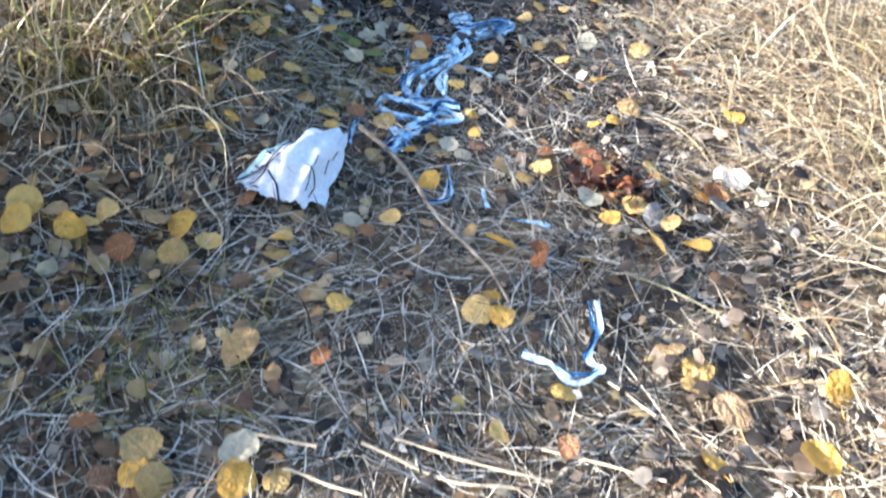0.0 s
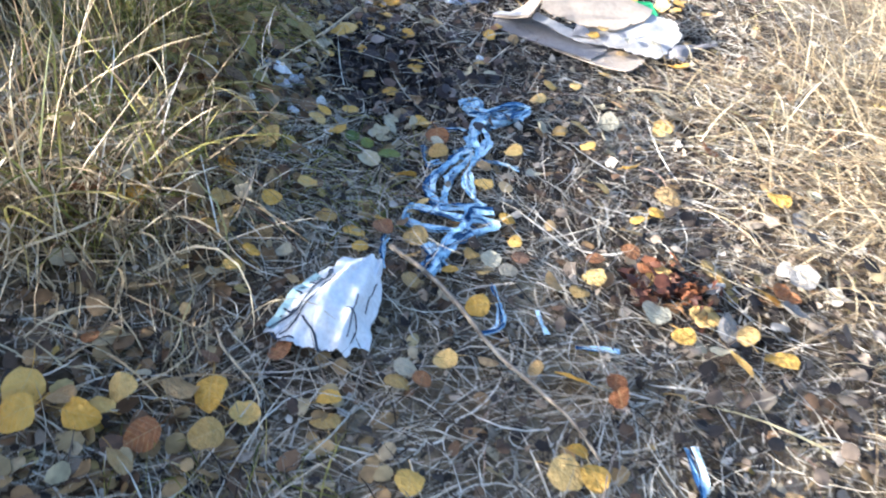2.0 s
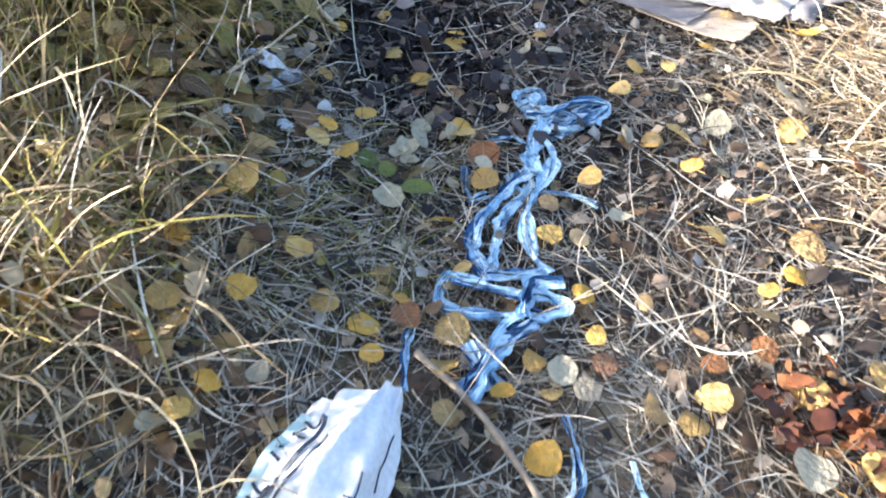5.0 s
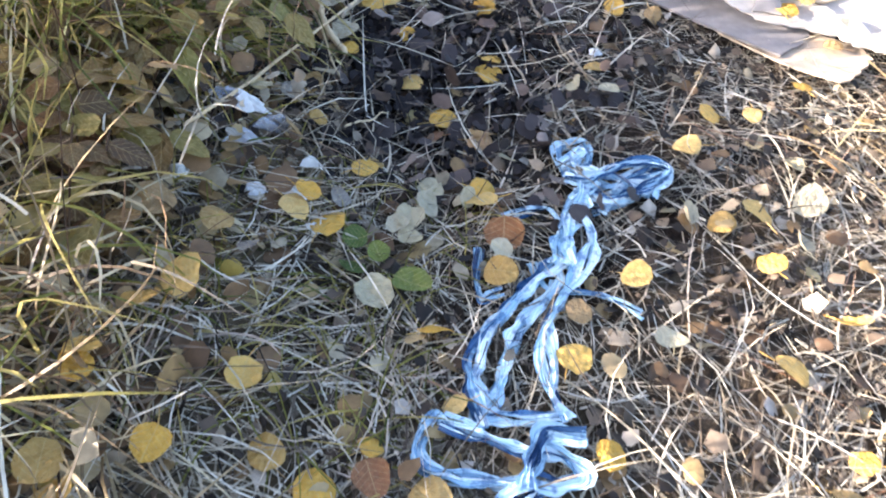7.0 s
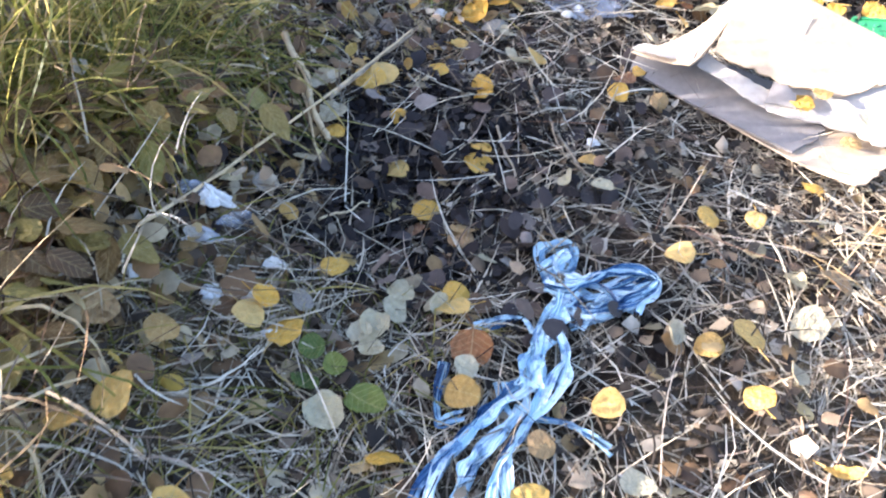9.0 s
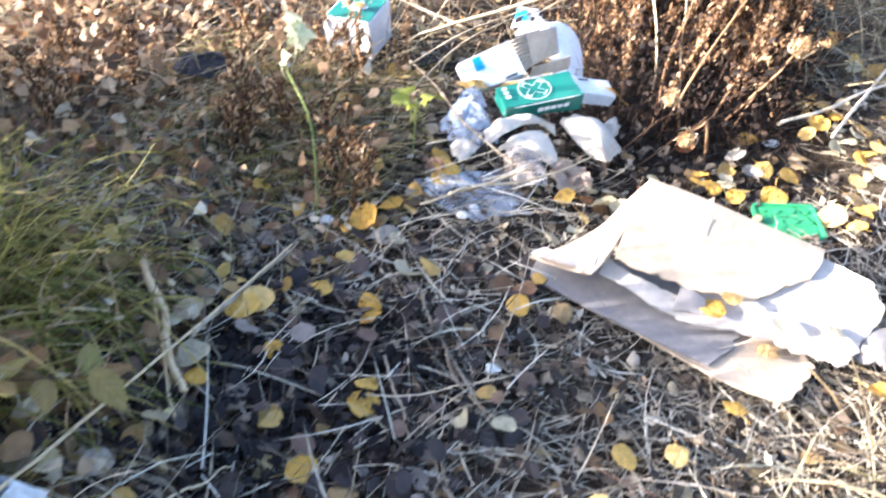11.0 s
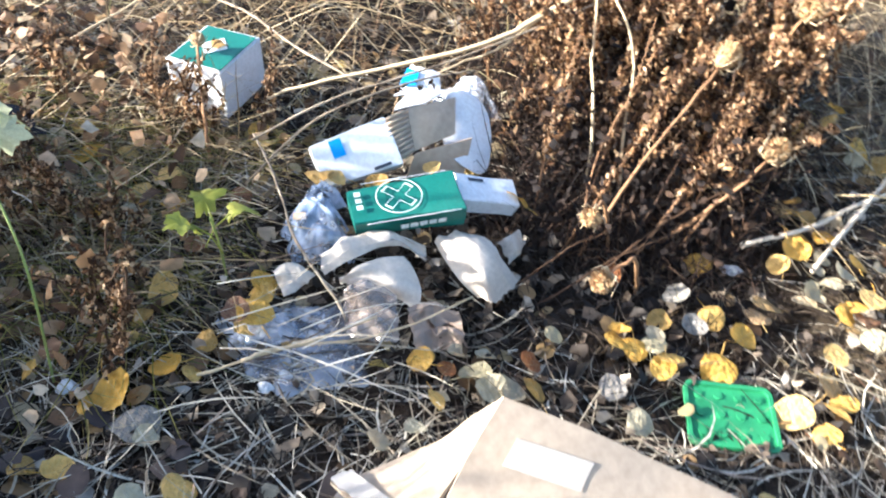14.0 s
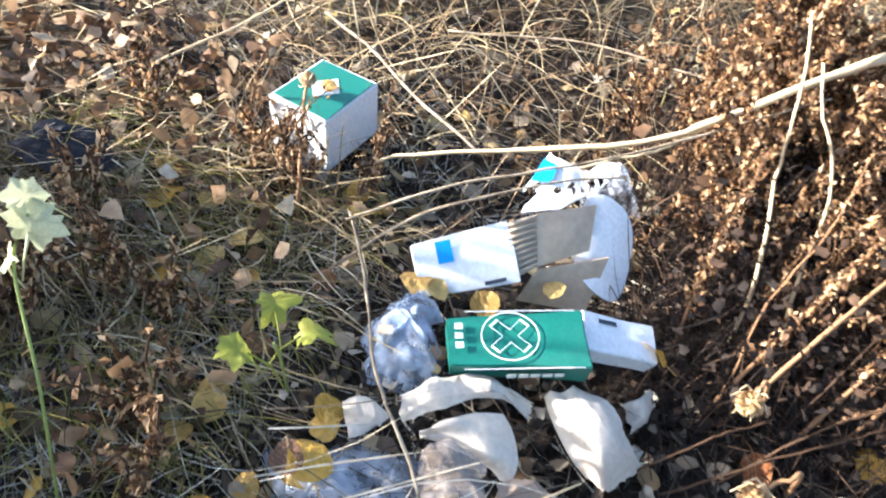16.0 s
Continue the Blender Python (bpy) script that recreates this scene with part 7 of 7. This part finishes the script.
def lobed(name, at, r, seed, material, tilt=(20, 10, 0)):
    """A lobed, crinkled leaf with a folded midrib."""
    rnd = random.Random(seed)
    n = 36
    verts, faces = [Vector((0, 0, 0))], []
    lobes = [rnd.uniform(0.75, 1.1) for _ in range(6)]
    for ring in (0.5, 1.0):
        for k in range(n):
            t = 2 * math.pi * k / n
            rr = ring * r * lobes[int(k / 6)] * (0.78 + ring * (0.12 * math.cos(6 * t + 3.14) + 0.07 * math.cos(12 * t) + rnd.uniform(-0.06, 0.06)))
            verts.append(Vector((rr * math.sin(t), rr * math.cos(t), 0.35 * abs(rr * math.sin(t)) - 0.5 * rr * rr / r * (1 + 0.8 * math.sin(t * 2 + seed)) + rnd.uniform(-0.09, 0.09) * r * ring)))
    for k in range(n):
        j = (k + 1) % n
        faces += [(0, 1 + k, 1 + j), (1 + k, 1 + n + k, 1 + n + j, 1 + j)]
    v, f = tube([Vector((0, -0.3 * r, 0.002)), Vector((0.1 * r, -1.2 * r, -0.2 * r)), Vector((0.2 * r, -2 * r, -0.9 * r))], [0.0016, 0.0014, 0.0012], 4)
    b = len(verts)
    verts += v
    faces += [tuple(i + b for i in q) for q in f]
    me = mesh_of(name, verts, faces, material, True)
    me.transform(pose(*at, *tilt))
    return me


plant = thing("tall_weed", "tall green weed stem with pale sunlit leaves", "weed")
v, f = tube(spline([resting(-0.451, 2.861), Vector((-0.465, 2.89, 0.1)), Vector((-0.53, 2.945, 0.2)), Vector((-0.51, 2.96, 0.27))], 14), [0.002] * 14, 6)
part("stem", mesh_of("stem", v, f, M_STEM, True), plant)
part("leaf", lobed("leaf", (-0.506, 2.96, 0.262), 0.036, 1, M_PALELEAF, (60, 20, 30)), plant, "pale sunlit lobed leaf")
part("leaf", lobed("leaf", (-0.518, 2.968, 0.285), 0.026, 5, M_PALELEAF, (40, -30, 100)), plant, "small pale sunlit leaf")
part("leaf", lobed("leaf", (-0.535, 2.945, 0.21), 0.022, 6, M_PALELEAF, (75, 10, -70)), plant, "small pale sunlit leaf")
for k, (x, y, z, r, tilt) in enumerate([(1.120, 3.552, 0.03, 0.06, (35, -20, 60)), (1.296, 3.967, 0.09, 0.065, (50, -25, 20)), (1.263, 3.857, 0.04, 0.04, (40, -30, 110))]):
    dead = thing("dead_broad_leaf", "large pale sunlit dead leaf in golden grass", "leaf", group="dead broad leaves")
    part("blade", lobed("blade", (x, y, z), r, 20 + k, M_STRAWLEAF, tilt), dead)
    v, f = tube(spline([resting(x + 0.03, y + 0.02), Vector((x + 0.02, y + 0.01, 0.5 * z)), Vector((x, y, z))], 8), [0.002] * 8, 5)
    part("stalk", mesh_of("stalk", v, f, M_STALK, True), dead)
straw(460, 1.133, 1.563, 3.717, 4.087, None, (0.08, 0.24), (0.002, 0.005), (0.7, 0.4), M_GOLD, "golden_clump", "clump of sunlit golden grass beside crossed sticks", droop=0.3, segs=6, swerve=0.9)
seedling = thing("lobed_weed", "young weed with lobed yellow-green leaves", "weed")
v, f = tube(spline([resting(-0.3, 3.14), Vector((-0.29, 3.1, 0.03)), Vector((-0.285, 3.07, 0.1))], 8), [0.0022] * 8, 5)
part("stem", mesh_of("stem", v, f, M_STEM, True), seedling)
part("leaf", lobed("leaf", (-0.262, 3.115, 0.086), 0.034, 2, M_LIME, (20, -15, -60)), seedling)
part("leaf", lobed("leaf", (-0.309, 3.03, 0.112), 0.038, 3, M_LIME, (25, 10, 120)), seedling)
part("leaf", lobed("leaf", (-0.335, 3.15, 0.075), 0.036, 8, M_LIME, (15, 5, 40)), seedling)
for k, (a, b) in enumerate([((0.3, 3.3, -0.09), (0.62, 3.5, 0.14)), ((0.22, 3.24, -0.1), (0.5, 3.42, 0.04)), ((0.16, 3.22, -0.09), (0.34, 3.36, 0.03))]):
    a, b = Vector(a), Vector(b)
    stick("dead_stalk", [a, a.lerp(b, 0.5) + Vector((0.02 * math.sin(3 * k), 0.02 * math.cos(2 * k), 0.03)), b], 0.0034, 0.002, M_WEED, "thin brown dead stem leaning out of the dried weeds", "stalk", seed=90 + k, wobble=0.006)

# thick pale reeds trodden flat across the path
for k, line in enumerate([
    [(-0.174, 0.589), (-0.054, 0.568)],
    [(-0.071, 0.653), (0.071, 0.616), (0.172, 0.627)],
    [(-0.023, 0.673), (0.154, 0.648), (0.224, 0.653)],
    [(0.206, 0.705), (0.400, 0.682)],
    [(-0.240, 0.640), (-0.134, 0.630)],
    [(0.321, 0.865), (0.394, 0.803)],
]):
    pts = [q + Vector((0, 0.0012 * math.sin(0.6 * i + 2 * k), 0.0015 * math.sin(0.8 * i + k))) for i, q in enumerate(spline([resting(x, y, 0.022 + 0.006 * (i % 2)) for i, (x, y) in enumerate(line)], 12))]
    v, f = [], []
    for i, q in enumerate(pts):
        d = (pts[min(i + 1, 11)] - pts[max(i - 1, 0)]).normalized()
        side = d.cross(Vector((0, 0, 1))).normalized() * (0.003 + 0.0008 * math.sin(2.1 * i + k))
        v += [q - side, q + Vector((0, 0, 0.0022)), q + side, q - Vector((0, 0, 0.0016))]
    f = [(4 * i + c, 4 * i + (c + 1) % 4, 4 * i + 4 + (c + 1) % 4, 4 * i + 4 + c) for i in range(11) for c in range(4)] + [(3, 2, 1, 0), (44, 45, 46, 47)]
    tagged(new("flat_reed", mesh_of("flat_reed", v, f, M_STALK)), "pale dry reed trodden flat on the path", "reed", "flat reeds")

# forked dry twigs on the dug earth
stick("dry_twig", [resting(-0.665, 2.565, 0.050), resting(-0.565, 2.383, 0.055), resting(-0.491, 2.267, 0.040)], 0.0048, 0.0036, M_STALK, "pale grey dry twig lying on black earth", "twig", seed=71, wobble=0.003)
for k, (x, y, r) in enumerate([(-0.611, 2.058, 0.030), (-0.577, 2.060, 0.026), (-0.564, 1.986, 0.022), (-0.537, 2.029, 0.018), (-0.463, 2.002, 0.014), (-0.525, 2.051, 0.020), (-0.800, 1.886, 0.016)]):
    o = [(x + r * math.cos(a) * (1 + 0.35 * math.sin(3 * a + k)), y + 0.75 * r * math.sin(a + 0.4 * k)) for a in np.linspace(0, 5.6, 8)]
    tagged(new("film_scrap", crumpled("film_scrap", o, M_BAG if k % 3 == 1 else M_CLEAR, 0.022, 0.045, 160 + k, 0.03, 5, 22, 0.12, 70.0)), "crumpled silvery scrap of clear film on the bank", "plastic scrap", "film scraps")
